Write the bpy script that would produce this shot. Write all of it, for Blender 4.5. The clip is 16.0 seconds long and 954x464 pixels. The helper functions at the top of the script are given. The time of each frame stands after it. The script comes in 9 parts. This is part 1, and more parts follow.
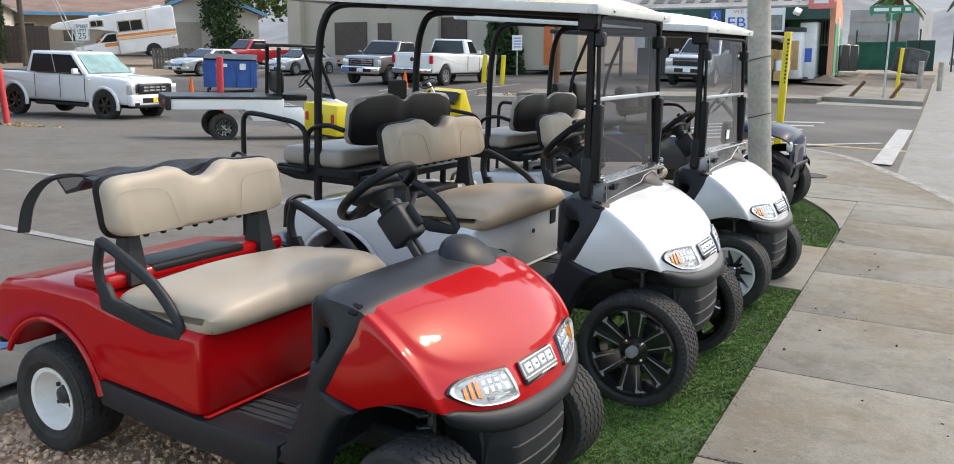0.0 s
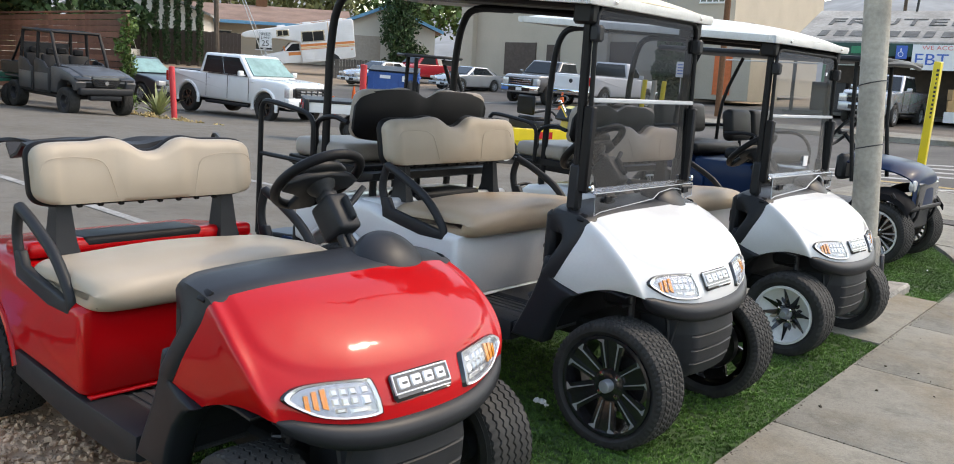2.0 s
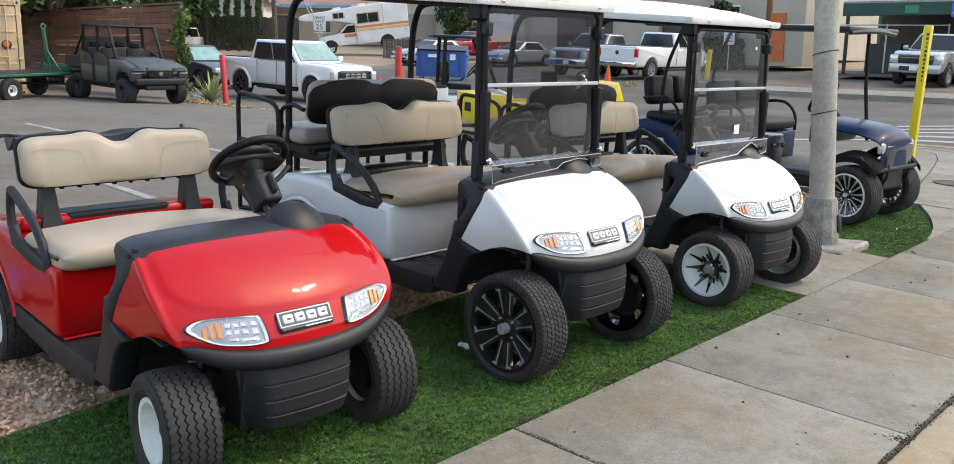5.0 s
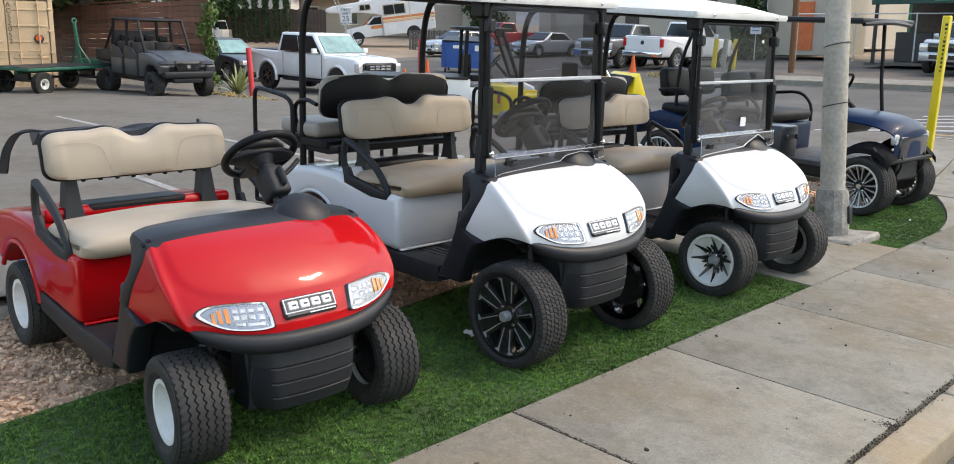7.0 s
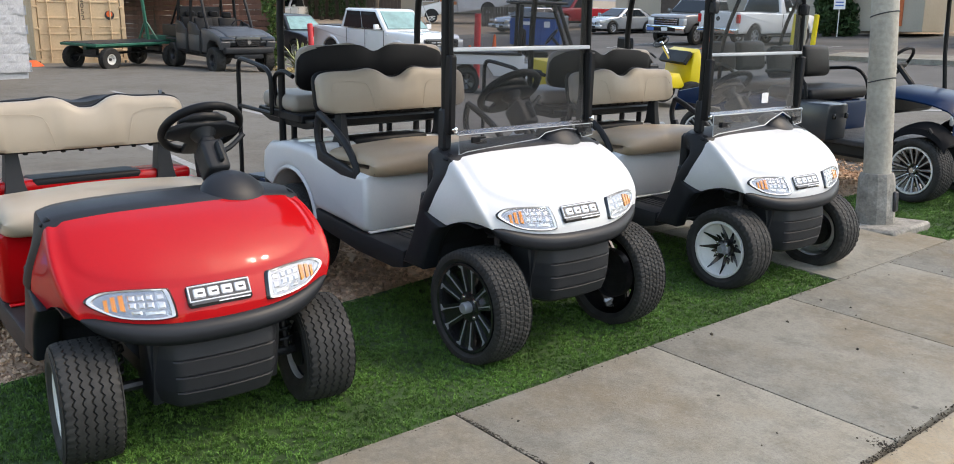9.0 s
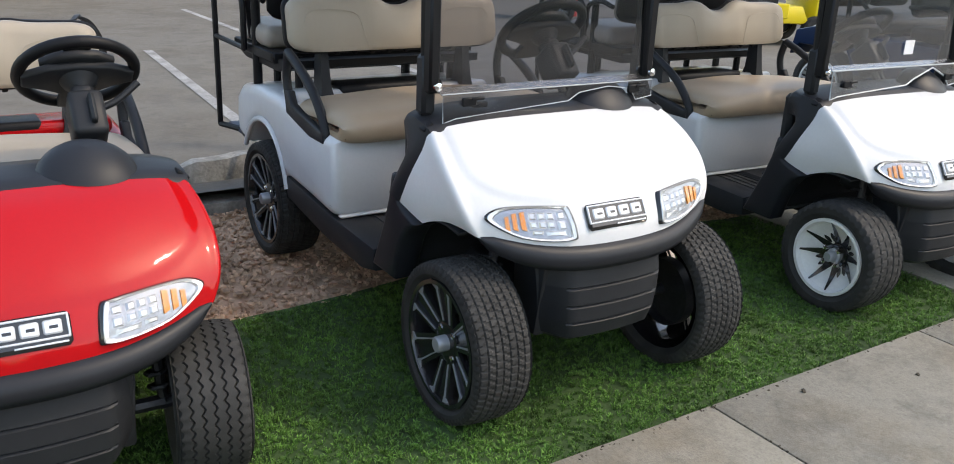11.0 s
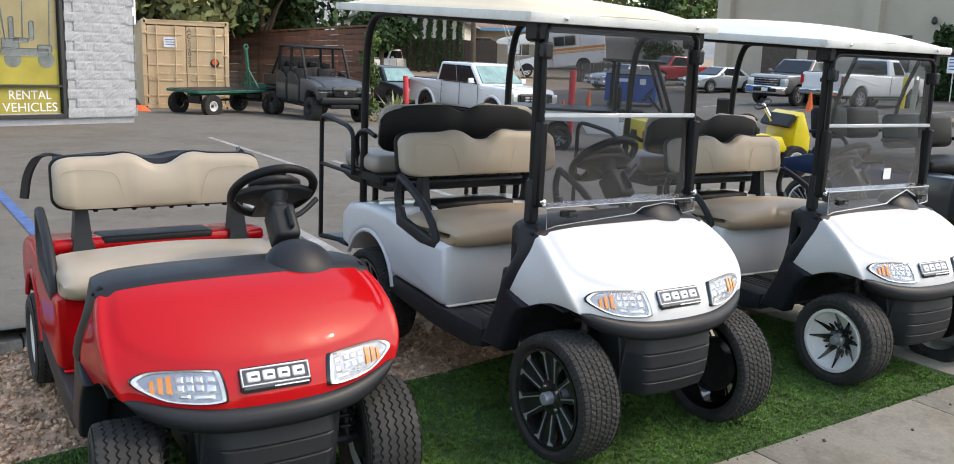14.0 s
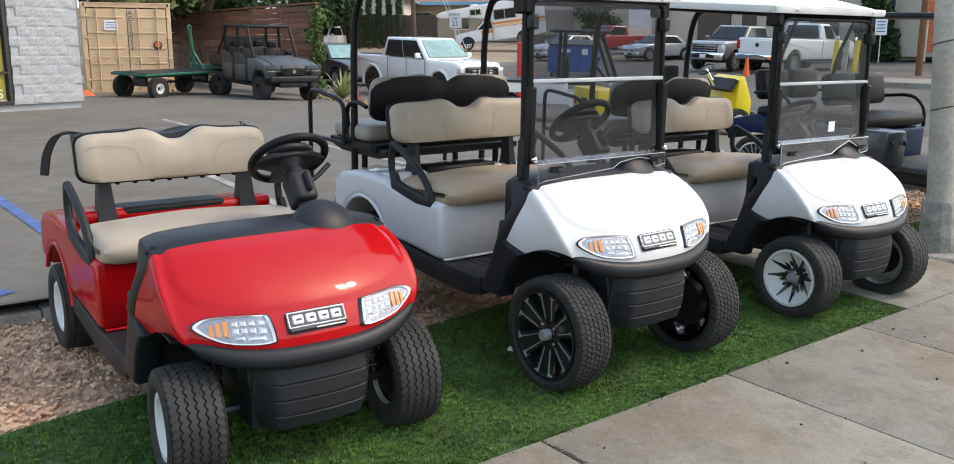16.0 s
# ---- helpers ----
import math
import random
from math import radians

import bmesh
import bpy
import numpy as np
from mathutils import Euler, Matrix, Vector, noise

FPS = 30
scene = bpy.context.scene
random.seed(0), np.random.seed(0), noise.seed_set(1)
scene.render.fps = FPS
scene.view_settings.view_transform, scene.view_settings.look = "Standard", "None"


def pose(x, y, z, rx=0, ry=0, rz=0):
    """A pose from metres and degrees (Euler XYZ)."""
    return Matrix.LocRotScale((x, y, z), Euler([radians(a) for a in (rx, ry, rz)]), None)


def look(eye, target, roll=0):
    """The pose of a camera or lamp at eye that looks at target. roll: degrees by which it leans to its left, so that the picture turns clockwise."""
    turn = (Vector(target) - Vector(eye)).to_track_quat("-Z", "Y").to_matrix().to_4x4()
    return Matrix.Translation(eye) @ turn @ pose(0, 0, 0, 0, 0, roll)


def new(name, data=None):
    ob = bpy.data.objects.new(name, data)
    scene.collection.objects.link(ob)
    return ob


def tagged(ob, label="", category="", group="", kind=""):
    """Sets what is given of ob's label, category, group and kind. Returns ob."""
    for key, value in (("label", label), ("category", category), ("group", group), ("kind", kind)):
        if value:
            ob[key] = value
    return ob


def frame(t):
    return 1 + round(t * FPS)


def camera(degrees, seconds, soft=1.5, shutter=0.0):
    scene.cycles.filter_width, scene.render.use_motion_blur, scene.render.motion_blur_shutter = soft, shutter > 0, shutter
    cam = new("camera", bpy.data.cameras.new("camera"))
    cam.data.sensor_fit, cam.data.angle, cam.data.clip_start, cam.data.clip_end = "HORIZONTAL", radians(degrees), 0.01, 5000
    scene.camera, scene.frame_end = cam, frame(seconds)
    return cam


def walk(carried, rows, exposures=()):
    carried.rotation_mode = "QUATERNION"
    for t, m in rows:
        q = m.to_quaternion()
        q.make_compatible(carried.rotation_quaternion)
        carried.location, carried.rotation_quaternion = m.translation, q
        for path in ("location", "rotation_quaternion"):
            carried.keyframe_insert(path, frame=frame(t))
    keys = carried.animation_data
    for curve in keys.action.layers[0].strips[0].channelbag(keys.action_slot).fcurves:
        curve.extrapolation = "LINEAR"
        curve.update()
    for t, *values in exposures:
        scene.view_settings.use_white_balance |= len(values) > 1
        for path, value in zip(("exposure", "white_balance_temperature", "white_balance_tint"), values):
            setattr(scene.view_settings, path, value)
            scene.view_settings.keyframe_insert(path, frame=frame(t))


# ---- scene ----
# The yard's own frame: x towards the street across the pavement, y along it; the whole yard falls gently to the street.
SLOPE = 2.0
GROUND = pose(0, 0, 0, 0, SLOPE, 0)
cam = camera(55.9, 16.0, soft=0.95)
ROWS = [
    (0, (0.744, -0.543, 1.654), (-0.143, 1.203, 1.247), 1.8),
    (0.5, (0.807, -0.332, 1.670), (-0.082, 1.411, 1.259), 1.6),
    (1, (0.901, -0.117, 1.672), (-0.025, 1.606, 1.258), 1.5),
    (1.5, (0.979, 0.089, 1.646), (0.033, 1.804, 1.241), 5.6),
    (2, (1.307, 0.218, 1.552), (0.103, 1.770, 1.176), 4.6),
    (2.5, (1.653, 0.219, 1.609), (0.403, 1.729, 1.211), 4.4),
    (3, (1.854, 0.022, 1.625), (0.608, 1.532, 1.220), 4.5),
    (3.5, (2.042, 0.032, 1.665), (0.773, 1.524, 1.259), 3.6),
    (4, (2.225, 0.132, 1.694), (0.918, 1.589, 1.281), 3.0),
    (4.5, (2.276, 0.171, 1.699), (0.970, 1.623, 1.271), 2.8),
    (5, (2.306, 0.181, 1.690), (0.996, 1.626, 1.251), 2.3),
    (5.2, (2.334, 0.182, 1.700), (1.009, 1.612, 1.254), 2.1),
    (7.5, (2.577, 0.156, 1.734), (1.207, 1.535, 1.262), 1.8),
    (8, (2.680, 0.306, 1.741), (1.244, 1.609, 1.251), 1.2),
    (8.5, (2.721, 0.563, 1.737), (1.249, 1.824, 1.240), 1.4),
    (9, (2.613, 0.844, 1.678), (1.150, 2.109, 1.165), 1.7),
    (9.2, (2.539, 0.961, 1.676), (1.078, 2.224, 1.159), 1.8),
    (11.3, (1.711, 2.157, 1.572), (0.124, 3.171, 0.898), 2.4),
    (11.5, (1.657, 2.214, 1.560), (0.053, 3.207, 0.898), 2.2),
    (12, (1.693, 2.135, 1.595), (0.078, 3.150, 0.993), 2.2),
    (12.5, (1.835, 1.794, 1.627), (0.247, 2.914, 1.150), 2.7),
    (13, (2.029, 1.547, 1.652), (0.432, 2.674, 1.225), 2.9),
    (13.5, (2.228, 1.351, 1.703), (0.623, 2.471, 1.291), 2.9),
    (14, (2.327, 1.086, 1.709), (0.723, 2.209, 1.300), 2.8),
    (14.5, (2.379, 0.857, 1.686), (0.800, 2.005, 1.255), 2.4),
    (15, (2.443, 0.787, 1.681), (0.894, 1.975, 1.247), 2.1),
    (15.5, (2.463, 0.717, 1.686), (0.932, 1.928, 1.253), 2.2),
    (16, (2.519, 0.631, 1.698), (1.000, 1.847, 1.240), 1.3),
]
walk(cam, [(t, GROUND @ look(eye, goal, roll)) for t, eye, goal, roll in ROWS], ((0.0, -0.10, 7740, 10), (5.0, -0.09, 7700, 10), (9.0, -0.13, 7660, 10), (11.5, -0.15, 7580, 10), (12.0, -0.25, 7580, 10), (12.5, -0.39, 7580, 10), (13.0, -0.43, 7580, 10), (13.5, -0.27, 7640, 10), (14.0, -0.12, 7700, 10), (16.0, -0.15, 7700, 10)))

# ---- sky and sun ----
SUN_TO = Vector((0.38, 0.53, 0.76)).normalized()
world = bpy.data.worlds.new("sky")
scene.world = world
world.use_nodes = True
wn = world.node_tree.nodes
sky = wn.new("ShaderNodeTexSky")
sky.sky_type = "NISHITA"
sky.sun_disc = False
sky.sun_elevation = math.asin(SUN_TO.z)
sky.sun_rotation = math.atan2(SUN_TO.x, SUN_TO.y)
sky.air_density, sky.dust_density, sky.ozone_density = 1.2, 1.7, 1.1
wn["Background"].inputs["Strength"].default_value = 0.455
world.node_tree.links.new(sky.outputs["Color"], wn["Background"].inputs["Color"])
sun = new("sun", bpy.data.lights.new("sun", "SUN"))
sun.data.energy, sun.data.angle, sun.data.color = 1.27, radians(1.4), (1.0, 0.95, 0.86)
sun.matrix_world = Matrix.Translation((0, 0, 30)) @ SUN_TO.to_track_quat("Z", "Y").to_matrix().to_4x4()

# ---- geometry tools ----
def ease(a, b, v):
    k = min(1.0, max(0.0, (v - a) / (b - a)))
    return k * k * (3 - 2 * k)


def spline(points, n, closed=False):
    """Catmull-Rom through the points, n steps a span."""
    p = [np.array(q, float) for q in points]
    m, out = len(p), []
    for i in range(m if closed else m - 1):
        if closed:
            a, b, c, d = p[i - 1], p[i], p[(i + 1) % m], p[(i + 2) % m]
        else:
            b, c = p[i], p[i + 1]
            a = p[i - 1] if i else 2 * b - c
            d = p[i + 2] if i + 2 < m else 2 * c - b
        for k in range(n):
            t = k / n
            out.append(0.5 * (2 * b + (c - a) * t + (2 * a - 5 * b + 4 * c - d) * t * t + (3 * b - a - 3 * c + d) * t ** 3))
    if not closed:
        out.append(p[-1])
    return out


def fine(rows, nu, nv):
    """A control grid made finer in both directions."""
    rows = [spline(r, nv) for r in rows]
    cols = [spline([r[j] for r in rows], nu) for j in range(len(rows[0]))]
    return [[c[i] for c in cols] for i in range(len(cols[0]))]


class Geo:
    def __init__(self):
        self.v, self.f = [], []

    def add(self, verts, faces):
        k = len(self.v)
        self.v += [tuple(float(c) for c in p) for p in verts]
        self.f += [tuple(k + i for i in q) for q in faces]
        return self

    def bm(self, b):
        b.verts.index_update()
        self.add([v.co for v in b.verts], [[v.index for v in q.verts] for q in b.faces])
        b.free()
        return self

    def box(self, c, s, bev=0.0, rot=None, seg=1):
        b = bmesh.new()
        m = Matrix.Translation(c) @ (rot.to_4x4() if rot else Matrix.Identity(4)) @ Matrix.Diagonal((*s, 1))
        bmesh.ops.create_cube(b, size=1, matrix=m)
        if bev:
            bmesh.ops.bevel(b, geom=b.edges[:], offset=bev, segments=seg, profile=0.5, affect="EDGES")
        return self.bm(b)

    def grid(self, rows, wrap=False, flip=False):
        n, m = len(rows), len(rows[0])
        f = []
        for i in range(n - 1):
            for j in range(m if wrap else m - 1):
                q = (i * m + j, i * m + (j + 1) % m, (i + 1) * m + (j + 1) % m, (i + 1) * m + j)
                f.append(q[::-1] if flip else q)
        return self.add([p for r in rows for p in r], f)

    def sheet(self, rows, t):
        """A grid with thickness t behind it."""
        a = np.array([[np.array(p, float) for p in r] for r in rows])
        du, dv = np.gradient(a, axis=0), np.gradient(a, axis=1)
        nn = np.cross(du, dv)
        nn /= np.maximum(np.linalg.norm(nn, axis=2, keepdims=True), 1e-9)
        b = a - nn * t
        n, m = a.shape[:2]
        self.grid(a.tolist(), flip=False)
        self.grid(b.tolist(), flip=True)
        rim = [(0, j) for j in range(m)] + [(i, m - 1) for i in range(1, n)] + [(n - 1, j) for j in range(m - 2, -1, -1)] + [(i, 0) for i in range(n - 2, 0, -1)]
        self.grid([[a[i, j] for i, j in rim], [b[i, j] for i, j in rim]], wrap=True)
        return self

    def tube(self, pts, r, n=8, smooth=0, closed=False):
        p = spline(pts, smooth, closed) if smooth else [np.array(q, float) for q in pts]
        rows, last = [], None
        for i, c in enumerate(p):
            if closed:
                d = p[(i + 1) % len(p)] - p[i - 1]
            else:
                d = p[min(i + 1, len(p) - 1)] - p[max(i - 1, 0)]
            d = d / (np.linalg.norm(d) + 1e-12)
            s = last if last is not None else (np.array((0, 0, 1.0)) if abs(d[2]) < 0.9 else np.array((1.0, 0, 0)))
            s = s - d * (s @ d)
            s /= np.linalg.norm(s)
            last = s
            w = np.cross(d, s)
            rr = r[min(i, len(r) - 1)] if isinstance(r, (list, tuple)) else r
            rows.append([c + rr * (math.cos(2 * math.pi * k / n) * s + math.sin(2 * math.pi * k / n) * w) for k in range(n)])
        if closed:
            rows.append(rows[0])
        k = len(self.v)
        self.grid(rows, wrap=True)
        if not closed:
            self.f.append(tuple(k + j for j in range(n))[::-1])
            e = k + (len(rows) - 1) * n
            self.f.append(tuple(e + j for j in range(n)))
        return self

    def lathe(self, prof, c=(0, 0, 0), axis="y", n=32):
        """prof: (radius, place along the axis)."""
        rows = []
        for r, h in prof:
            ring = []
            for k in range(n):
                a = 2 * math.pi * k / n
                u, w = r * math.cos(a), r * math.sin(a)
                q = {"y": (u, h, w), "z": (u, w, h), "x": (h, u, w)}[axis]
                ring.append((c[0] + q[0], c[1] + q[1], c[2] + q[2]))
            rows.append(ring)
        return self.grid(rows, wrap=True, flip=axis == "y")

    def prism(self, out, axis, a, b, bev=0.0, seg=2):
        """An outline in the plane across the axis, pulled from a to b; its two end rims rounded by bev."""
        def at(p, h):
            return {"y": (p[0], h, p[1]), "z": (p[0], p[1], h), "x": (h, p[0], p[1])}[axis]
        bm = bmesh.new()
        lo = [bm.verts.new(at(p, a)) for p in out]
        hi = [bm.verts.new(at(p, b)) for p in out]
        f0, f1 = bm.faces.new(lo), bm.faces.new(hi[::-1])
        for i in range(len(out)):
            j = (i + 1) % len(out)
            bm.faces.new((lo[j], lo[i], hi[i], hi[j]))
        bmesh.ops.recalc_face_normals(bm, faces=bm.faces[:])
        if bev:
            bmesh.ops.bevel(bm, geom=list(f0.edges) + list(f1.edges), offset=bev, segments=seg, profile=0.5, affect="EDGES")
        big = [f for f in bm.faces if len(f.verts) > 4]
        if big:
            bmesh.ops.triangulate(bm, faces=big)
        return self.bm(bm)

    def turn(self, m):
        self.v = [tuple(m @ Vector(p)) for p in self.v]
        return self

    def mesh(self, name, angle=38, fix=True):
        me = bpy.data.meshes.new(name)
        me.from_pydata(self.v, [], self.f)
        if fix and len(self.f) < 20000:
            b = bmesh.new()
            b.from_mesh(me)
            bmesh.ops.recalc_face_normals(b, faces=b.faces[:])
            b.to_mesh(me)
            b.free()
        me.polygons.foreach_set("use_smooth", [angle > 0] * len(me.polygons))
        if angle > 0:
            me.set_sharp_from_angle(angle=radians(angle))
        me.update()
        return me


def part(name, geo, material, parent=None, label="", angle=38, fix=True):
    """One mesh object under a thing or under a part."""
    me = geo if isinstance(geo, bpy.types.Mesh) else geo.mesh(name, angle, fix)
    if material and not me.materials:
        me.materials.append(material)
    ob = new(name, me)
    if parent:
        ob.parent = parent
    if label:
        ob["label"] = label
    return ob


def thing(name, label, category, x=0.0, y=0.0, z=0.0, yaw=0.0, upright=False, group="", kind=""):
    """An empty at a thing's base, in the yard's frame; upright things stand plumb on the sloping yard."""
    ob = new(name)
    ob.empty_display_size = 0.2
    m = pose(x, y, z, 0, 0, yaw)
    ob.matrix_world = Matrix.Translation((GROUND @ m).translation) @ pose(0, 0, 0, 0, 0, yaw) if upright else GROUND @ m
    return tagged(ob, label, category, group, kind)


def single(name, geo, material, label, category, x=0.0, y=0.0, z=0.0, yaw=0.0, upright=False, group="", kind="", angle=38, fix=True):
    ob = part(name, geo, material, None, "", angle, fix)
    m = pose(x, y, z, 0, 0, yaw)
    ob.matrix_world = Matrix.Translation((GROUND @ m).translation) @ pose(0, 0, 0, 0, 0, yaw) if upright else GROUND @ m
    return tagged(ob, label, category, group, kind)


def lift(x, y):
    """The height of the ground in the yard's frame."""
    h = 0.0
    if x < -2.83:
        h += 0.10 * (1 - ease(10.0, 14.0, y)) - 0.031 * min(-2.83 - x, 26)
    w = ease(-1.5, -6.0, x)
    h += w * float(np.interp(y, (10.5, 15.5, 18.5, 24, 31, 36, 60), (0, -0.08, -0.08, 0.02, 0.40, 0.50, 1.2)))
    h += (1 - w) * float(np.interp(y, (8, 13, 31, 60), (0, 0.05, 0.3, 1.2)))
    return h


# ---- materials ----
def mat(name, color, rough=0.5, metal=0.0, spread=0.12, scale=6.0, fine_scale=90.0, bump=0.0, coat=0.0, gloss=0.5, tint=None, island=0.0, obj=0.0, dist=0.01):
    m = bpy.data.materials.new(name)
    m.use_nodes = True
    nt = m.node_tree
    b = nt.nodes["Principled BSDF"]
    b.inputs["Roughness"].default_value, b.inputs["Metallic"].default_value = rough, metal
    b.inputs["Specular IOR Level"].default_value = gloss
    b.inputs["Coat Weight"].default_value, b.inputs["Coat Roughness"].default_value = coat, 0.11
    co = nt.nodes.new("ShaderNodeTexCoord")
    big, small = nt.nodes.new("ShaderNodeTexNoise"), nt.nodes.new("ShaderNodeTexNoise")
    for node, s in ((big, scale), (small, fine_scale)):
        node.inputs["Scale"].default_value, node.inputs["Detail"].default_value = s, 6.0
        nt.links.new(co.outputs["Object"], node.inputs["Vector"])
    ramp = nt.nodes.new("ShaderNodeMapRange")
    ramp.inputs["From Min"].default_value, ramp.inputs["From Max"].default_value = 0.3, 0.7
    nt.links.new(big.outputs["Fac"], ramp.inputs["Value"])
    mix = nt.nodes.new("ShaderNodeMix")
    mix.data_type = "RGBA"
    t = tint or tuple(c * (1 - spread) for c in color)
    mix.inputs["A"].default_value = (*[min(1, c * (1 + spread * 0.6)) for c in color], 1)
    mix.inputs["B"].default_value = (*t, 1)
    nt.links.new(ramp.outputs["Result"], mix.inputs["Factor"])
    mul = nt.nodes.new("ShaderNodeMix")
    mul.data_type, mul.blend_type = "RGBA", "MULTIPLY"
    mul.inputs["Factor"].default_value = min(1.0, spread * 2)
    nt.links.new(mix.outputs["Result"], mul.inputs["A"])
    nt.links.new(small.outputs["Fac"], mul.inputs["B"])
    last = mul.outputs["Result"]
    for amount, node_type, socket in ((island, "ShaderNodeNewGeometry", "Random Per Island"), (obj, "ShaderNodeObjectInfo", "Random")):
        if amount:
            src = nt.nodes.new(node_type)
            rr = nt.nodes.new("ShaderNodeMapRange")
            rr.inputs["To Min"].default_value, rr.inputs["To Max"].default_value = 1 - amount, 1 + amount
            nt.links.new(src.outputs[socket], rr.inputs["Value"])
            vm = nt.nodes.new("ShaderNodeVectorMath")
            vm.operation = "SCALE"
            nt.links.new(last, vm.inputs[0])
            nt.links.new(rr.outputs["Result"], vm.inputs["Scale"])
            last = vm.outputs["Vector"]
    nt.links.new(last, b.inputs["Base Color"])
    rr = nt.nodes.new("ShaderNodeMapRange")
    rr.inputs["To Min"].default_value, rr.inputs["To Max"].default_value = max(0.02, rough * 0.8), min(1, rough * 1.2)
    nt.links.new(big.outputs["Fac"], rr.inputs["Value"])
    nt.links.new(rr.outputs["Result"], b.inputs["Roughness"])
    if bump:
        bp = nt.nodes.new("ShaderNodeBump")
        bp.inputs["Strength"].default_value, bp.inputs["Distance"].default_value = bump, dist
        nt.links.new(small.outputs["Fac"], bp.inputs["Height"])
        nt.links.new(bp.outputs["Normal"], b.inputs["Normal"])
    return m


def glass(name, color=(0.9, 0.95, 0.95), rough=0.02, clear=0.7, shine=0.04):
    """A thin pane: light goes through, tinted, and the surface reflects by its angle."""
    m = bpy.data.materials.new(name)
    m.use_nodes = True
    nt = m.node_tree
    nt.nodes.remove(nt.nodes["Principled BSDF"])
    out = nt.nodes["Material Output"]
    tr, gl, mx, fr, pw, ml = (nt.nodes.new(k) for k in ("ShaderNodeBsdfTransparent", "ShaderNodeBsdfGlossy", "ShaderNodeMixShader", "ShaderNodeLayerWeight", "ShaderNodeMath", "ShaderNodeMath"))
    tr.inputs["Color"].default_value = (*[c * clear for c in color], 1)
    gl.inputs["Roughness"].default_value = rough
    pw.operation, ml.operation = "POWER", "MULTIPLY_ADD"
    pw.inputs[1].default_value = 4.0
    ml.inputs[1].default_value, ml.inputs[2].default_value = 0.35, shine
    nt.links.new(fr.outputs["Facing"], pw.inputs[0])
    nt.links.new(pw.outputs[0], ml.inputs[0])
    nt.links.new(ml.outputs[0], mx.inputs["Fac"])
    nt.links.new(tr.outputs["BSDF"], mx.inputs[1])
    nt.links.new(gl.outputs["BSDF"], mx.inputs[2])
    nt.links.new(mx.outputs["Shader"], out.inputs["Surface"])
    return m


def paint(name, color, rough, coat, gloss):
    """Glossy moulded body paint: a clear coat with a faint waviness and dusty, wiped streaks in its gloss."""
    m = mat(name, color, rough, coat=coat, gloss=gloss, spread=0.04, scale=3)
    nt = m.node_tree
    b = nt.nodes["Principled BSDF"]
    co = nt.nodes.new("ShaderNodeTexCoord")
    mp = nt.nodes.new("ShaderNodeMapping")
    mp.inputs["Scale"].default_value = (1.0, 0.35, 1.0)
    wave, streak, rr, bp = (nt.nodes.new(k) for k in ("ShaderNodeTexNoise", "ShaderNodeTexNoise", "ShaderNodeMapRange", "ShaderNodeBump"))
    wave.inputs["Scale"].default_value, wave.inputs["Detail"].default_value = 7.0, 2.0
    streak.inputs["Scale"].default_value, streak.inputs["Detail"].default_value = 16.0, 5.0
    nt.links.new(co.outputs["Object"], wave.inputs["Vector"])
    nt.links.new(co.outputs["Object"], mp.inputs["Vector"])
    nt.links.new(mp.outputs["Vector"], streak.inputs["Vector"])
    rr.inputs["From Min"].default_value, rr.inputs["From Max"].default_value = 0.38, 0.68
    rr.inputs["To Min"].default_value, rr.inputs["To Max"].default_value = 0.04, 0.11
    nt.links.new(streak.outputs["Fac"], rr.inputs["Value"])
    nt.links.new(rr.outputs["Result"], b.inputs["Coat Roughness"])
    bp.inputs["Strength"].default_value, bp.inputs["Distance"].default_value = 0.35, 0.012
    nt.links.new(wave.outputs["Fac"], bp.inputs["Height"])
    nt.links.new(bp.outputs["Normal"], b.inputs["Coat Normal"])
    return m


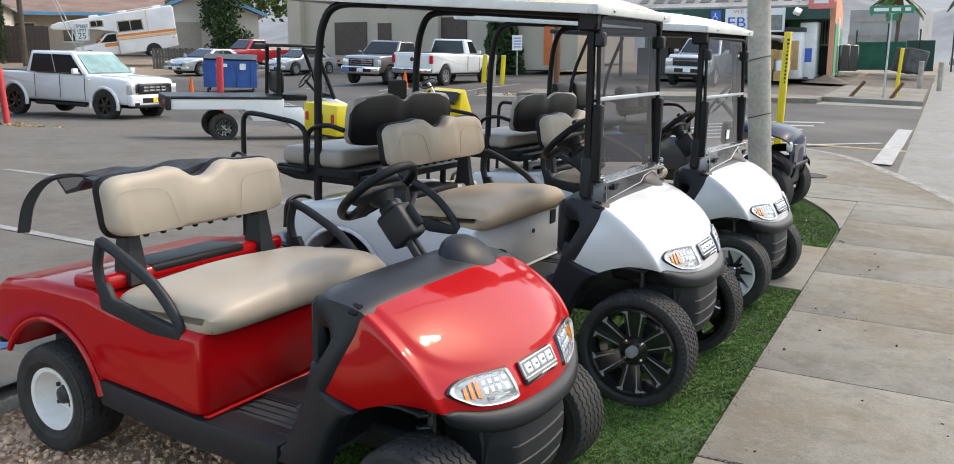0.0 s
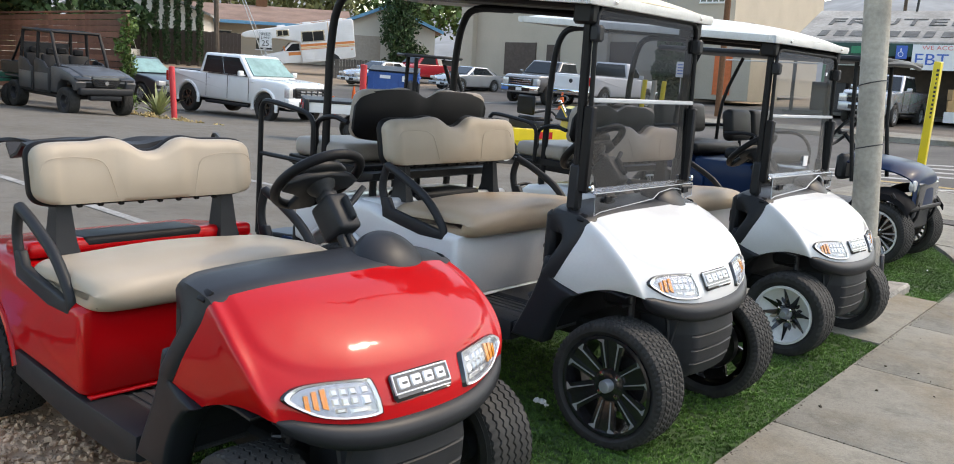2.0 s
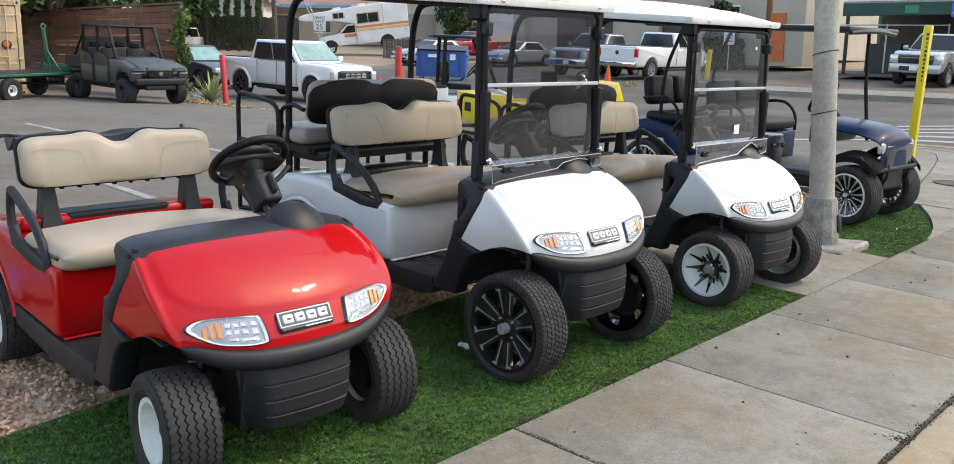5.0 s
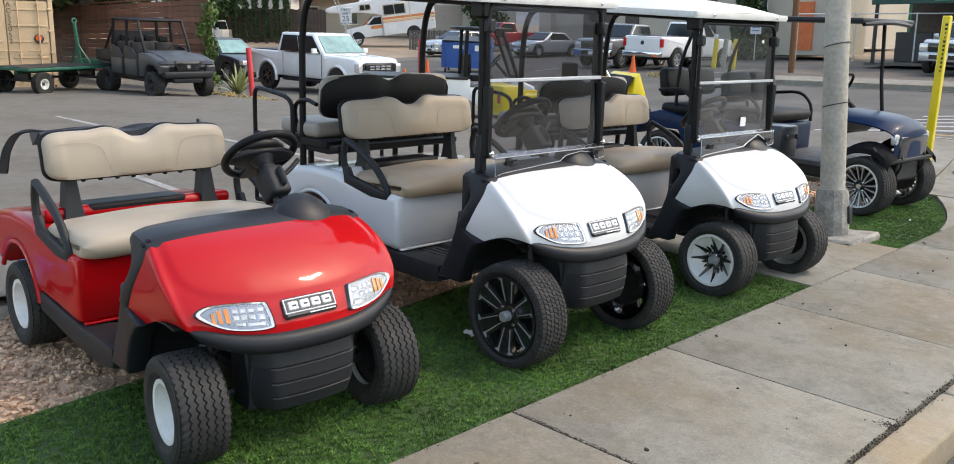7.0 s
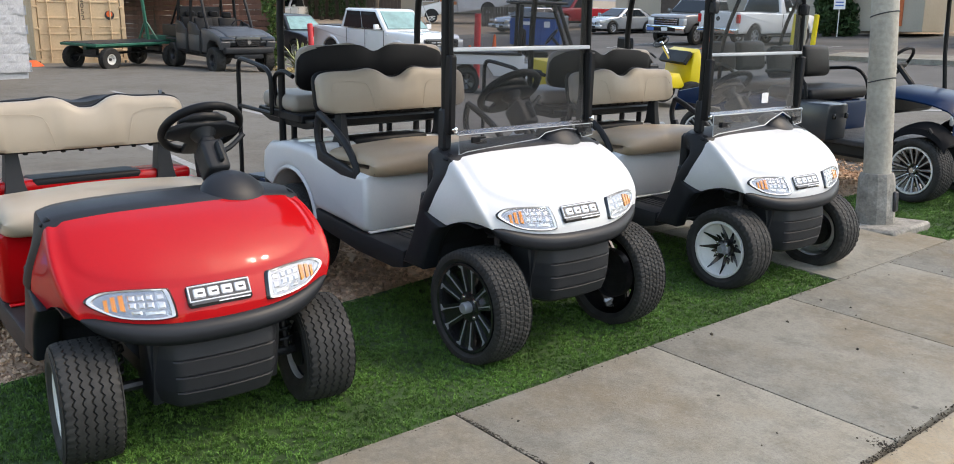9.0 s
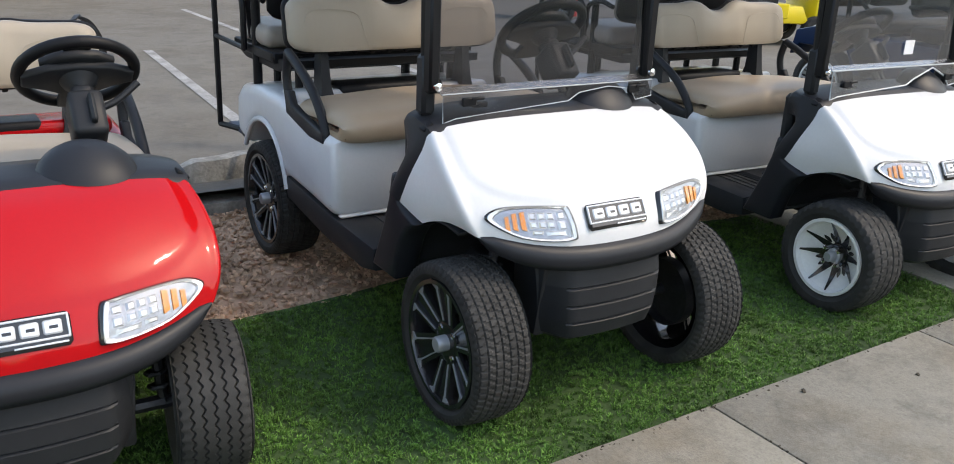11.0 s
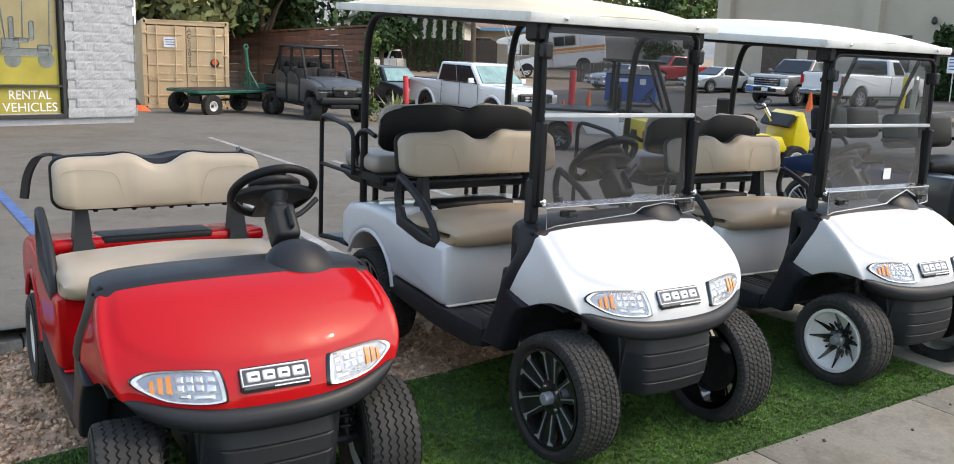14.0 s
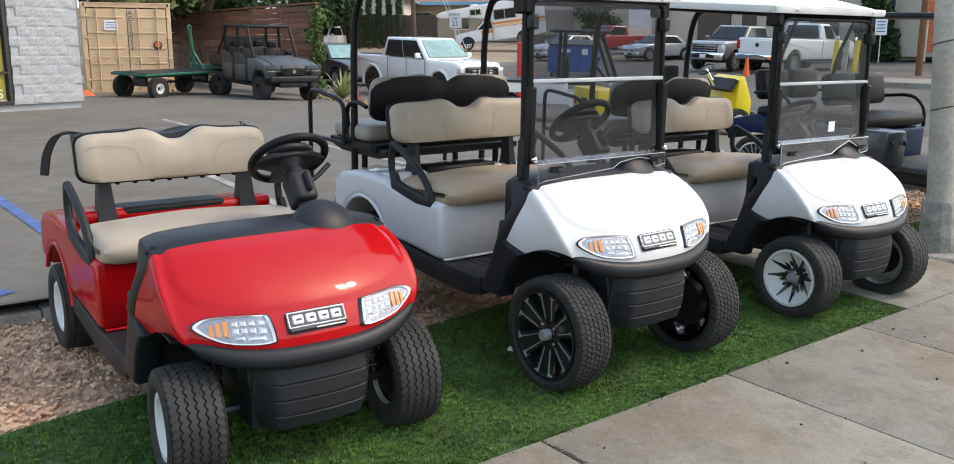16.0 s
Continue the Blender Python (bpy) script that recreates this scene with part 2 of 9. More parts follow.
M = {
    "red": paint("red_paint", (0.45, 0.0036, 0.0066), 0.42, 0.62, 0.03),
    "white": paint("white_paint", (0.675, 0.675, 0.68), 0.40, 0.75, 0.12),
    "navy": mat("navy_paint", (0.0050, 0.0205, 0.0640), 0.34, gloss=0.10, coat=0.08, spread=0.1, scale=3),
    "plastic": mat("black_plastic", (0.025, 0.0265, 0.0300), 0.46, gloss=0.24, spread=0.15, scale=5, bump=0.12, fine_scale=500, dist=0.002),
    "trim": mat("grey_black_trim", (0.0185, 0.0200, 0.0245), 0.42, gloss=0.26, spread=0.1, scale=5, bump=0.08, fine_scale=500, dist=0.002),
    "gloss_black": mat("gloss_black", (0.0174, 0.0174, 0.0188), 0.14, coat=0.5, spread=0.1),
    "tube": mat("black_coated_steel", (0.0087, 0.0087, 0.0101), 0.45, gloss=0.22, spread=0.1),
    "mat_floor": mat("ribbed_floor_mat", (0.0754, 0.0754, 0.0798), 0.6, gloss=0.4, spread=0.3, scale=9, bump=0.3, fine_scale=160),
    "brown_vinyl": mat("brown_vinyl", (0.43, 0.325, 0.225), 0.42, spread=0.08, scale=4, bump=0.10, fine_scale=420, dist=0.002),
    "lip_grey": mat("pale_roof_lip", (0.754, 0.754, 0.725), 0.4, spread=0.1, scale=8),
    "tan": mat("tan_vinyl", (0.4132, 0.348, 0.2726), 0.42, gloss=0.35, spread=0.06, scale=4, bump=0.10, fine_scale=420, dist=0.002),
    "stone_vinyl": mat("stone_vinyl", (0.34, 0.298, 0.255), 0.45, gloss=0.35, spread=0.06, scale=4, bump=0.10, fine_scale=420, dist=0.002),
    "vinyl_black": mat("black_vinyl", (0.0087, 0.0087, 0.0101), 0.5, gloss=0.2, spread=0.1, scale=4, bump=0.08, fine_scale=420, dist=0.002),
    "rubber": mat("tyre_rubber", (0.046, 0.0445, 0.0425), 0.7, gloss=0.3, spread=0.3, scale=14, bump=0.2, fine_scale=300, dist=0.002),
    "steel_white": mat("white_steel", (0.80, 0.79, 0.76), 0.35, spread=0.08, scale=12),
    "machined": mat("machined_alloy", (0.40, 0.41, 0.43), 0.34, metal=0.45, spread=0.06, scale=30),
    "chrome": mat("chrome", (0.82, 0.82, 0.82), 0.08, metal=1.0, spread=0.03),
    "dark_steel": mat("dark_steel", (0.0725, 0.0725, 0.0798), 0.45, metal=0.6, spread=0.25, scale=20),
    "amber": mat("amber_lens", (0.82, 0.27, 0.02), 0.2, coat=0.6, spread=0.06),
    "lamp_back": mat("lamp_housing", (0.42, 0.43, 0.46), 0.22, metal=0.7, spread=0.2, scale=60),
    "lamp_cell": mat("lamp_reflector", (0.82, 0.82, 0.82), 0.16, metal=0.6, spread=0.2, scale=60),
    "badge_light": mat("badge_silver", (0.725, 0.7395, 0.7685), 0.3, metal=0.3, spread=0.04),
    "roof_white": mat("white_roof_shell", (0.812, 0.7975, 0.7395), 0.36, spread=0.05, scale=4),
    "roof_cream": mat("cream_roof_shell", (0.754, 0.6235, 0.4205), 0.36, spread=0.06, scale=4),
    "clear": glass("clear_lens", (0.97, 0.98, 1.0), 0.03, 0.95),
    "smoke": glass("tinted_acrylic", (0.54, 0.55, 0.60), 0.03, 0.9, 0.10),
    "clear_ws": glass("clear_acrylic", (0.88, 0.92, 0.97), 0.04, 0.80, 0.20),
    "skirt": glass("scuffed_acrylic", (0.80, 0.83, 0.86), 0.25, 0.82, 0.26),
    "smoke_skirt": glass("tinted_skirt_acrylic", (0.62, 0.64, 0.68), 0.12, 0.85, 0.12),
    "acrylic_edge": mat("polished_acrylic_edge", (0.522, 0.551, 0.58), 0.15, spread=0.1),
    "paper": mat("white_sticker", (0.82, 0.82, 0.82), 0.6, spread=0.04),
}

# ---- ground ----
def concrete_mat(name, base, stain, dark):
    """Broom-finished concrete: broad tan stains, grey mottling, fine grain and small dark spots; each slab has its own pattern."""
    m = bpy.data.materials.new(name)
    m.use_nodes = True
    nt = m.node_tree
    N, L = nt.nodes, nt.links
    b = N["Principled BSDF"]
    b.inputs["Roughness"].default_value, b.inputs["Specular IOR Level"].default_value = 0.85, 0.3
    co, ob, add = N.new("ShaderNodeTexCoord"), N.new("ShaderNodeObjectInfo"), N.new("ShaderNodeVectorMath")
    scl = N.new("ShaderNodeVectorMath")
    scl.operation, add.operation = "SCALE", "ADD"
    scl.inputs[0].default_value = (37.0, 53.0, 11.0)
    L.new(ob.outputs["Random"], scl.inputs["Scale"])
    L.new(co.outputs["Object"], add.inputs[0])
    L.new(scl.outputs["Vector"], add.inputs[1])

    def nz(scale, detail, lo, hi, rough=0.6):
        n, r = N.new("ShaderNodeTexNoise"), N.new("ShaderNodeMapRange")
        n.inputs["Scale"].default_value, n.inputs["Detail"].default_value, n.inputs["Roughness"].default_value = scale, detail, rough
        L.new(add.outputs["Vector"], n.inputs["Vector"])
        r.inputs["From Min"].default_value, r.inputs["From Max"].default_value = lo, hi
        L.new(n.outputs["Fac"], r.inputs["Value"])
        return r.outputs["Result"]

    def blend(a, c, f, amount, mode="MIX"):
        x, k = N.new("ShaderNodeMix"), N.new("ShaderNodeMath")
        x.data_type, x.blend_type, k.operation = "RGBA", mode, "MULTIPLY"
        k.inputs[1].default_value = amount
        L.new(f, k.inputs[0])
        L.new(k.outputs[0], x.inputs["Factor"])
        if isinstance(a, tuple):
            x.inputs["A"].default_value = (*a, 1)
        else:
            L.new(a, x.inputs["A"])
        x.inputs["B"].default_value = (*c, 1)
        return x.outputs["Result"]
    col = blend(base, stain, nz(0.8, 5, 0.45, 0.62), 0.85)
    col = blend(col, tuple(v * 1.22 for v in base), nz(2.3, 5, 0.50, 0.75), 0.7)
    col = blend(col, dark, nz(4.5, 9, 0.48, 0.72, 0.8), 0.75)
    col = blend(col, tuple(v * 1.35 for v in base), nz(22, 6, 0.52, 0.80, 0.75), 0.55)
    col = blend(col, dark, nz(70, 4, 0.46, 0.78, 0.8), 0.60)
    vo, lt = N.new("ShaderNodeTexVoronoi"), N.new("ShaderNodeMapRange")
    vo.inputs["Scale"].default_value = 2.4
    L.new(add.outputs["Vector"], vo.inputs["Vector"])
    lt.inputs["From Min"].default_value, lt.inputs["From Max"].default_value = 0.050, 0.030
    L.new(vo.outputs["Distance"], lt.inputs["Value"])
    col = blend(col, (0.07, 0.063, 0.056), lt.outputs["Result"], 0.65)
    vm, rr = N.new("ShaderNodeVectorMath"), N.new("ShaderNodeMapRange")
    vm.operation = "SCALE"
    rr.inputs["To Min"].default_value, rr.inputs["To Max"].default_value = 0.93, 1.06
    L.new(ob.outputs["Random"], rr.inputs["Value"])
    L.new(col, vm.inputs[0])
    L.new(rr.outputs["Result"], vm.inputs["Scale"])
    L.new(vm.outputs["Vector"], b.inputs["Base Color"])
    bp = N.new("ShaderNodeBump")
    bp.inputs["Strength"].default_value, bp.inputs["Distance"].default_value = 0.3, 0.006
    L.new(nz(160, 3, 0.3, 0.7), bp.inputs["Height"])
    L.new(bp.outputs["Normal"], b.inputs["Normal"])
    return m


M["concrete"] = concrete_mat("pavement_concrete", (0.250, 0.236, 0.199), (0.196, 0.155, 0.101), (0.100, 0.093, 0.079))
M["kerb_top"] = concrete_mat("kerb_concrete", (0.3262, 0.29, 0.2248), (0.319, 0.2392, 0.145), (0.1595, 0.145, 0.1232))
M["lot"] = concrete_mat("yard_concrete", (0.155, 0.142, 0.121), (0.124, 0.109, 0.088), (0.078, 0.072, 0.063))
M["pale_street"] = concrete_mat("street_concrete", (0.27, 0.262, 0.238), (0.235, 0.222, 0.192), (0.16, 0.153, 0.139))
M["dirt"] = mat("packed_brown_dirt", (0.176, 0.142, 0.113), 0.95, spread=0.35, scale=0.7, fine_scale=16, bump=0.4)
M["asphalt"] = mat("asphalt", (0.120, 0.109, 0.096), 0.9, spread=0.3, scale=0.4, fine_scale=40, bump=0.2)
M["earth"] = mat("bare_earth", (0.377, 0.29, 0.203), 0.95, spread=0.25, scale=0.5, fine_scale=14, bump=0.2)
M["turf"] = mat("turf_base", (0.045, 0.095, 0.02), 0.9, spread=0.3, scale=3, fine_scale=60, bump=0.4)
M["blade"] = mat("turf_blades", (0.150, 0.318, 0.056), 0.6, spread=0.45, scale=2.5, fine_scale=30, island=0.45, gloss=0.35)
M["gravel"] = mat("gravel", (0.74, 0.49, 0.325), 0.9, spread=0.25, scale=6, fine_scale=60, bump=0.4, island=0.35)
M["dark_iron"] = mat("cover_iron", (0.1015, 0.087, 0.0725), 0.8, spread=0.4, scale=15, fine_scale=90, bump=0.4)
M["paint_white"] = mat("road_paint", (0.56, 0.55, 0.52), 0.8, spread=0.4, scale=7, fine_scale=60, tint=(0.522, 0.5075, 0.4785))
M["faded_paint"] = mat("faded_line_paint", (0.493, 0.4858, 0.464), 0.85, spread=0.4, scale=3, fine_scale=40, tint=(0.29, 0.2828, 0.2682))
M["paint_blue"] = mat("blue_line_paint", (0.095, 0.19, 0.47), 0.75, spread=0.35, scale=8, fine_scale=60)
M["old_concrete"] = mat("weathered_concrete", (0.4495, 0.4205, 0.3697), 0.9, spread=0.35, scale=9, fine_scale=50, bump=0.5)

XS = [-400, -200, -120, -80, -60] + [round(v, 2) for v in np.arange(-50, -12, 2)] + [-12, -11, -10, -9, -8, -7, -6, -5, -4, -3.4, -2.83]
YS = [-300, -120, -40, -15, -8, -4] + [float(v) for v in range(-2, 17)] + [16.6] + [float(v) for v in range(17, 71)] + [90, 120, 200, 400]


def cells(keep, dz=0.0, xs=XS):
    g = Geo()
    for i in range(len(xs) - 1):
        for j in range(len(YS) - 1):
            x0, x1, y0, y1 = xs[i], xs[i + 1], YS[j], YS[j + 1]
            if keep((x0 + x1) / 2, (y0 + y1) / 2):
                g.add([(x0, y0, lift(x0, y0) + dz), (x1, y0, lift(x1 - 1e-4, y0) + dz), (x1, y1, lift(x1 - 1e-4, y1) + dz), (x0, y1, lift(x0, y1) + dz)], [(0, 1, 2, 3)])
    return g


def street(x, y):
    return 16.6 < y < 28


def stalls(x, y):
    return 28 < y < 46 and -32 < x < -12.5


XN = XS + [-2.0, -1.2, -0.5, 0.28]
single("ground", cells(lambda x, y: not street(x, y) and not stalls(x, y) and not (-2.83 < x and y < 16.6) and not (y > 46 or x < -34 and y > 24) and True, 0.0, XN),
       M["lot"], "pale worn concrete yard and forecourt", "ground", kind="structure", fix=False)
single("ground_far", cells(lambda x, y: y > 46 or x < -34 and y > 24, 0.0, XN), M["earth"], "dry bare earth beyond the street", "ground", kind="structure", fix=False)
single("road", cells(street, 0.0, XN), M["asphalt"], "worn grey asphalt side street", "road", kind="structure", fix=False)
single("parking_bay", cells(stalls, 0.0, XN), M["asphalt"], "dark asphalt parking stalls", "road", kind="structure", fix=False)
XR = [0.28, 0.8, 1.46, 3, 6, 12, 30, 80, 200, 400]


def road_z(x, y):
    """The street beside the pavement: low along the kerb, level with the ramp at the corner."""
    return lift(0, y) - 0.02 - 0.135 * ease(14.5, 10.0, y) * ease(0.5, 1.45, x)


single("ground_base", Geo().grid([[(x, y, lift(0, y) - 0.06 - (0.11 if x > 1.4 else 0)) for y in (-300, -60, -10, 0, 5, 8, 10, 12, 13, 14.2)] for x in (-2.83, -1, 1.455, 1.46, 6, 30, 400)], flip=True), M["asphalt"],
       "packed earth under the pavement", "ground", kind="structure", fix=False, angle=0)
single("street_concrete", Geo().grid([[(x, y, road_z(x, y)) for y in (10.0, 10.8, 11.6, 12.4, 13.2, 14, 15.2, 16.6, 18, 22, 26, 31, 40, 60, 100, 400)] for x in XR], flip=True), M["pale_street"], "pale concrete street crossing", "road", kind="structure", fix=False)
single("gutter", Geo().grid([[(x, y, lift(x, y) - 0.02) for y in (11.4, 12.4, 13.4, 14.4, 15.4, 16.6)] for x in (-2.83, -2.2, -1.5, -1.0, -0.4, 0.28)], flip=True), M["lot"], "pale concrete gutter at the corner", "road", kind="structure", fix=False)
single("street_front", Geo().grid([[(x, y, road_z(x, y)) for y in (-300, -60, 0, 4, 8, 10.0)] for x in (1.46, 4, 12, 60, 400)], flip=True), M["asphalt"], "asphalt street along the pavement", "road", kind="structure", fix=False)


def strip(name, pts, w, material, label, dz=0.006, category="road marking"):
    """A painted line on the ground."""
    p = [np.array(q, float) for q in pts]
    rows = []
    n = 10
    for i in range(len(p) - 1):
        for k in range(n + (i == len(p) - 2)):
            c = p[i] + (p[i + 1] - p[i]) * k / n
            d = p[i + 1] - p[i]
            d = np.array((-d[1], d[0])) / np.linalg.norm(d) * w / 2
            rows.append([(*(c + d), lift(*(c + d)) + dz), (*(c - d), lift(*(c - d)) + dz)])
    return single(name, Geo().grid(rows), material, label, category, kind="structure", fix=True)


strip("blue_line", [(-9.5, 2.30), (-3.3, 2.22)], 0.10, M["paint_blue"], "faded blue parking line")
strip("blue_line", [(-3.75, 1.05), (-3.0, 1.55)], 0.30, M["paint_blue"], "patch of blue kerb paint")
strip("white_line", [(-9.0, 4.62), (-3.4, 4.05)], 0.10, M["faded_paint"], "faded white parking line")
strip("white_line", [(-10.0, 7.0), (-3.6, 6.4)], 0.10, M["faded_paint"], "faded white parking line")
strip("white_line", [(-14.5, 6.6), (-9.2, 6.2)], 0.10, M["faded_paint"], "faded white parking line")
strip("crosswalk_bar", [(0.02, 14.35), (0.06, 17.5), (0.09, 20.8)], 0.29, M["paint_white"], "broad worn white road bar", 0.008)
strip("white_line", [(-1.7, 15.9), (-0.2, 17.5)], 0.14, M["paint_white"], "worn white stop line", 0.010)
for k, (a, b) in enumerate((((-18.7, 29.0), (-18.9, 34.5)), ((-15.2, 29.0), (-15.4, 35.0)), ((-22.3, 29), (-22.5, 34.5)))):
    strip("stall_line", [a, b], 0.12, M["paint_white"], "white parking stall line")
for k in range(5):
    strip("crossing_stripe", [(-4.8 + 0.15 * k, 16.8 + 1.0 * k), (-2.0 + 0.1 * k, 17.3 + 1.0 * k)], 0.30, M["paint_white"], "worn white crossing stripe")

def patch_edge(y):
    k = np.clip((y - 8.55) / 2.0, 0, 1)
    return -0.62 * k ** 1.7 - 0.001


# pavement slabs, each a piece of its own
pav = thing("pavement", "pale concrete pavement of square slabs, stained", "pavement", kind="structure")
slab_me = {}


def slab(x0, x1, y0, y1, parent=pav, h=0.08, g=0.0035):
    key = (round(x1 - x0, 3), round(y1 - y0, 3), h)
    if key not in slab_me:
        slab_me[key] = Geo().box((0, 0, -h / 2), (x1 - x0 - 2 * g, y1 - y0 - 2 * g, h), 0.006, None, 2).mesh("slab", 30)
    ob = part("slab", slab_me[key], M["concrete"], parent)
    ob.location = ((x0 + x1) / 2, (y0 + y1) / 2, (lift(0, y0) + lift(0, y1)) / 2)
    ob.rotation_euler = (math.atan2(lift(0, y1) - lift(0, y0), y1 - y0), 0, 0)
    return ob


JOINTS = [-4.55, -3.29, -2.03, -0.77, 0.49, 1.75, 3.01, 4.27, 5.53, 6.79, 8.05, 9.31, 10.57]
for a, b in zip(JOINTS, JOINTS[1:]):
    slab(0.0, 1.255, a, b)
ARC = [(9.6, 1.262), (10.57, 1.17), (11.04, 1.0), (12.0, 0.70), (12.88, 0.36), (13.8, -0.02), (14.66, -0.41), (15.3, -0.85), (15.75, -1.5), (16.1, -2.83)]


def arc_x(y):
    return float(np.interp(y, [p[0] for p in ARC], [p[1] for p in ARC]))


for y0, y1 in ((10.575, 11.83), (11.838, 13.1), (13.108, 14.4), (14.408, 16.05)):
    for f0, f1 in ((0.0, 0.497), (0.503, 1.0)):
        part("slab", Geo().sheet([[(-2.83 + (arc_x(y) + 2.83) * f, y, lift(min(0, -2.8 + (arc_x(y) + 2.83) * f), y)) for f in np.linspace(f0, f1, 6)] for y in np.linspace(y0, y1, 7)], -0.05), M["concrete"], pav, angle=20)
for c, d in ((-2.8, -1.4), (-1.4, 0.0)):
    slab(c, d, 6.12, 7.76)
part("slab", Geo().sheet([[(float(patch_edge(y)) * f + 0.0, y, -0.004 + lift(0, y)) for f in (0.99, 0.5, 0.0)] for y in np.linspace(8.8, 10.56, 12)], -0.04), M["concrete"], pav, angle=20)
kerb = thing("kerb", "weathered concrete kerb along the pavement", "kerb", kind="structure")
for k in range(6):
    part("kerb_stone", Geo().box((1.365, -4.0 + 2.2 * k + 1.1, -0.085), (0.19, 2.185, 0.17), 0.02, None, 3), M["kerb_top"], kerb)
rows = []
for y, x in spline(ARC[1:], 4):
    rows.append([(x - 0.02, y - 0.02, lift(min(x, 0), y) + 0.004), (x + 0.05, y + 0.05, lift(min(x, 0), y) + 0.010), (x + 0.11, y + 0.08, lift(min(x, 0), y) + 0.002), (x + 0.12, y + 0.09, lift(min(x, 0), y) - 0.05)])
part("kerb_return", Geo().grid(rows), M["old_concrete"], kerb, "curved kerb at the corner")
hole = thing("manhole_cover", "round dark iron cover set in the pavement", "manhole cover", -0.78, 12.42, lift(-0.78, 12.42) + 0.006)
part("cover", Geo().lathe([(0.001, 0.004), (0.20, 0.004), (0.205, 0.0), (0.205, -0.02)], axis="z", n=28), M["dark_iron"], hole)
part("cover_ring", Geo().lathe([(0.212, -0.02), (0.212, 0.004), (0.245, 0.004), (0.25, -0.02)], axis="z", n=28), M["dark_iron"], hole)
edge = thing("yard_edge", "low concrete edge of the raised yard", "kerb", kind="structure")
for k in range(9):
    part("edge_stone", Geo().box((-2.90, -3.5 + 1.5 * k, -0.045), (0.16, 1.49, 0.16), 0.012, None, 2), M["old_concrete"], edge)
part("edge_back", Geo().box((-3.2, 2.5, -0.02), (0.5, 13.5, 0.10)), M["lot"], edge)


def wheel_stop(x, y, yaw, ln=1.7):
    rows = []
    for u in np.linspace(-0.5, 0.5, 19):
        e = 1 - abs(2 * u) ** 10 * 0.35
        w = 0.5 + 2.2 * noise.noise((u * 7, y, x))
        rows.append([(u * ln, -0.085, 0), (u * ln, -0.078 * e, 0.07 * e), (u * ln, -0.05 * e, 0.125 * e * (0.94 + 0.12 * w)), (u * ln, 0.05 * e, 0.125 * e * (0.94 + 0.1 * w)), (u * ln, 0.078 * e, 0.07 * e), (u * ln, 0.085, 0)])
    g = Geo().grid(rows)
    n = 6
    g.f += [tuple(range(n)), tuple(range(len(g.v) - n, len(g.v)))]
    return single("wheel_stop", g, M["old_concrete"], "chipped grey concrete wheel stop on the yard", "wheel stop", x, y, lift(x, y), yaw, group="wheel stops")


wheel_stop(-3.12, 4.12, 90, 1.6)
wheel_stop(-3.15, 5.95, 90, 1.55)

# artificial turf: two patches of blades
rng = np.random.default_rng(4)


def blades(area, n, inside):
    """Tufts of nine curled blades each, leaning out from the tuft's middle."""
    x0, x1, y0, y1 = area
    m = n // 9
    c = np.column_stack([rng.uniform(x0, x1, m), rng.uniform(y0, y1, m)])
    c = np.repeat(c, 9, axis=0)
    off = rng.normal(0, 0.0042, c.shape)
    p = c + off
    keep = inside(p[:, 0], p[:, 1])
    p, off = p[keep], off[keep]
    n = len(p)
    a = rng.uniform(0, 2 * np.pi, n)
    wave = 0.5 + 0.25 * np.sin(p[:, 0] * 9.0 + 2.0 * np.sin(p[:, 1] * 5.0)) + 0.25 * np.sin(p[:, 1] * 13.0 + p[:, 0] * 7.0)
    h = rng.uniform(0.012, 0.022, n) * (0.75 + 0.5 * wave)
    w = rng.uniform(0.0014, 0.0028, n)
    b = np.arctan2(off[:, 1], off[:, 0]) + rng.normal(0, 0.6, n)
    lean = rng.uniform(0.25, 1.0, n) * h
    z = np.full(n, -0.016)
    v = np.empty((n, 4, 3))
    mid = np.column_stack([p[:, 0] + np.cos(b) * lean * 0.35, p[:, 1] + np.sin(b) * lean * 0.35])
    v[:, 0] = np.column_stack([p[:, 0] + np.cos(a) * w * 0.6, p[:, 1] + np.sin(a) * w * 0.6, z])
    v[:, 1] = np.column_stack([mid[:, 0] - np.cos(a) * w, mid[:, 1] - np.sin(a) * w, z + h * 0.7])
    v[:, 2] = np.column_stack([p[:, 0] + np.cos(b) * lean, p[:, 1] + np.sin(b) * lean, z + h * 0.92])
    v[:, 3] = np.column_stack([mid[:, 0] + np.cos(a) * w, mid[:, 1] + np.sin(a) * w, z + h * 0.75])
    me = bpy.data.meshes.new("turf")
    me.from_pydata(v.reshape(-1, 3).tolist(), [], np.arange(4 * n).reshape(-1, 4).tolist())
    return me


def turf_edge(y):
    return -1.47 + 0.09 * np.sin(y * 0.9 + 0.6) + 0.05 * np.sin(y * 2.3)


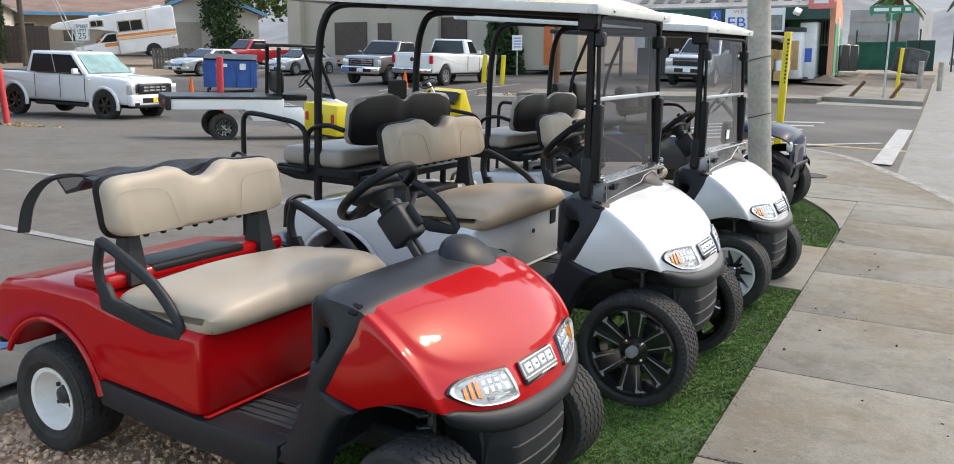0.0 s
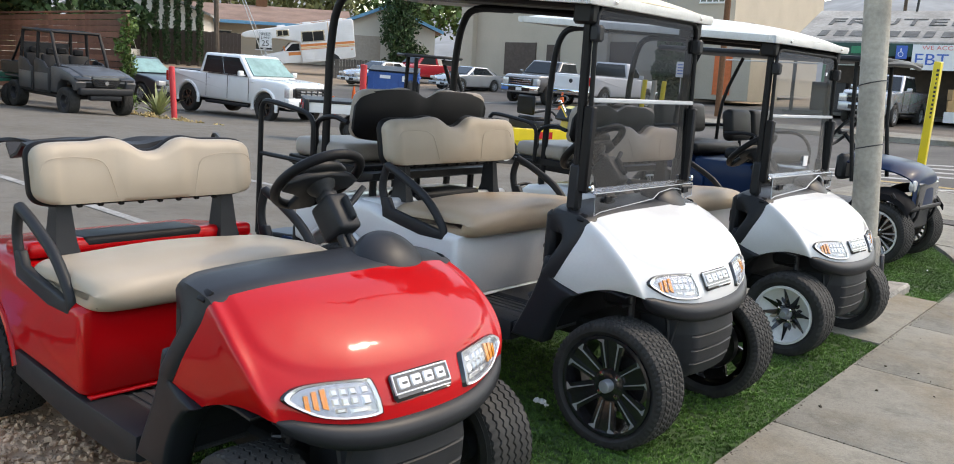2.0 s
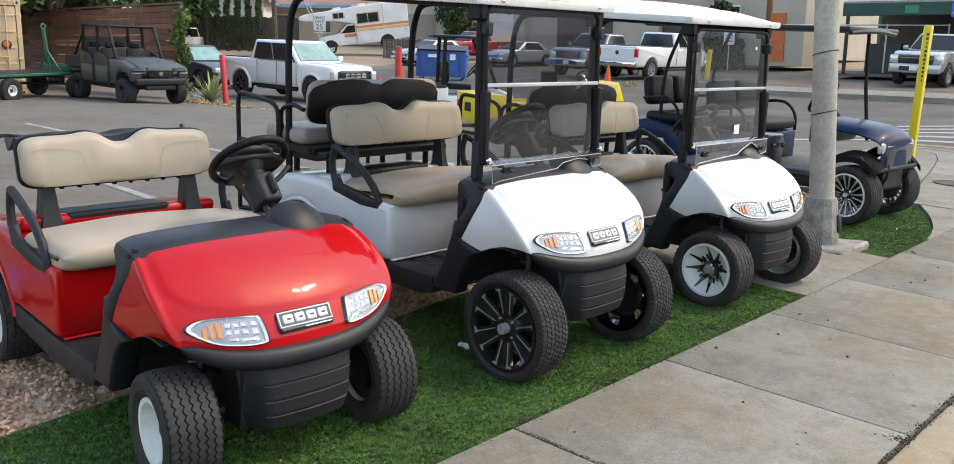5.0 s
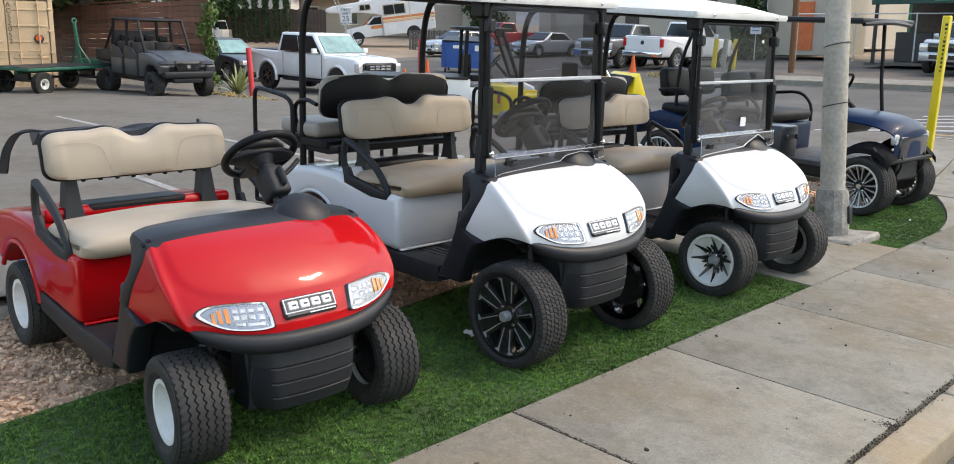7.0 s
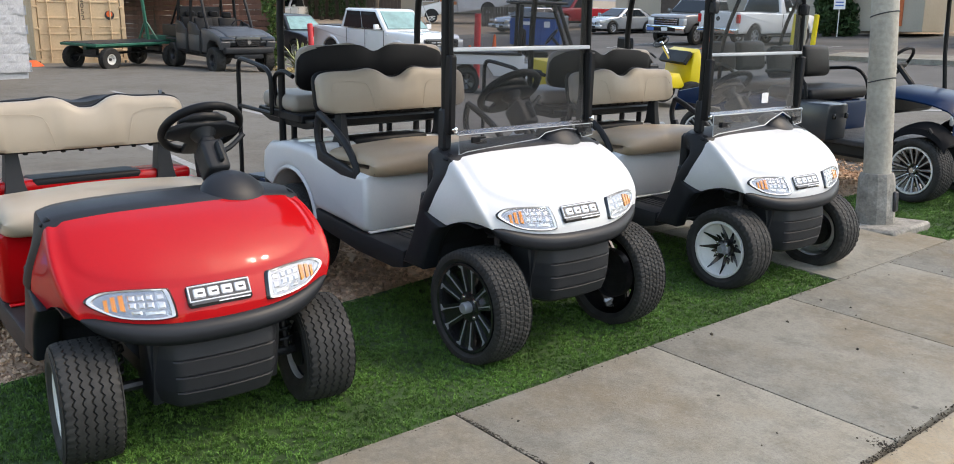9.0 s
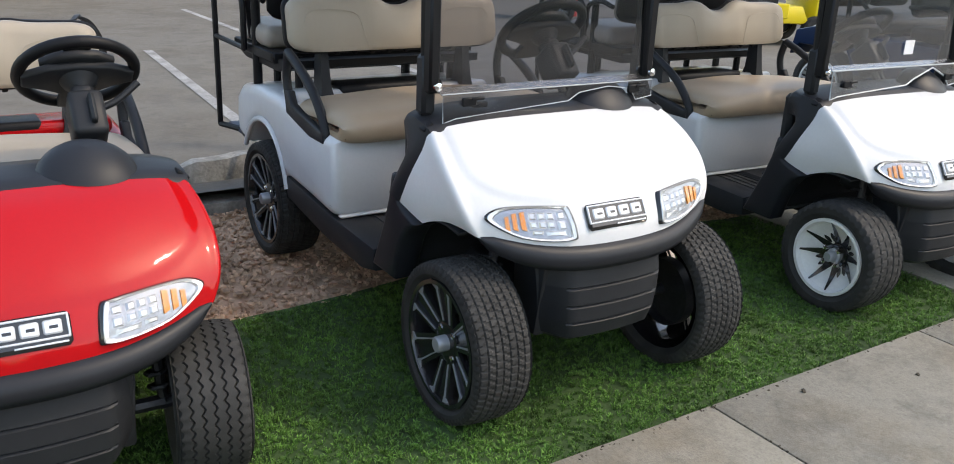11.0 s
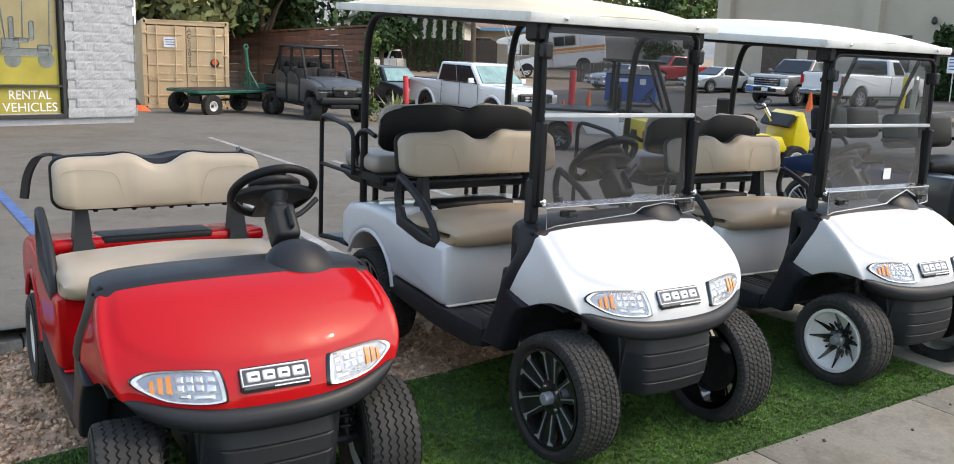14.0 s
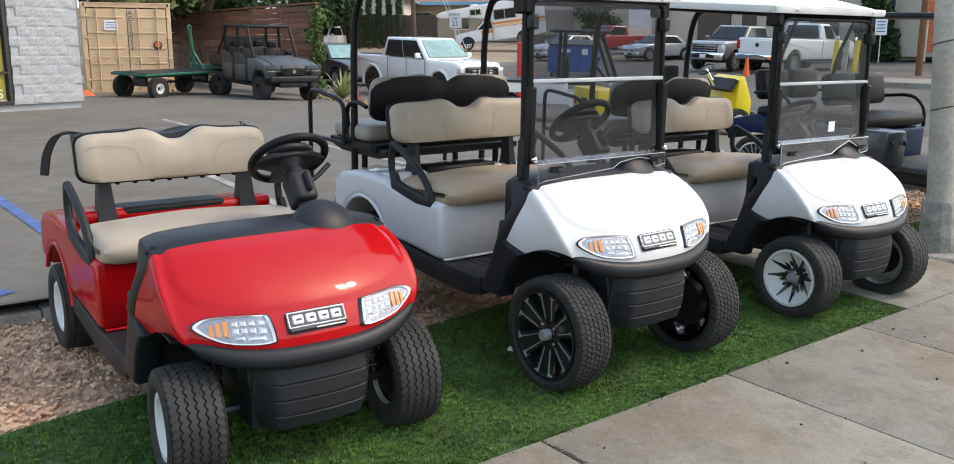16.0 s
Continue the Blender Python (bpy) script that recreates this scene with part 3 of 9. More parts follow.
for nm, area, n, test, base in (
    ("turf", (-1.7, 0.0, -1.5, 6.12), 330000, lambda x, y: x > turf_edge(y) + 0.02, [(float(turf_edge(y)), float(y)) for y in np.linspace(6.11, -6.0, 40)] + [(-0.005, -6.0), (-0.005, 6.11)]),
    ("turf", (-1.3, 0.0, 7.77, 10.55), 85000, lambda x, y: (x > -1.25) & (x < patch_edge(y) - 0.02) & ~((x < -0.25) & (y < 8.1) & (x > -0.95)), [(-1.25, 7.77), (-0.95, 7.77), (-0.95, 8.1), (-0.25, 8.1), (-0.25, 7.77)] + [(float(patch_edge(y)) - 0.005, float(y)) for y in np.linspace(7.77, 10.55, 16)] + [(-1.25, 10.55)])):
    ob = single(nm, blades(area, n, test), M["blade"], "short bright green artificial turf", "turf", kind="stuff", angle=0)
    single("turf_mat", Geo().prism(base, "z", -0.05, -0.013), M["turf"], "green turf backing under the blades", "turf", kind="structure", angle=0)

# gravel bed between the turf and the yard
pts = []
ico = bmesh.new()
bmesh.ops.create_icosphere(ico, subdivisions=1, radius=1)
ico.verts.index_update()
iv = np.array([v.co[:] for v in ico.verts])
iff = [[v.index for v in f.verts] for f in ico.faces]
ico.free()


def pebbles(spots, sizes, z0):
    n = len(spots)
    v = np.empty((n, len(iv), 3))
    for k in range(n):
        s = sizes[k] * rng.uniform(0.6, 1.25, 3)
        q = iv * s * (1 + 0.22 * rng.standard_normal((len(iv), 1)))
        a = rng.uniform(0, 6.28)
        ca, sa = math.cos(a), math.sin(a)
        q = q @ np.array(((ca, sa, 0), (-sa, ca, 0), (0, 0, 0.75)))
        v[k] = q + np.array((spots[k][0], spots[k][1], z0 + sizes[k] * 0.35 + spots[k][2]))
    f = (np.array(iff)[None] + (np.arange(n) * len(iv))[:, None, None]).reshape(-1, 3)
    me = bpy.data.meshes.new("gravel")
    me.from_pydata(v.reshape(-1, 3).tolist(), [], f.tolist())
    return me


spots = []
for k in range(15000):
    y = rng.uniform(0.2, 7.0)
    x = rng.uniform(-2.83, -1.35)
    if x < turf_edge(y) + 0.03 and not (y > 6.1):
        spots.append((x, y, rng.uniform(-0.008, 0.014)))
for k in range(2500):
    spots.append((rng.uniform(-2.8, -1.25), rng.uniform(7.8, 10.6), rng.uniform(-0.008, 0.014)))
single("gravel", pebbles(spots, rng.uniform(0.006, 0.017, len(spots)), -0.035), M["gravel"], "loose tan and pink gravel", "gravel", kind="stuff", angle=0)
single("gravel_bed", Geo().box((-2.15, 3.0, -0.055), (1.36, 10, 0.03)).box((-2.0, 9.2, -0.055), (1.6, 2.9, 0.03)).box((-2.15, -4.0, -0.056), (1.36, 5.0, 0.03)), M["gravel"], "tan gravel bed behind the turf", "gravel", kind="structure")


# dry debris in the crack between pavement and kerb, and along the turf's edge
rng2 = np.random.default_rng(11)
M["debris"] = mat("dry_debris", (0.0798, 0.0653, 0.0464), 0.95, spread=0.4, scale=20, island=0.5)
bits = []
for k in range(2600):
    y = rng2.uniform(-1.0, 9.5)
    thick = 0.004 + 0.05 * max(0.0, noise.noise((y * 1.6, 3.3, 0))) ** 1.5
    bits.append((1.262 + rng2.normal(0, 0.004 + thick), y, rng2.uniform(-0.004, 0.003)))
for k in range(900):
    y = rng2.uniform(-1.0, 10.5)
    bits.append((0.012 + abs(rng2.normal(0, 0.012)), y, -0.003))
for y in JOINTS:
    for k in range(60):
        bits.append((rng2.uniform(0, 1.25), y + rng2.normal(0, 0.004), -0.004))
for k in range(520):
    x = rng2.uniform(0.0, 0.75)
    wide = 0.004 + 0.010 * abs(noise.noise((x * 5.0, 8.1, 0)))
    bits.append((x, 3.02 + rng2.normal(0, wide), -0.003))
for k in range(160):
    bits.append((rng2.normal(1.235, 0.03), 4.19 + rng2.normal(0, 0.02), -0.002))
rng = np.random.default_rng(6)
single("debris", pebbles(bits, rng2.uniform(0.0015, 0.0055, len(bits)), 0.0), M["debris"], "dry dirt and leaf bits in the pavement joints", "debris", kind="stuff", angle=0)
bits = [(float(rng2.uniform(0.05, 1.2)), float(rng2.uniform(-1, 9)), 0.0) for k in range(46)]
single("leaf_bits", pebbles(bits, rng2.uniform(0.004, 0.012, len(bits)), -0.001), M["debris"], "small dark dry leaves on the pavement", "debris", kind="stuff", angle=0)

# ---- golf carts: x forward from the front axle, y to the cart's left, z up from the ground ----
def tyre_mesh(R, r, w, style, n=48):
    """A tyre round the y axis: outer radius R, bead radius r, width w; the tread blocks are cut into one skin."""
    h = w / 2
    b = (0.008, 0.006, 0.006)[style]
    count, lanes, skew, gap = ((44, 6, 0.0, 0.0), (66, 7, 0.45, 0.17), (40, 5, 0.9, 0.16))[style]
    per = 5
    na = count * per
    prof = []   # (place across, lane or None)
    for k in range(lanes):
        for u in (0.0, 0.13, 0.5, 0.87):
            prof.append((-0.90 + 1.80 * (k + u) / lanes, k, u))
    prof.append((0.90, lanes, 0.0))
    rows = []
    for i in range(na + 1):
        a = 2 * math.pi * (i % na) / na

        def at(rad, y):
            return (rad * math.cos(a), y, rad * math.sin(a))
        lug = (i / per) % 1 < 0.55
        out = 0.004 if lug and style else 0.0
        row = [at(r, -h * 0.78), at(r + (R - r) * 0.35, -h * 0.99), at(R - (R - r) * 0.30, -h), at(R - 0.030, -h * 0.985 - out), at(R - b - 0.006 + out, -h * 0.94)]
        zig = 0.11 * abs(2 * ((i / per) % 1) - 1) - 0.055 if style == 0 else 0.0
        for y, k, u in prof:
            f = (i / per + 0.5 * (k % 2) + skew * (u - 0.5) * (1 if (k % 2 if style != 2 else y > 0) else -1)) % 1
            cut = u == 0.0 or f < gap
            rad = R - 0.010 * abs(y / 0.9) ** 4 - (b if cut else 0.0)
            row.append(at(rad, h * (y + zig * (1 if abs(y) < 0.88 else 0))))
        row += [at(R - b - 0.006 + out, h * 0.94), at(R - 0.030, h * 0.985 + out), at(R - (R - r) * 0.30, h), at(r + (R - r) * 0.35, h * 0.99), at(r, h * 0.78)]
        rows.append(row)
    return Geo().grid(rows).mesh("tyre", 28)


def rim_geos(R, r, w, style):
    """Rim, spokes and hub of a wheel whose outer face looks to -y; gives (name, geo, material, label)."""
    h = w / 2
    out = []
    if style in ("steel", "steel_dark"):
        face_ = M["steel_white"] if style == "steel" else M["dark_steel"]
        out.append(("rim", Geo().lathe([(r + 0.004, h * 0.8), (r + 0.006, -h * 0.80), (r + 0.006, -h * 0.86), (r - 0.012, -h * 0.84), (r - 0.022, -h * 0.60), (r - 0.035, -h * 0.2), (r * 0.62, -h * 0.02),
                                         (r * 0.50, -h * 0.22), (r * 0.33, -h * 0.24), (r * 0.30, -h * 0.10), (0.0, -h * 0.10)], n=40), face_, "white painted steel rim" if style == "steel" else "dark steel rim"))
        out.append(("brake_drum", Geo().lathe([(r * 0.97, h * 0.55), (r * 0.97, h * 0.46), (r * 0.6, h * 0.40), (r * 0.58, h * 0.75), (0.001, h * 0.75)], n=28), M["plastic"], "dark brake drum"))
        g = Geo().lathe([(r * 0.30, -h * 0.11), (r * 0.28, -h * 0.42), (r * 0.18, -h * 0.50), (0.001, -h * 0.5)], n=16)
        out.append(("hub", g, M["dark_steel"], "dark steel hub"))
        for k in range(4):
            a = math.pi / 4 + k * math.pi / 2
            out.append(("lug_nut", Geo().lathe([(0.009, -h * 0.2), (0.009, -h * 0.36), (0.001, -h * 0.38)], c=(r * 0.42 * math.cos(a), 0, r * 0.42 * math.sin(a)), n=6), M["dark_steel"], ""))
        out.append(("valve", Geo().tube([(r * 0.75, -h * 0.2, 0.02), (r * 0.70, -h * 0.62, 0.02)], 0.006, 6), M["rubber"], ""))
        return out
    face = M["gloss_black"] if style == "split" else M["steel_white"]
    out.append(("rim", Geo().lathe([(r + 0.004, h * 0.8), (r + 0.004, -h * 0.84), (r + 0.004, -h * 0.92), (r - 0.010, -h * 0.92), (r - 0.016, -h * 0.72), (r - 0.03, h * 0.1), (r - 0.03, h * 0.6)], n=44),
                M["gloss_black"] if style == "split" else M["steel_white"], "black alloy barrel" if style == "split" else ""))
    out.append(("brake_drum", Geo().lathe([(r * 0.62, h * 0.5), (r * 0.62, h * 0.05), (0.0, h * 0.05)], n=24), M["dark_steel"], ""))
    if style == "split":
        for k in range(6):
            a = 2 * math.pi * (k + 0.5) / 6
            ca, sa = math.cos(a), math.sin(a)

            def bar(g, pts, off, deep):
                """A flat piece on a spoke: (q along the radius, v across it), pulled deep."""
                top = [(q * r * ca - v * r * sa, -h * (0.50 + 0.36 * q) + off, q * r * sa + v * r * ca) for q, v in pts]
                m = len(top)
                g.add(top + [(x_, y_ + deep, z_) for x_, y_, z_ in top], [tuple(range(m)), tuple(range(2 * m - 1, m - 1, -1))] + [(e, m + e, m + (e + 1) % m, (e + 1) % m) for e in range(m)])
            sp = Geo()
            bar(sp, [(0.16, -0.12), (0.97, -0.25), (0.99, 0.0), (0.97, 0.25), (0.16, 0.12)], 0.006, 0.022)
            out.append(("spoke", sp, M["gloss_black"], "gloss black spoke"))
            for e in (-1, 1):
                sp, edge = Geo(), Geo()
                bar(sp, [(0.20, e * 0.055), (0.97, e * 0.10), (0.985, e * 0.47), (0.86, e * 0.27), (0.20, e * 0.155)], 0.0, 0.018)
                bar(edge, [(0.34, e * 0.090), (0.82, e * 0.158), (0.955, e * 0.150), (0.925, e * 0.32), (0.885, e * 0.30), (0.85, e * 0.190), (0.34, e * 0.106)], -0.004, 0.008)
                out += [("spoke", sp, M["gloss_black"], "gloss black split spoke"), ("spoke_face", edge, M["machined"], "bright machined spoke face")]
        hubm = M["machined"]
    elif style == "blade":
        def dish(q, off=0.0):
            return -h * (0.02 + 0.80 * q ** 1.8) + off
        out.append(("hub_plate", Geo().lathe([(r * 0.31, dish(0.31)), (r * 0.30, dish(0.31, -0.010)), (r * 0.22, dish(0.31, -0.014)), (0.001, dish(0.31, -0.014))], n=24), M["gloss_black"], "gloss black hub plate"))
        out.append(("dish", Geo().lathe([(r * q, dish(q)) for q in np.linspace(0.14, 0.94, 12)], n=40), M["steel_white"], "white dished wheel face"))
        for k in range(8):
            a = radians(-13 + 90 * (k // 2) + (18 if k % 2 else -18))
            e0 = 1 if k % 2 else -1
            # a black wedge from the hub out to the rim, in pairs, and beside it near the hub a flat black patch painted
            # as a recess's shade
            wedge = [(q, 0.0, 0.24 * (1 - q) ** 1.15 + 0.022) for q in np.linspace(0.20, 0.945, 8)]
            window = [(q, e0 * (0.30 + 0.20 * (0.5 - q)), 0.090 * math.sin(math.pi * (q - 0.34) / 0.26) ** 0.7) for q in np.linspace(0.342, 0.598, 8)]
            for shape, off, lab in ((wedge, -0.006, "black wedge between white blades"), (window, -0.0035, "black patch painted as a shaded recess beside a blade")):
                pts = []
                for q, lean, half in shape:
                    for e in (-1, 1):
                        aa = a + lean + e * half / max(q, 0.3) * 0.62
                        pts.append((q * r * math.cos(aa), dish(q, off), q * r * math.sin(aa)))
                out.append(("slot", Geo().add(pts, [(2 * i, 2 * i + 1, 2 * i + 3, 2 * i + 2) for i in range(len(shape) - 1)]), M["gloss_black"], lab))
        hubm = M["machined"]
    else:  # many thin spokes
        n = 16
        for k in range(n):
            a = 2 * math.pi * (k // 2 + 0.22 * (1 if k % 2 else -1)) / (n / 2)
            sp, edge = Geo(), Geo()
            for g, q0, q1, wd, off in ((sp, 0.16, 0.97, 0.042, 0.0), (edge, 0.30, 0.985, 0.020, -0.004)):
                pts = []
                for q, ww in ((q0, wd * 0.5), ((q0 + q1) / 2, wd * 0.6), (q1, wd)):
                    for e in (-1, 1):
                        aa = a + e * ww * 0.5 / (q * r)
                        yy = -h * (0.45 + 0.42 * q) + off
                        pts += [(q * r * math.cos(aa), yy, q * r * math.sin(aa)), (q * r * math.cos(aa), yy + 0.02, q * r * math.sin(aa))]
                g.add(pts, [(0, 2, 6, 4), (4, 6, 10, 8), (1, 5, 7, 3), (5, 9, 11, 7), (0, 4, 5, 1), (4, 8, 9, 5), (2, 3, 7, 6), (6, 7, 11, 10), (0, 1, 3, 2), (8, 10, 11, 9)])
            out += [("spoke", sp, M["gloss_black"], "gloss black thin spoke"), ("spoke_face", edge, M["machined"], "bright machined spoke face")]
        hubm = M["chrome"]
    if style == "split":
        out.append(("hub_plate", Geo().lathe([(r * 0.34, -h * 0.2), (r * 0.34, -h * 0.60), (r * 0.30, -h * 0.63), (0.001, -h * 0.63)], n=24), M["gloss_black"], "gloss black hub plate"))
        g = Geo().lathe([(r * 0.13, -h * 0.5), (r * 0.13, -h * 0.96), (r * 0.11, -h * 1.02), (0.001, -h * 1.03)], n=20)
    else:
        g = Geo().lathe([(r * 0.20, -h * 0.2), (r * 0.20, -h * 0.42), (r * 0.15, -h * 0.50), (r * 0.14, -h * 0.74), (r * 0.11, -h * 0.82), (0.001, -h * 0.82)], n=20)
    out.append(("hub_cap", g, hubm, "bright round hub cap"))
    for k in range(4):
        a = math.pi / 4 + k * math.pi / 2
        out.append(("lug_nut", Geo().lathe([(0.011, -h * 0.3), (0.011, -h * 0.66), (0.001, -h * 0.70)], c=(r * 0.27 * math.cos(a), 0, r * 0.27 * math.sin(a)), n=6), M["chrome"], ""))
    return out


WHEELS = {}


def wheel(parent, x, y, R, r, w, rim, tread, steer=0.0, side=-1):
    key = (R, r, w, rim, tread)
    if key not in WHEELS:
        WHEELS[key] = (tyre_mesh(R, r, w, tread), [(n, g.mesh(n, 35), m, la) for n, g, m, la in rim_geos(R, r, w, rim)])
    tm, rims = WHEELS[key]
    hub = new("wheel")
    hub.parent = parent
    hub.empty_display_size = 0.1
    hub.matrix_local = pose(x, y, R, 0, 0, steer + (0 if side < 0 else 180))
    part("tyre", tm, M["rubber"], hub)
    for n, me, m, la in rims:
        part(n, me, m, hub, la)
    return hub


HOOD_MID = [(-0.149, 0.844), (-0.070, 0.820), (0.000, 0.784), (0.070, 0.736), (0.125, 0.690), (0.165, 0.646), (0.203, 0.593), (0.228, 0.545), (0.240, 0.492)]
HOOD_EDGE = [(-0.174, 0.503, 0.816), (-0.120, 0.515, 0.790), (-0.065, 0.524, 0.758), (-0.015, 0.530, 0.722), (0.025, 0.530, 0.688), (0.055, 0.527, 0.654), (0.080, 0.520, 0.620), (0.098, 0.508, 0.583), (0.112, 0.490, 0.548)]


def hood_grid(dz):
    """The nose's skin from the cowl down to the bumper: a flat crowned top, round shoulders and upright flanks down to the wheel arch."""
    rows = []
    for f in (-1.25, -1.19, -1.12, -1.05, -1, -0.93, -0.8, -0.6, -0.35, 0, 0.35, 0.6, 0.8, 0.93, 1, 1.05, 1.12, 1.19, 1.25):
        s, a, k = (1 if f >= 0 else -1), min(1.0, abs(f)), max(0.0, abs(f) - 1) / 0.25
        row = []
        for j, ((x, z), (ex, ey, ez)) in enumerate(zip(HOOD_MID, HOOD_EDGE)):
            v = j / 8
            px, py, pz = x + (ex - x) * a ** 2.2, ey * a, z + (ez - z) * a ** 3.4
            if k:
                fx, fy, fz = -0.300 + 0.126 * v ** 1.5, 0.552 - 0.030 * v, 0.560 - 0.054 * v
                px += (fx - px) * k
                py += (fy - py) * math.sin(k * math.pi / 2)
                pz += (fz - pz) * (k ** 0.9) + 0.028 * v ** 3 * math.sin(math.pi * k)
            row.append((px, s * py, pz + dz))
        rows.append(row)
    g = np.array(fine(rows, 5, 5))
    # the raised middle panel, with a soft step round it
    across = np.interp(np.arange(g.shape[0]) / 5, np.arange(19), [1.25, 1.19, 1.12, 1.05, 1, 0.93, 0.8, 0.6, 0.35, 0, 0.35, 0.6, 0.8, 0.93, 1, 1.05, 1.12, 1.19, 1.25])
    along = np.linspace(0, 1, g.shape[1])
    d = ((across[:, None] / 0.90) ** 3.5 + (along[None, :] / 0.66) ** 5) ** 0.25
    k = np.clip((1.02 - d) / 0.05, 0, 1)
    up = 0.007 * k * k * (3 - 2 * k)
    g[..., 0] += up * 0.45
    g[..., 2] += up * 0.89
    return g.tolist()


HOOD = np.array(hood_grid(0.0))


def on_hood(y, z):
    """The x of the nose's skin at a place across and a height."""
    best = -9.0
    d = (HOOD[..., 1] - y) ** 2 + (HOOD[..., 2] - z) ** 2
    near = np.argsort(d.ravel())[:6]
    p = HOOD.reshape(-1, 3)[near]
    w = 1 / (d.ravel()[near] + 1e-6)
    return float((p[:, 0] * w).sum() / w.sum())


def rxv_cart(x, y, yaw, paint, paint_name, dz, tyre, rims, steer, label, roof=None, name="golf_cart", windshield=None, rear_seat=False, tray=False, z=0.0, pitch=0.0, seat_material=None):
    c = thing(name, label, "golf cart", x, y, z, yaw, group="golf carts in a row")
    c.matrix_world = c.matrix_world @ pose(0, 0, 0, 0, pitch, 0)
    P, T = M["plastic"], M["trim"]
    R, r, w, tread = tyre
    # wheels
    for xx, st in ((0, steer), (-1.69, 0)):
        for s in (-1, 1):
            wheel(c, xx + (0.03 if xx == 0 else 0), s * (0.572 - w / 2), R, r, w, rims, tread, st, s)
    # hood and nose
    hood = part("hood", Geo().sheet(hood_grid(dz), -0.012), paint, c, angle=60)
    lip = []
    for a in np.linspace(-1, 1, 25):
        s = abs(a)
        px, py = 0.250 - 0.132 * s ** 2.2, 0.480 * a
        e = (1 - s ** 5) ** 0.5
        zc = 0.464 + 0.080 * s ** 3.4 + dz
        q = [(-0.045, 0.040), (0.004, 0.038), (0.024, 0.012), (0.027, -0.016), (0.008, -0.040), (-0.045, -0.046)]
        lip.append([(px + (0.25 + 0.75 * e) * u, py, zc + (0.12 + 0.88 * e) * v) for u, v in q])
    part("bumper", Geo().grid(lip, wrap=True), T, c, "dark grey moulded bumper lip", angle=60)
    fas = []
    for a in np.linspace(-1, 1, 27):
        s = abs(a)
        row = []
        for zz, wid, fx, groove in ((0.43, 0.262, 0.232, 0), (0.362, 0.260, 0.247, 0), (0.356, 0.260, 0.248, 1), (0.350, 0.259, 0.248, 0), (0.298, 0.254, 0.250, 0), (0.292, 0.254, 0.250, 1), (0.286, 0.253, 0.250, 0),
                                    (0.236, 0.248, 0.246, 0), (0.230, 0.247, 0.246, 1), (0.224, 0.246, 0.245, 0), (0.172, 0.236, 0.228, 0), (0.155, 0.228, 0.202, 0)):
            row.append((fx - 0.030 * s ** 2 - 0.085 * ease(0.70, 1.0, s) - 0.009 * groove * (1 if s < 0.72 else 0), wid * a, zz + dz))
        fas.append(row)
    part("front_fascia", Geo().sheet(fas, -0.015), M["plastic"], c, "black grooved plastic fascia", angle=30)
    for s in (-1, 1):
        g = Geo().prism([(0.00, 0.160 + dz), (0.125, 0.160 + dz), (0.165, 0.43 + dz), (-0.02, 0.43 + dz)], "y", s * 0.17, s * 0.252, 0.01)
        part("fascia_side", g, P, c)
    # wheel housings and front axle
    part("chassis", Geo().box((-0.85, 0, 0.27 + dz), (1.75, 0.50, 0.10), 0.02).box((-1.75, 0, 0.36 + dz), (0.55, 0.62, 0.26), 0.03).box((-0.02, 0, 0.47 + dz), (0.36, 0.56, 0.10), 0.02), P, c)
    part("front_axle", Geo().tube([(0, -0.44, R), (0, 0.44, R)], 0.022).box((0, 0, R + 0.03), (0.10, 0.5, 0.05), 0.01), M["dark_steel"], c)
    part("rear_axle", Geo().tube([(-1.69, -0.44, R), (-1.69, 0.44, R)], 0.035).lathe([(0.001, -0.09), (0.10, -0.09), (0.12, 0), (0.10, 0.09), (0.001, 0.09)], c=(-1.69, 0.05, R)), M["dark_steel"], c)
    for s in (-1, 1):
        g = Geo().tube([(0.0, s * 0.355, R - 0.02), (-0.02, s * 0.33, 0.52 + dz)], 0.016, 8)
        g.tube([(-0.001 * k + 0.034 * math.cos(k * 0.9), s * (0.353 - 0.0006 * k) + 0.034 * math.sin(k * 0.9), R + 0.02 + (0.45 + dz - R) * k / 42) for k in range(43)], 0.007, 6)
        part("strut", g, M["dark_steel"], c, "black coil spring strut")
        arch = []
        for k in range(13):
            t = math.pi * (0.02 + 0.96 * k / 12)
            arch.append([(-0.03 + 0.325 * math.cos(t), s * 0.24, 0.265 + dz + 0.285 * math.sin(t) ** 0.8), (-0.03 + 0.325 * math.cos(t), s * 0.515, 0.265 + dz + 0.285 * math.sin(t) ** 0.8)])
        part("wheel_housing", Geo().sheet(arch[5:], 0.008), P, c)
    # headlights
    for s in (-1, 1):
        lamp = new("headlight")
        lamp.parent = c
        lamp["label"] = "clear headlight with amber strips"
        # outline: pointed outside, square inside, laid on the nose's skin
        out = [(-0.150, 0.018), (-0.130, 0.040), (-0.085, 0.053), (0.00, 0.056), (0.090, 0.053), (0.116, 0.043), (0.128, -0.034), (0.117, -0.052), (0.05, -0.056), (-0.05, -0.043), (-0.118, -0.010)]
        nrm = Vector((0.84, s * 0.40, 0.36)).normalized()

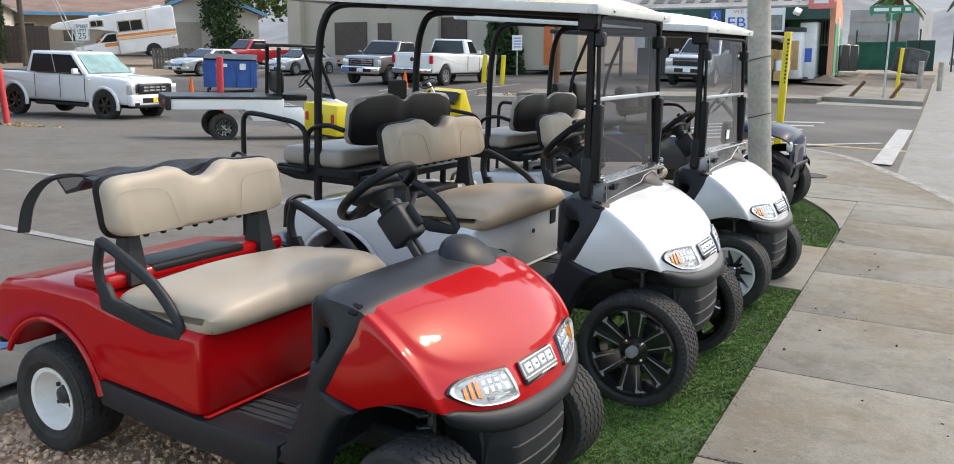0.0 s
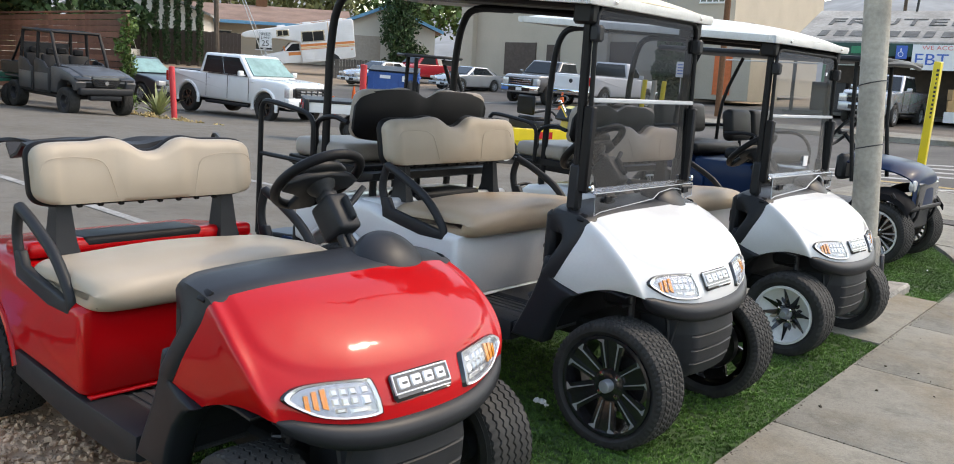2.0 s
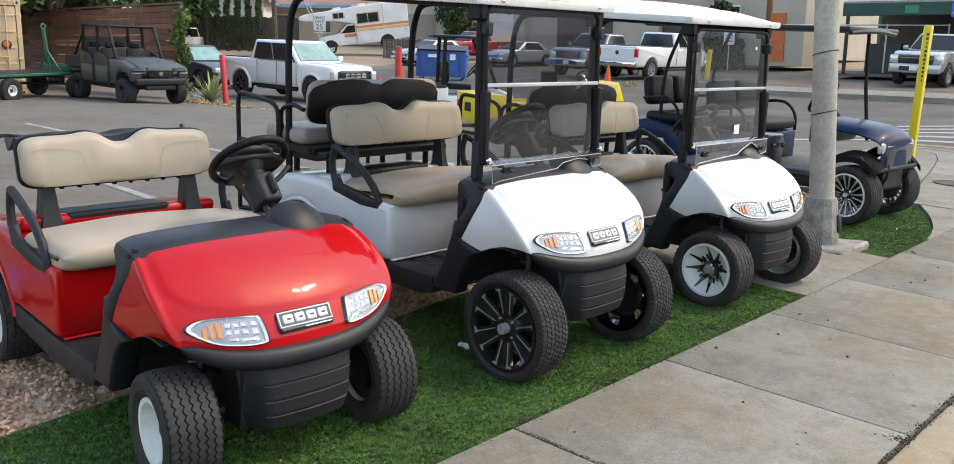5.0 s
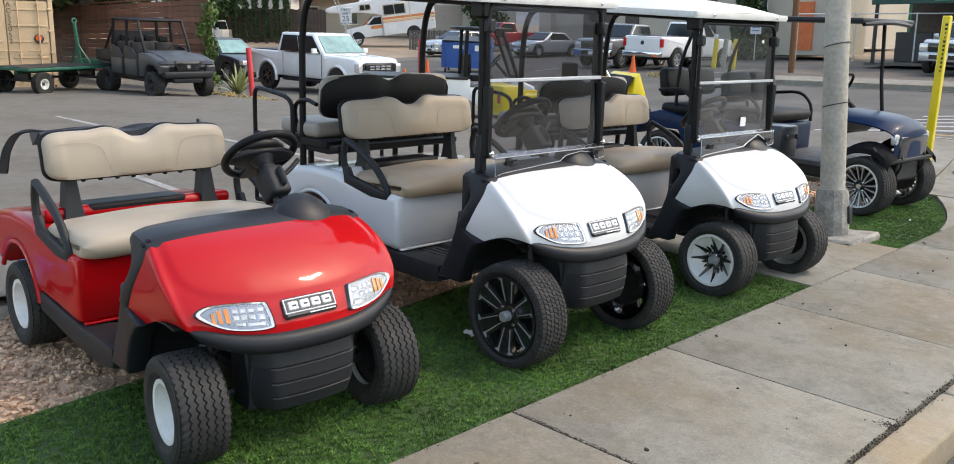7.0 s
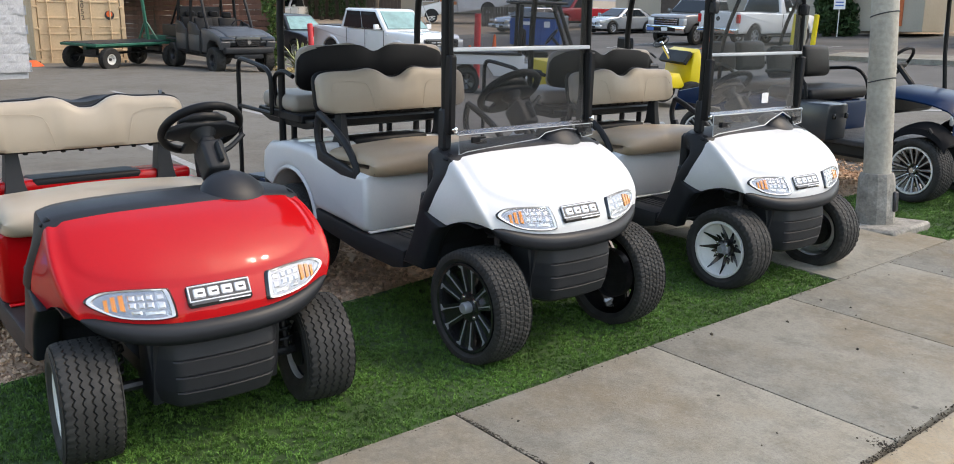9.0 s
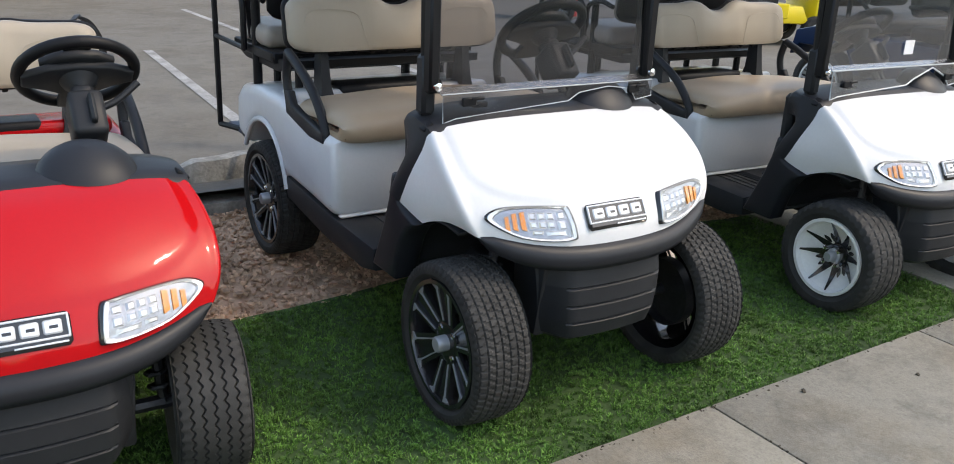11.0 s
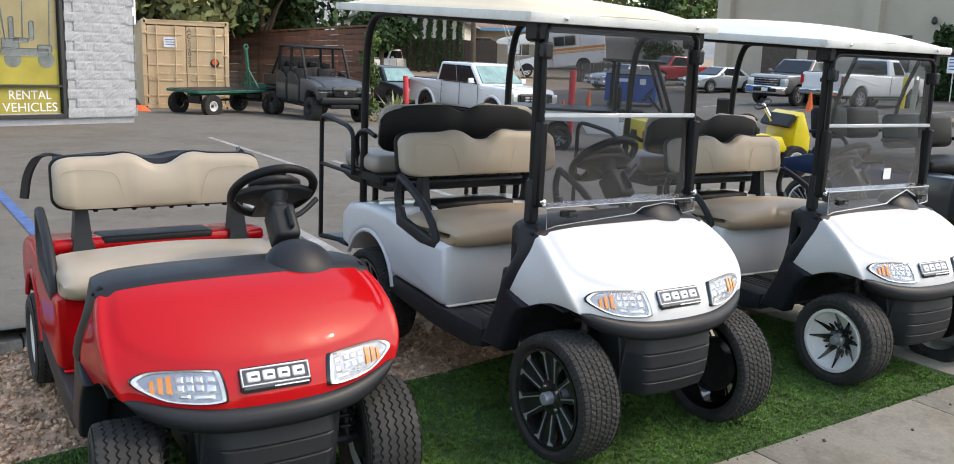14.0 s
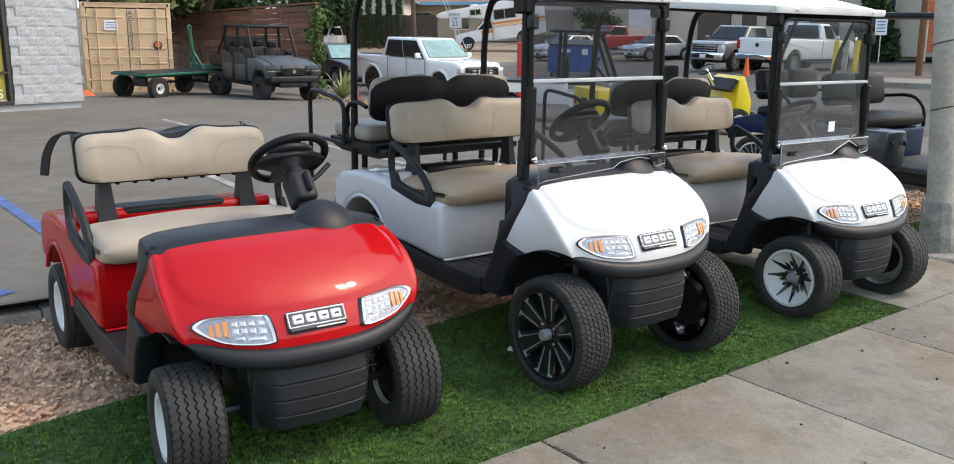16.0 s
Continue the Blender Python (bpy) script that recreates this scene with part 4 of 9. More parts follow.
        def put(p, d, s=s, nrm=nrm):
            yy, zz = s * (0.305 - p[0]), 0.580 + p[1] * 0.92 - 0.035 * (p[0] + 0.02)
            return Vector((on_hood(yy, zz), yy, zz + dz)) + nrm * (d * 0.40 + 0.010)
        full = spline(out, 3, True)
        cx, cy = -0.005, 0.003

        def ring(k, d):
            return [put((cx + (p[0] - cx) * k, cy + (p[1] - cy) * k), d) for p in full]
        part("gasket", Geo().grid([ring(1.05, -0.038), ring(1.05, -0.010), ring(1.0, 0.004), ring(0.98, -0.004)], wrap=True), M["gloss_black"], lamp, "black rubber gasket")
        part("bezel", Geo().grid([ring(1.0, 0.002), ring(0.985, 0.009), ring(0.90, 0.004), ring(0.86, -0.014)], wrap=True), M["lamp_cell"], lamp, "bright bezel")
        g = Geo().grid([ring(0.87, -0.012), ring(0.45, -0.0185), ring(0.02, -0.019)], wrap=True)
        part("reflector", g, M["lamp_back"], lamp)
        g = Geo()
        cells_ = [(0.048 - 0.029 * j, 0.026 - 0.027 * i, 0.0122, 0.0112) for i in range(2) for j in range(3)] + [(0.086, 0.026, 0.016, 0.012), (0.086, -0.004, 0.016, 0.014), (0.060, -0.030, 0.034, 0.008), (0.0, -0.026, 0.018, 0.007)]
        for u_, v_, su, sv in cells_:
            a = [put((u_ + ex * su, v_ + ey * sv), d) for d in (-0.018, -0.006) for ex, ey in ((-1, -1), (1, -1), (1, 1), (-1, 1))]
            b = [a[4 + q] * 0.55 + sum((a[4 + z] for z in range(4)), Vector()) / 4 * 0.45 for q in range(4)]
            g.add(a[:4] + b, [(0, 1, 5, 4), (1, 2, 6, 5), (2, 3, 7, 6), (3, 0, 4, 7), (4, 5, 6, 7)])
        part("lamp_cells", g, M["lamp_cell"], lamp, "small square reflector cells", angle=20)
        for u0, u1, hh in ((-0.050, -0.034, 0.040), (-0.075, -0.060, 0.036), (-0.098, -0.085, 0.026)):
            a = [put((u, v), d) for d in (-0.022, -0.004) for u, v in ((u0, -0.014), (u1, -0.020), (u1, hh), (u0, hh * 0.93))]
            part("amber_strip", Geo().add(a, [(0, 1, 5, 4), (1, 2, 6, 5), (2, 3, 7, 6), (3, 0, 4, 7), (4, 5, 6, 7)]), M["amber"], lamp, "amber turn signal strip", angle=20)
        part("lens", Geo().grid([ring(0.93, 0.003), ring(0.6, 0.012), ring(0.02, 0.015)], wrap=True), M["clear"], lamp, "clear lens").visible_shadow = False
    # badge: a plate with plain raised shapes
    plate = new("badge")
    plate.parent = c
    tilt = Matrix.Translation((0.208, -0.010, 0.590 + dz)) @ pose(0, 0, 0, 0, 60, 0) @ pose(0, 0, 0, 0, 0, 90)

    def flat(u0, u1, v0, v1, h0, h1, bev=0.004):
        return Geo().box(((u0 + u1) / 2, (v0 + v1) / 2, (h0 + h1) / 2), (u1 - u0, v1 - v0, h1 - h0), bev).turn(tilt)
    part("badge_plate", flat(-0.123, 0.123, -0.046, 0.040, -0.012, 0.005, 0.010), M["gloss_black"], plate, "black badge plate")
    rim = Geo()
    for a in (flat(-0.117, 0.117, 0.030, 0.036, 0.0, 0.008, 0.002), flat(-0.117, 0.117, -0.026, -0.020, 0.0, 0.008, 0.002), flat(-0.119, -0.113, -0.026, 0.036, 0.0, 0.008, 0.002), flat(0.113, 0.119, -0.026, 0.036, 0.0, 0.008, 0.002)):
        rim.add(a.v, a.f)
    part("badge_border", rim, M["badge_light"], plate, "silver border line")
    for u0, u1 in ((-0.100, -0.054), (-0.046, -0.002), (0.006, 0.050), (0.058, 0.102)):
        part("badge_shape", flat(u0, u1, -0.013, 0.023, 0.0, 0.009, 0.004), M["badge_light"], plate, "plain silver block shape")
        part("badge_inset", flat(u0 + 0.013, u1 - 0.008, -0.001, 0.010, 0.0, 0.0095, 0.002), M["gloss_black"], plate, "dark inset of the block")
    part("badge_line", flat(-0.01, 0.112, -0.038, -0.033, 0.0, 0.007, 0.001), M["badge_light"], plate)
    # black cowl band, its round cap, the slots and the legs down to the floor
    band = []
    for a in list(np.linspace(-2, -1.05, 13)) + list(np.linspace(-1, 1, 33)) + list(np.linspace(1.05, 2, 13)):
        sg, s, k = (1 if a > 0 else -1), min(1.0, abs(a)), max(0.0, abs(a) - 1)
        fx, fy, fz = -0.149 - 0.025 * s ** 2.2 - 0.126 * k, 0.503 * s + 0.049 * math.sin(k * math.pi / 2), 0.844 - 0.028 * s ** 3.4 - 0.256 * k ** 0.9
        top = ((0.012, 0, -0.004), (-0.002, 0.001, 0.011), (-0.05, 0.001, 0.024), (-0.135, -0.004, 0.033), (-0.200, -0.010, 0.030), (-0.235, -0.012, 0.008), (-0.245, -0.014, -0.07))
        side = ((0.012, -0.002, -0.006), (-0.001, 0.008, 0.002), (-0.022, 0.012, 0.006), (-0.044, 0.010, 0.010), (-0.056, 0.002, 0.012), (-0.060, -0.020, 0.012), (-0.060, -0.060, 0.010))
        w = ease(-0.12, 0.42, k) if k else ease(0.86, 1.12, s) * 0.4
        band.append([(fx + p[0] * (1 - w) + q[0] * w, sg * max(0.0, fy + (p[1] * (1 - w) + q[1] * w) * (1 if s > 0.3 else 0)), fz + p[2] * (1 - w) + q[2] * w + dz) for p, q in zip(top, side)])
    part("cowl", Geo().sheet(band, 0.010), T, c, "dark grey moulded cowl", angle=50)
    part("dash", Geo().box((-0.395, 0, 0.70 + dz), (0.06, 0.94, 0.26), 0.02).box((-0.36, 0, 0.45 + dz), (0.05, 0.94, 0.34), 0.02), P, c)
    cap = []
    for k in range(10):
        t = k / 9
        cap.append([(-0.225 - 0.15 * math.sin(t * math.pi / 2) * math.cos(q) * (0.72 if math.cos(q) > 0 else 0.78), 0.24 + 0.142 * math.sin(t * math.pi / 2) * math.sin(q), 0.930 + dz - 0.085 * (1 - math.cos(t * math.pi / 2)) + 0.05 * math.sin(t * math.pi / 2) * math.cos(q) - 0.012 * t) for q in np.linspace(0, 2 * math.pi, 28)[:-1]])
    part("cowl_cap", Geo().grid(cap, wrap=True), T, c, "round moulded cap", angle=60)
    for s in (-1, 1):
        leg = [(-0.285, 0.585), (-0.300, 0.552), (-0.245, 0.528), (-0.176, 0.500), (-0.225, 0.470), (-0.272, 0.410), (-0.300, 0.340), (-0.325, 0.250), (-0.500, 0.250), (-0.462, 0.330), (-0.405, 0.450), (-0.368, 0.550), (-0.350, 0.640), (-0.318, 0.640)]
        part("cowl_leg", Geo().prism([(a, b + dz) for a, b in leg], "y", s * 0.450, s * 0.556, 0.018, 3), T, c, "black side leg of the cowl", angle=60)
        part("slot", Geo().box((-0.208, s * 0.497, 0.829 + dz), (0.036, 0.044, 0.012), 0.005, Euler((s * radians(-38), radians(6), 0)).to_matrix(), 2), M["vinyl_black"], c)
    # floor and rockers
    part("floor", Geo().box((-0.66, 0, 0.285 + dz), (0.52, 1.06, 0.03), 0.006).box((-0.40, 0, 0.36 + dz), (0.03, 1.0, 0.2), 0.006, Euler((0, radians(-30), 0)).to_matrix()), M["mat_floor"], c)
    rib = Geo()
    for k in range(22):
        rib.box((-0.66, -0.46 + k * 0.92 / 21, 0.303 + dz), (0.42, 0.010, 0.006))
    part("floor_ribs", rib, M["mat_floor"], c)
    for s in (-1, 1):
        roc = [(-0.50, 0.305), (-0.86, 0.310), (-1.10, 0.325), (-1.42, 0.350), (-1.40, 0.245), (-0.95, 0.195), (-0.60, 0.19), (-0.50, 0.215)]
        part("rocker", Geo().prism([(a, b + dz) for a, b in roc], "y", s * 0.40, s * 0.548, 0.014, 2), P, c, "black rocker panel")
    # painted seat box and rear body
    arch = [(-1.69 + 0.300 * math.cos(t), 0.20 + 0.335 * math.sin(t)) for t in np.linspace(0.30, math.pi - 0.55, 13)]
    side = [(-0.90, 0.312), (-0.858, 0.322), (-0.838, 0.345), (-0.845, 0.628), (-0.90, 0.640), (-1.30, 0.655), (-1.45, 0.690), (-1.75, 0.690), (-1.98, 0.660), (-2.06, 0.60), (-2.075, 0.50), (-2.06, 0.40)] + arch[::-1] + [(-1.38, 0.345), (-1.10, 0.328)]
    part("rear_body", Geo().prism([(a, b + dz) for a, b in side], "y", -0.555, 0.555, 0.045, 5), paint, c, paint_name + " painted rear body", angle=50)
    trim = []
    for k in range(17):
        t = 0.25 + (math.pi - 0.75) * k / 16
        trim.append((-1.69 + 0.305 * math.cos(t), 0.20 + dz + 0.340 * math.sin(t)))
    for s in (-1, 1):
        part("arch_lip", Geo().tube([(a, s * 0.548, b) for a, b in trim], 0.013, 8), paint, c)
    part("body_lip", Geo().box((-0.850, 0, 0.320 + dz), (0.030, 1.06, 0.012), 0.004), paint, c, paint_name + " lip along the seat box")
    part("rear_bumper", Geo().box((-2.07, 0, 0.42 + dz), (0.08, 1.06, 0.12), 0.03, seg=3), P, c)
    part("deck_ridge", Geo().box((-1.495, 0, (0.708 if tray else 0.676) + dz), (0.21, 1.00, 0.066), 0.026, Euler((0, radians(-6), 0)).to_matrix(), 4), paint, c, paint_name + " painted ridge behind the seat", angle=60)
    part("bag_well", Geo().box((-1.50, -0.02, (0.720 if tray else 0.702) + dz), (0.218, 0.53, 0.054), 0.020, Euler((0, radians(-4), 0)).to_matrix(), 3), M["vinyl_black"], c, "black bolster behind the seat")
    part("key_switch", Geo().lathe([(0.013, -0.002), (0.013, 0.006), (0.001, 0.008)], c=(-0.832, 0.14, 0.52 + dz), axis="x", n=12), M["gloss_black"], c)
    if roof:
        part("charge_port", Geo().box((-0.842, 0.43, 0.56 + dz), (0.014, 0.075, 0.085), 0.004).box((-0.848, 0.43, 0.555 + dz), (0.014, 0.045, 0.05), 0.01), M["plastic"], c, "black charger socket")
    part("latch", Geo().box((-0.838, -0.30, 0.635 + dz), (0.012, 0.028, 0.02), 0.003), M["steel_white"], c)
    # seat
    vin = M["tan"]
    cushion_vinyl = seat_material or vin
    cush = []
    for a in np.sin(np.linspace(-math.pi / 2, math.pi / 2, 45)):
        s = abs(a)
        e = (1 - s ** 14) ** 0.5 if s < 1 else 0.0
        top = 0.752 + dz + 0.010 * math.cos(a * math.pi) - 0.050 * (1 - e)
        wy = 0.530 * a
        cut = 0.062 * (1 - e)
        low = 0.614 + dz + 0.02 * (1 - e)
        cush.append([(-0.86 - cut, wy, low), (-0.806 - cut, wy, low + 0.012), (-0.782 - cut, wy, low + 0.055), (-0.796 - cut, wy, top - 0.030), (-0.85 - cut, wy, top - 0.003), (-0.98, wy, top + 0.003 * e), (-1.14, wy, top - 0.012),
                     (-1.28 + cut * 0.5, wy, top - 0.024), (-1.335 + cut, wy, top - 0.050), (-1.34 + cut, wy, low + 0.03), (-1.30 + cut, wy, low + 0.012)])
    cush = fine(cush, 1, 3)
    g = Geo().grid(cush, wrap=True)
    k = len(cush[0])
    g.f.append(tuple(range(k)))
    g.f.append(tuple(range(len(g.v) - k, len(g.v))))
    seat = part("seat", g, cushion_vinyl, c, "smooth vinyl bench cushion", angle=70)
    part("seat_base", Geo().box((-1.07, 0, 0.645 + dz), (0.50, 1.03, 0.02), 0.006), P, c)

    def backrest(x0, lean, z0, z1, half, thick, material, name, lab, parent, panel=True, flipx=1):
        rows = []
        for a in np.sin(np.linspace(-math.pi / 2, math.pi / 2, 57)):
            s = abs(a)
            e = (1 - s ** 14) ** 0.5 if s < 1 else 0.0
            notch = 0.043 * math.exp(-abs(a / 0.17) ** 3) - 0.012 * math.exp(-((s - 0.34) / 0.12) ** 2)
            zt = z1 - notch - 0.058 * (1 - e)
            zb = z0 + 0.062 * (1 - e)
            th = thick * (0.45 + 0.55 * e)
            pl = 0.007 * (ease(0.30, 0.34, s) - ease(0.80, 0.84, s)) if panel else 0
            row = []
            for u, d in ((0.0, 0.3), (0.02, 0.75), (0.10, 1.0), (0.5, 1.06), (0.82, 1.0), (0.95, 0.82), (1.0, 0.5), (1.0, 0.1), (0.94, -0.18), (0.5, -0.22), (0.06, -0.18), (0.0, 0.0)):
                zz = zb + (zt - zb) * u
                extra = pl * (1 if 0.1 <= u <= 0.82 and d > 0 else 0)
                row.append((x0 - lean * (zz - z0) + flipx * (d * th * 0.8 - extra), half * a, zz))
            rows.append(row)
        g = Geo().grid(rows, wrap=True)
        k = len(rows[0])
        g.f.append(tuple(range(k)))
        g.f.append(tuple(range(len(g.v) - k, len(g.v))))
        if panel:
            def on(y, zz):
                return (x0 - lean * (zz - z0) + thick * 0.8 * 1.055, y, zz)
            for s in (-1, 1):
                hz_ = z1 - z0
                seam = [(0.17, 0.10), (0.185, 0.35), (0.205, 0.62), (0.235, 0.72), (0.30, 0.77), (0.40, 0.77), (0.445, 0.70), (0.46, 0.55)]
                g.tube([on(s * a, z0 + hz_ * b) for a, b in seam], 0.0013, 5, 4)
        return part(name, g, material, parent, lab, angle=55)
    backrest(-1.40, 0.20, 0.890 + dz, 1.125 + dz, 0.474 if tray else 0.520, 0.075, vin, "backrest", "tan vinyl backrest with a notched top", c)
    backrest(-1.424, 0.20, 0.878 + dz, 1.130 + dz, (0.474 if tray else 0.520) + 0.009, 0.042, M["vinyl_black"], "backrest_shell", "black backrest shell", c, False)
    for k in range(8):
        part("shell_tab", Geo().box((-1.395, -0.30 + 0.085 * k, 0.883 + dz), (0.020, 0.022, 0.018), 0.004), M["vinyl_black"], c)
    for s in (-1, 1):
        lo_, mid, hi_ = ([(x_ - u_, s * 0.36 - v_, z_ + dz), (x_ - u_, s * 0.36 + v_, z_ + dz), (x_ + u_, s * 0.36 + v_, z_ + dz), (x_ + u_, s * 0.36 - v_, z_ + dz)] for x_, u_, v_, z_ in ((-1.42, 0.060, 0.050 if tray else 0.030, 0.70), (-1.42, 0.048, 0.040 if tray else 0.022, 0.745), (-1.43, 0.028, 0.024 if tray else 0.016, 0.93)))
        part("backrest_bracket", Geo().grid([lo_, mid, hi_], wrap=True), P, c, "black moulded backrest bracket", angle=30)
        y0 = s * 0.538
        pts = [(-1.36, 0.90), (-1.25, 0.86), (-1.08, 0.775), (-0.965, 0.66), (-0.955, 0.60)]
        g = Geo().tube([(a, y0, b + dz) for a, b in pts], 0.021, 8, 4)
        g.tube([(-1.36, y0, 0.905 + dz), (-1.385, y0, 0.80 + dz), (-1.36, y0, 0.70 + dz)], 0.020, 8, 4)
        g.prism([(-1.38, 0.74 + dz), (-1.33, 0.74 + dz), (-1.30, 0.69 + dz), (-0.985, 0.640 + dz), (-0.950, 0.650 + dz), (-0.945, 0.592 + dz), (-1.10, 0.590 + dz), (-1.36, 0.640 + dz)], "y", y0 - 0.018, y0 + 0.018, 0.008)
        part("armrest", g, P, c, "black moulded hip rest", angle=50)
    # steering
    st = new("steering_wheel")
    st.parent = c
    st.matrix_local = pose(-0.70, 0.30, 1.055 + dz, 0, -42, 0)
    ringp = [(0.175 * math.cos(t), 0.175 * math.sin(t), 0) for t in np.linspace(0, 2 * math.pi, 41)[:-1]]
    part("wheel_rim", Geo().tube(ringp, 0.0195, 12, 0, True), M["vinyl_black"], st, angle=70)
    web = [(0.025, 0.168), (0.062, 0.095), (0.072, 0.0), (0.062, -0.095), (0.025, -0.168), (-0.028, -0.168), (-0.055, -0.100), (-0.082, -0.055), (-0.165, -0.060), (-0.165, 0.060), (-0.082, 0.055), (-0.055, 0.100), (-0.028, 0.168)]
    part("yoke", Geo().prism(web, "z", -0.028, 0.0, 0.008, 2), P, st, "black moulded wheel yoke", angle=50)
    part("pad", Geo().prism([(0.052, 0.112), (0.088, 0.060), (0.096, 0.0), (0.088, -0.060), (0.052, -0.112), (-0.020, -0.105), (-0.055, 0.0), (-0.020, 0.105)], "z", -0.004, 0.034, 0.014, 3), P, st, "domed centre pad", angle=50)
    part("collar", Geo().lathe([(0.062, -0.020), (0.052, -0.045), (0.036, -0.060), (0.034, -0.100), (0.001, -0.100)], axis="z", n=20), P, st, angle=50)
    part("clip", Geo().box((0.088, 0, 0.040), (0.030, 0.085, 0.03), 0.005).box((0.045, 0, 0.038), (0.04, 0.12, 0.008), 0.003), M["plastic"], st, "score card clip")
    top, foot = Vector((-0.665, 0.30, 1.02 + dz)), Vector((-0.385, 0.30, 0.70 + dz))
    dirv = (foot - top).normalized()
    for off in (-0.024, 0.024):
        part("column", Geo().tube([tuple(top + Vector((0, off * 0.5, 0))), tuple(foot + Vector((0, off, 0)))], 0.017, 10), P, c)
    q = dirv.to_track_quat("Z", "Y").to_matrix()
    part("column_shroud", Geo().box(tuple(top + dirv * 0.125), (0.105, 0.130, 0.155), 0.018, q, 2).box(tuple(top + dirv * 0.125 + Vector((0.042, 0.012, 0.036))), (0.020, 0.075, 0.100), 0.010, q, 2).box(tuple(top + dirv * 0.04), (0.07, 0.08, 0.06), 0.015, q), P, c, angle=50)
    part("lever", Geo().tube([tuple(top + dirv * 0.10), tuple(top + dirv * 0.085 + Vector((0.0, 0.09, 0.015))), tuple(top + dirv * 0.07 + Vector((-0.01, 0.17, 0.06)))], [0.011, 0.009, 0.012], 8, 3), P, c)
    part("pedal", Geo().box((-0.47, 0.22, 0.40 + dz), (0.02, 0.10, 0.14), 0.006, Euler((0, radians(-25), 0)).to_matrix()), P, c)
    if tray:  # bare rear rack left over from a roof
        rows = []
        for a in np.linspace(-1, 1, 25):
            s = abs(a)
            zz = 1.10 + dz + 0.03 * (1 - s) - 0.035 * math.exp(-(a / 0.22) ** 2)
            rows.append([(-1.49, 0.43 * a, zz - 0.07), (-1.51, 0.445 * a, zz + 0.004), (-1.55, 0.45 * a, zz + 0.012), (-1.60, 0.45 * a, zz - 0.03), (-1.68, 0.44 * a, zz - 0.055), (-1.74, 0.43 * a, zz - 0.01), (-1.755, 0.42 * a, zz - 0.012)])
        part("rear_rack", Geo().sheet(rows, 0.014), P, c, "black moulded rack behind the backrest", angle=45)
        for s in (-1, 1):
            ln = 1.0 if s < 0 else 0.75
            rows = []
            arm = spline([(-1.53, 0.40, 1.110), (-1.62, 0.44, 1.120), (-1.62 - 0.10 * ln, 0.49, 1.09), (-1.62 - 0.16 * ln, 0.53, 1.10 - 0.10 * ln), (-1.62 - 0.18 * ln, 0.55, 1.10 - 0.22 * ln)], 5)
            for px, py, pz in arm:
                rows.append([(px + 0.017, s * (py - 0.014), pz + dz), (px - 0.017, s * (py + 0.014), pz + dz)])
            part("rack_arm", Geo().sheet(rows, 0.014), P, c, "black curved rack arm")
    if roof:
        canopy(c, dz, roof)
    if windshield:
        screen(c, dz, windshield)
    if rear_seat:
        flip_seat(c, dz, backrest)
    return c


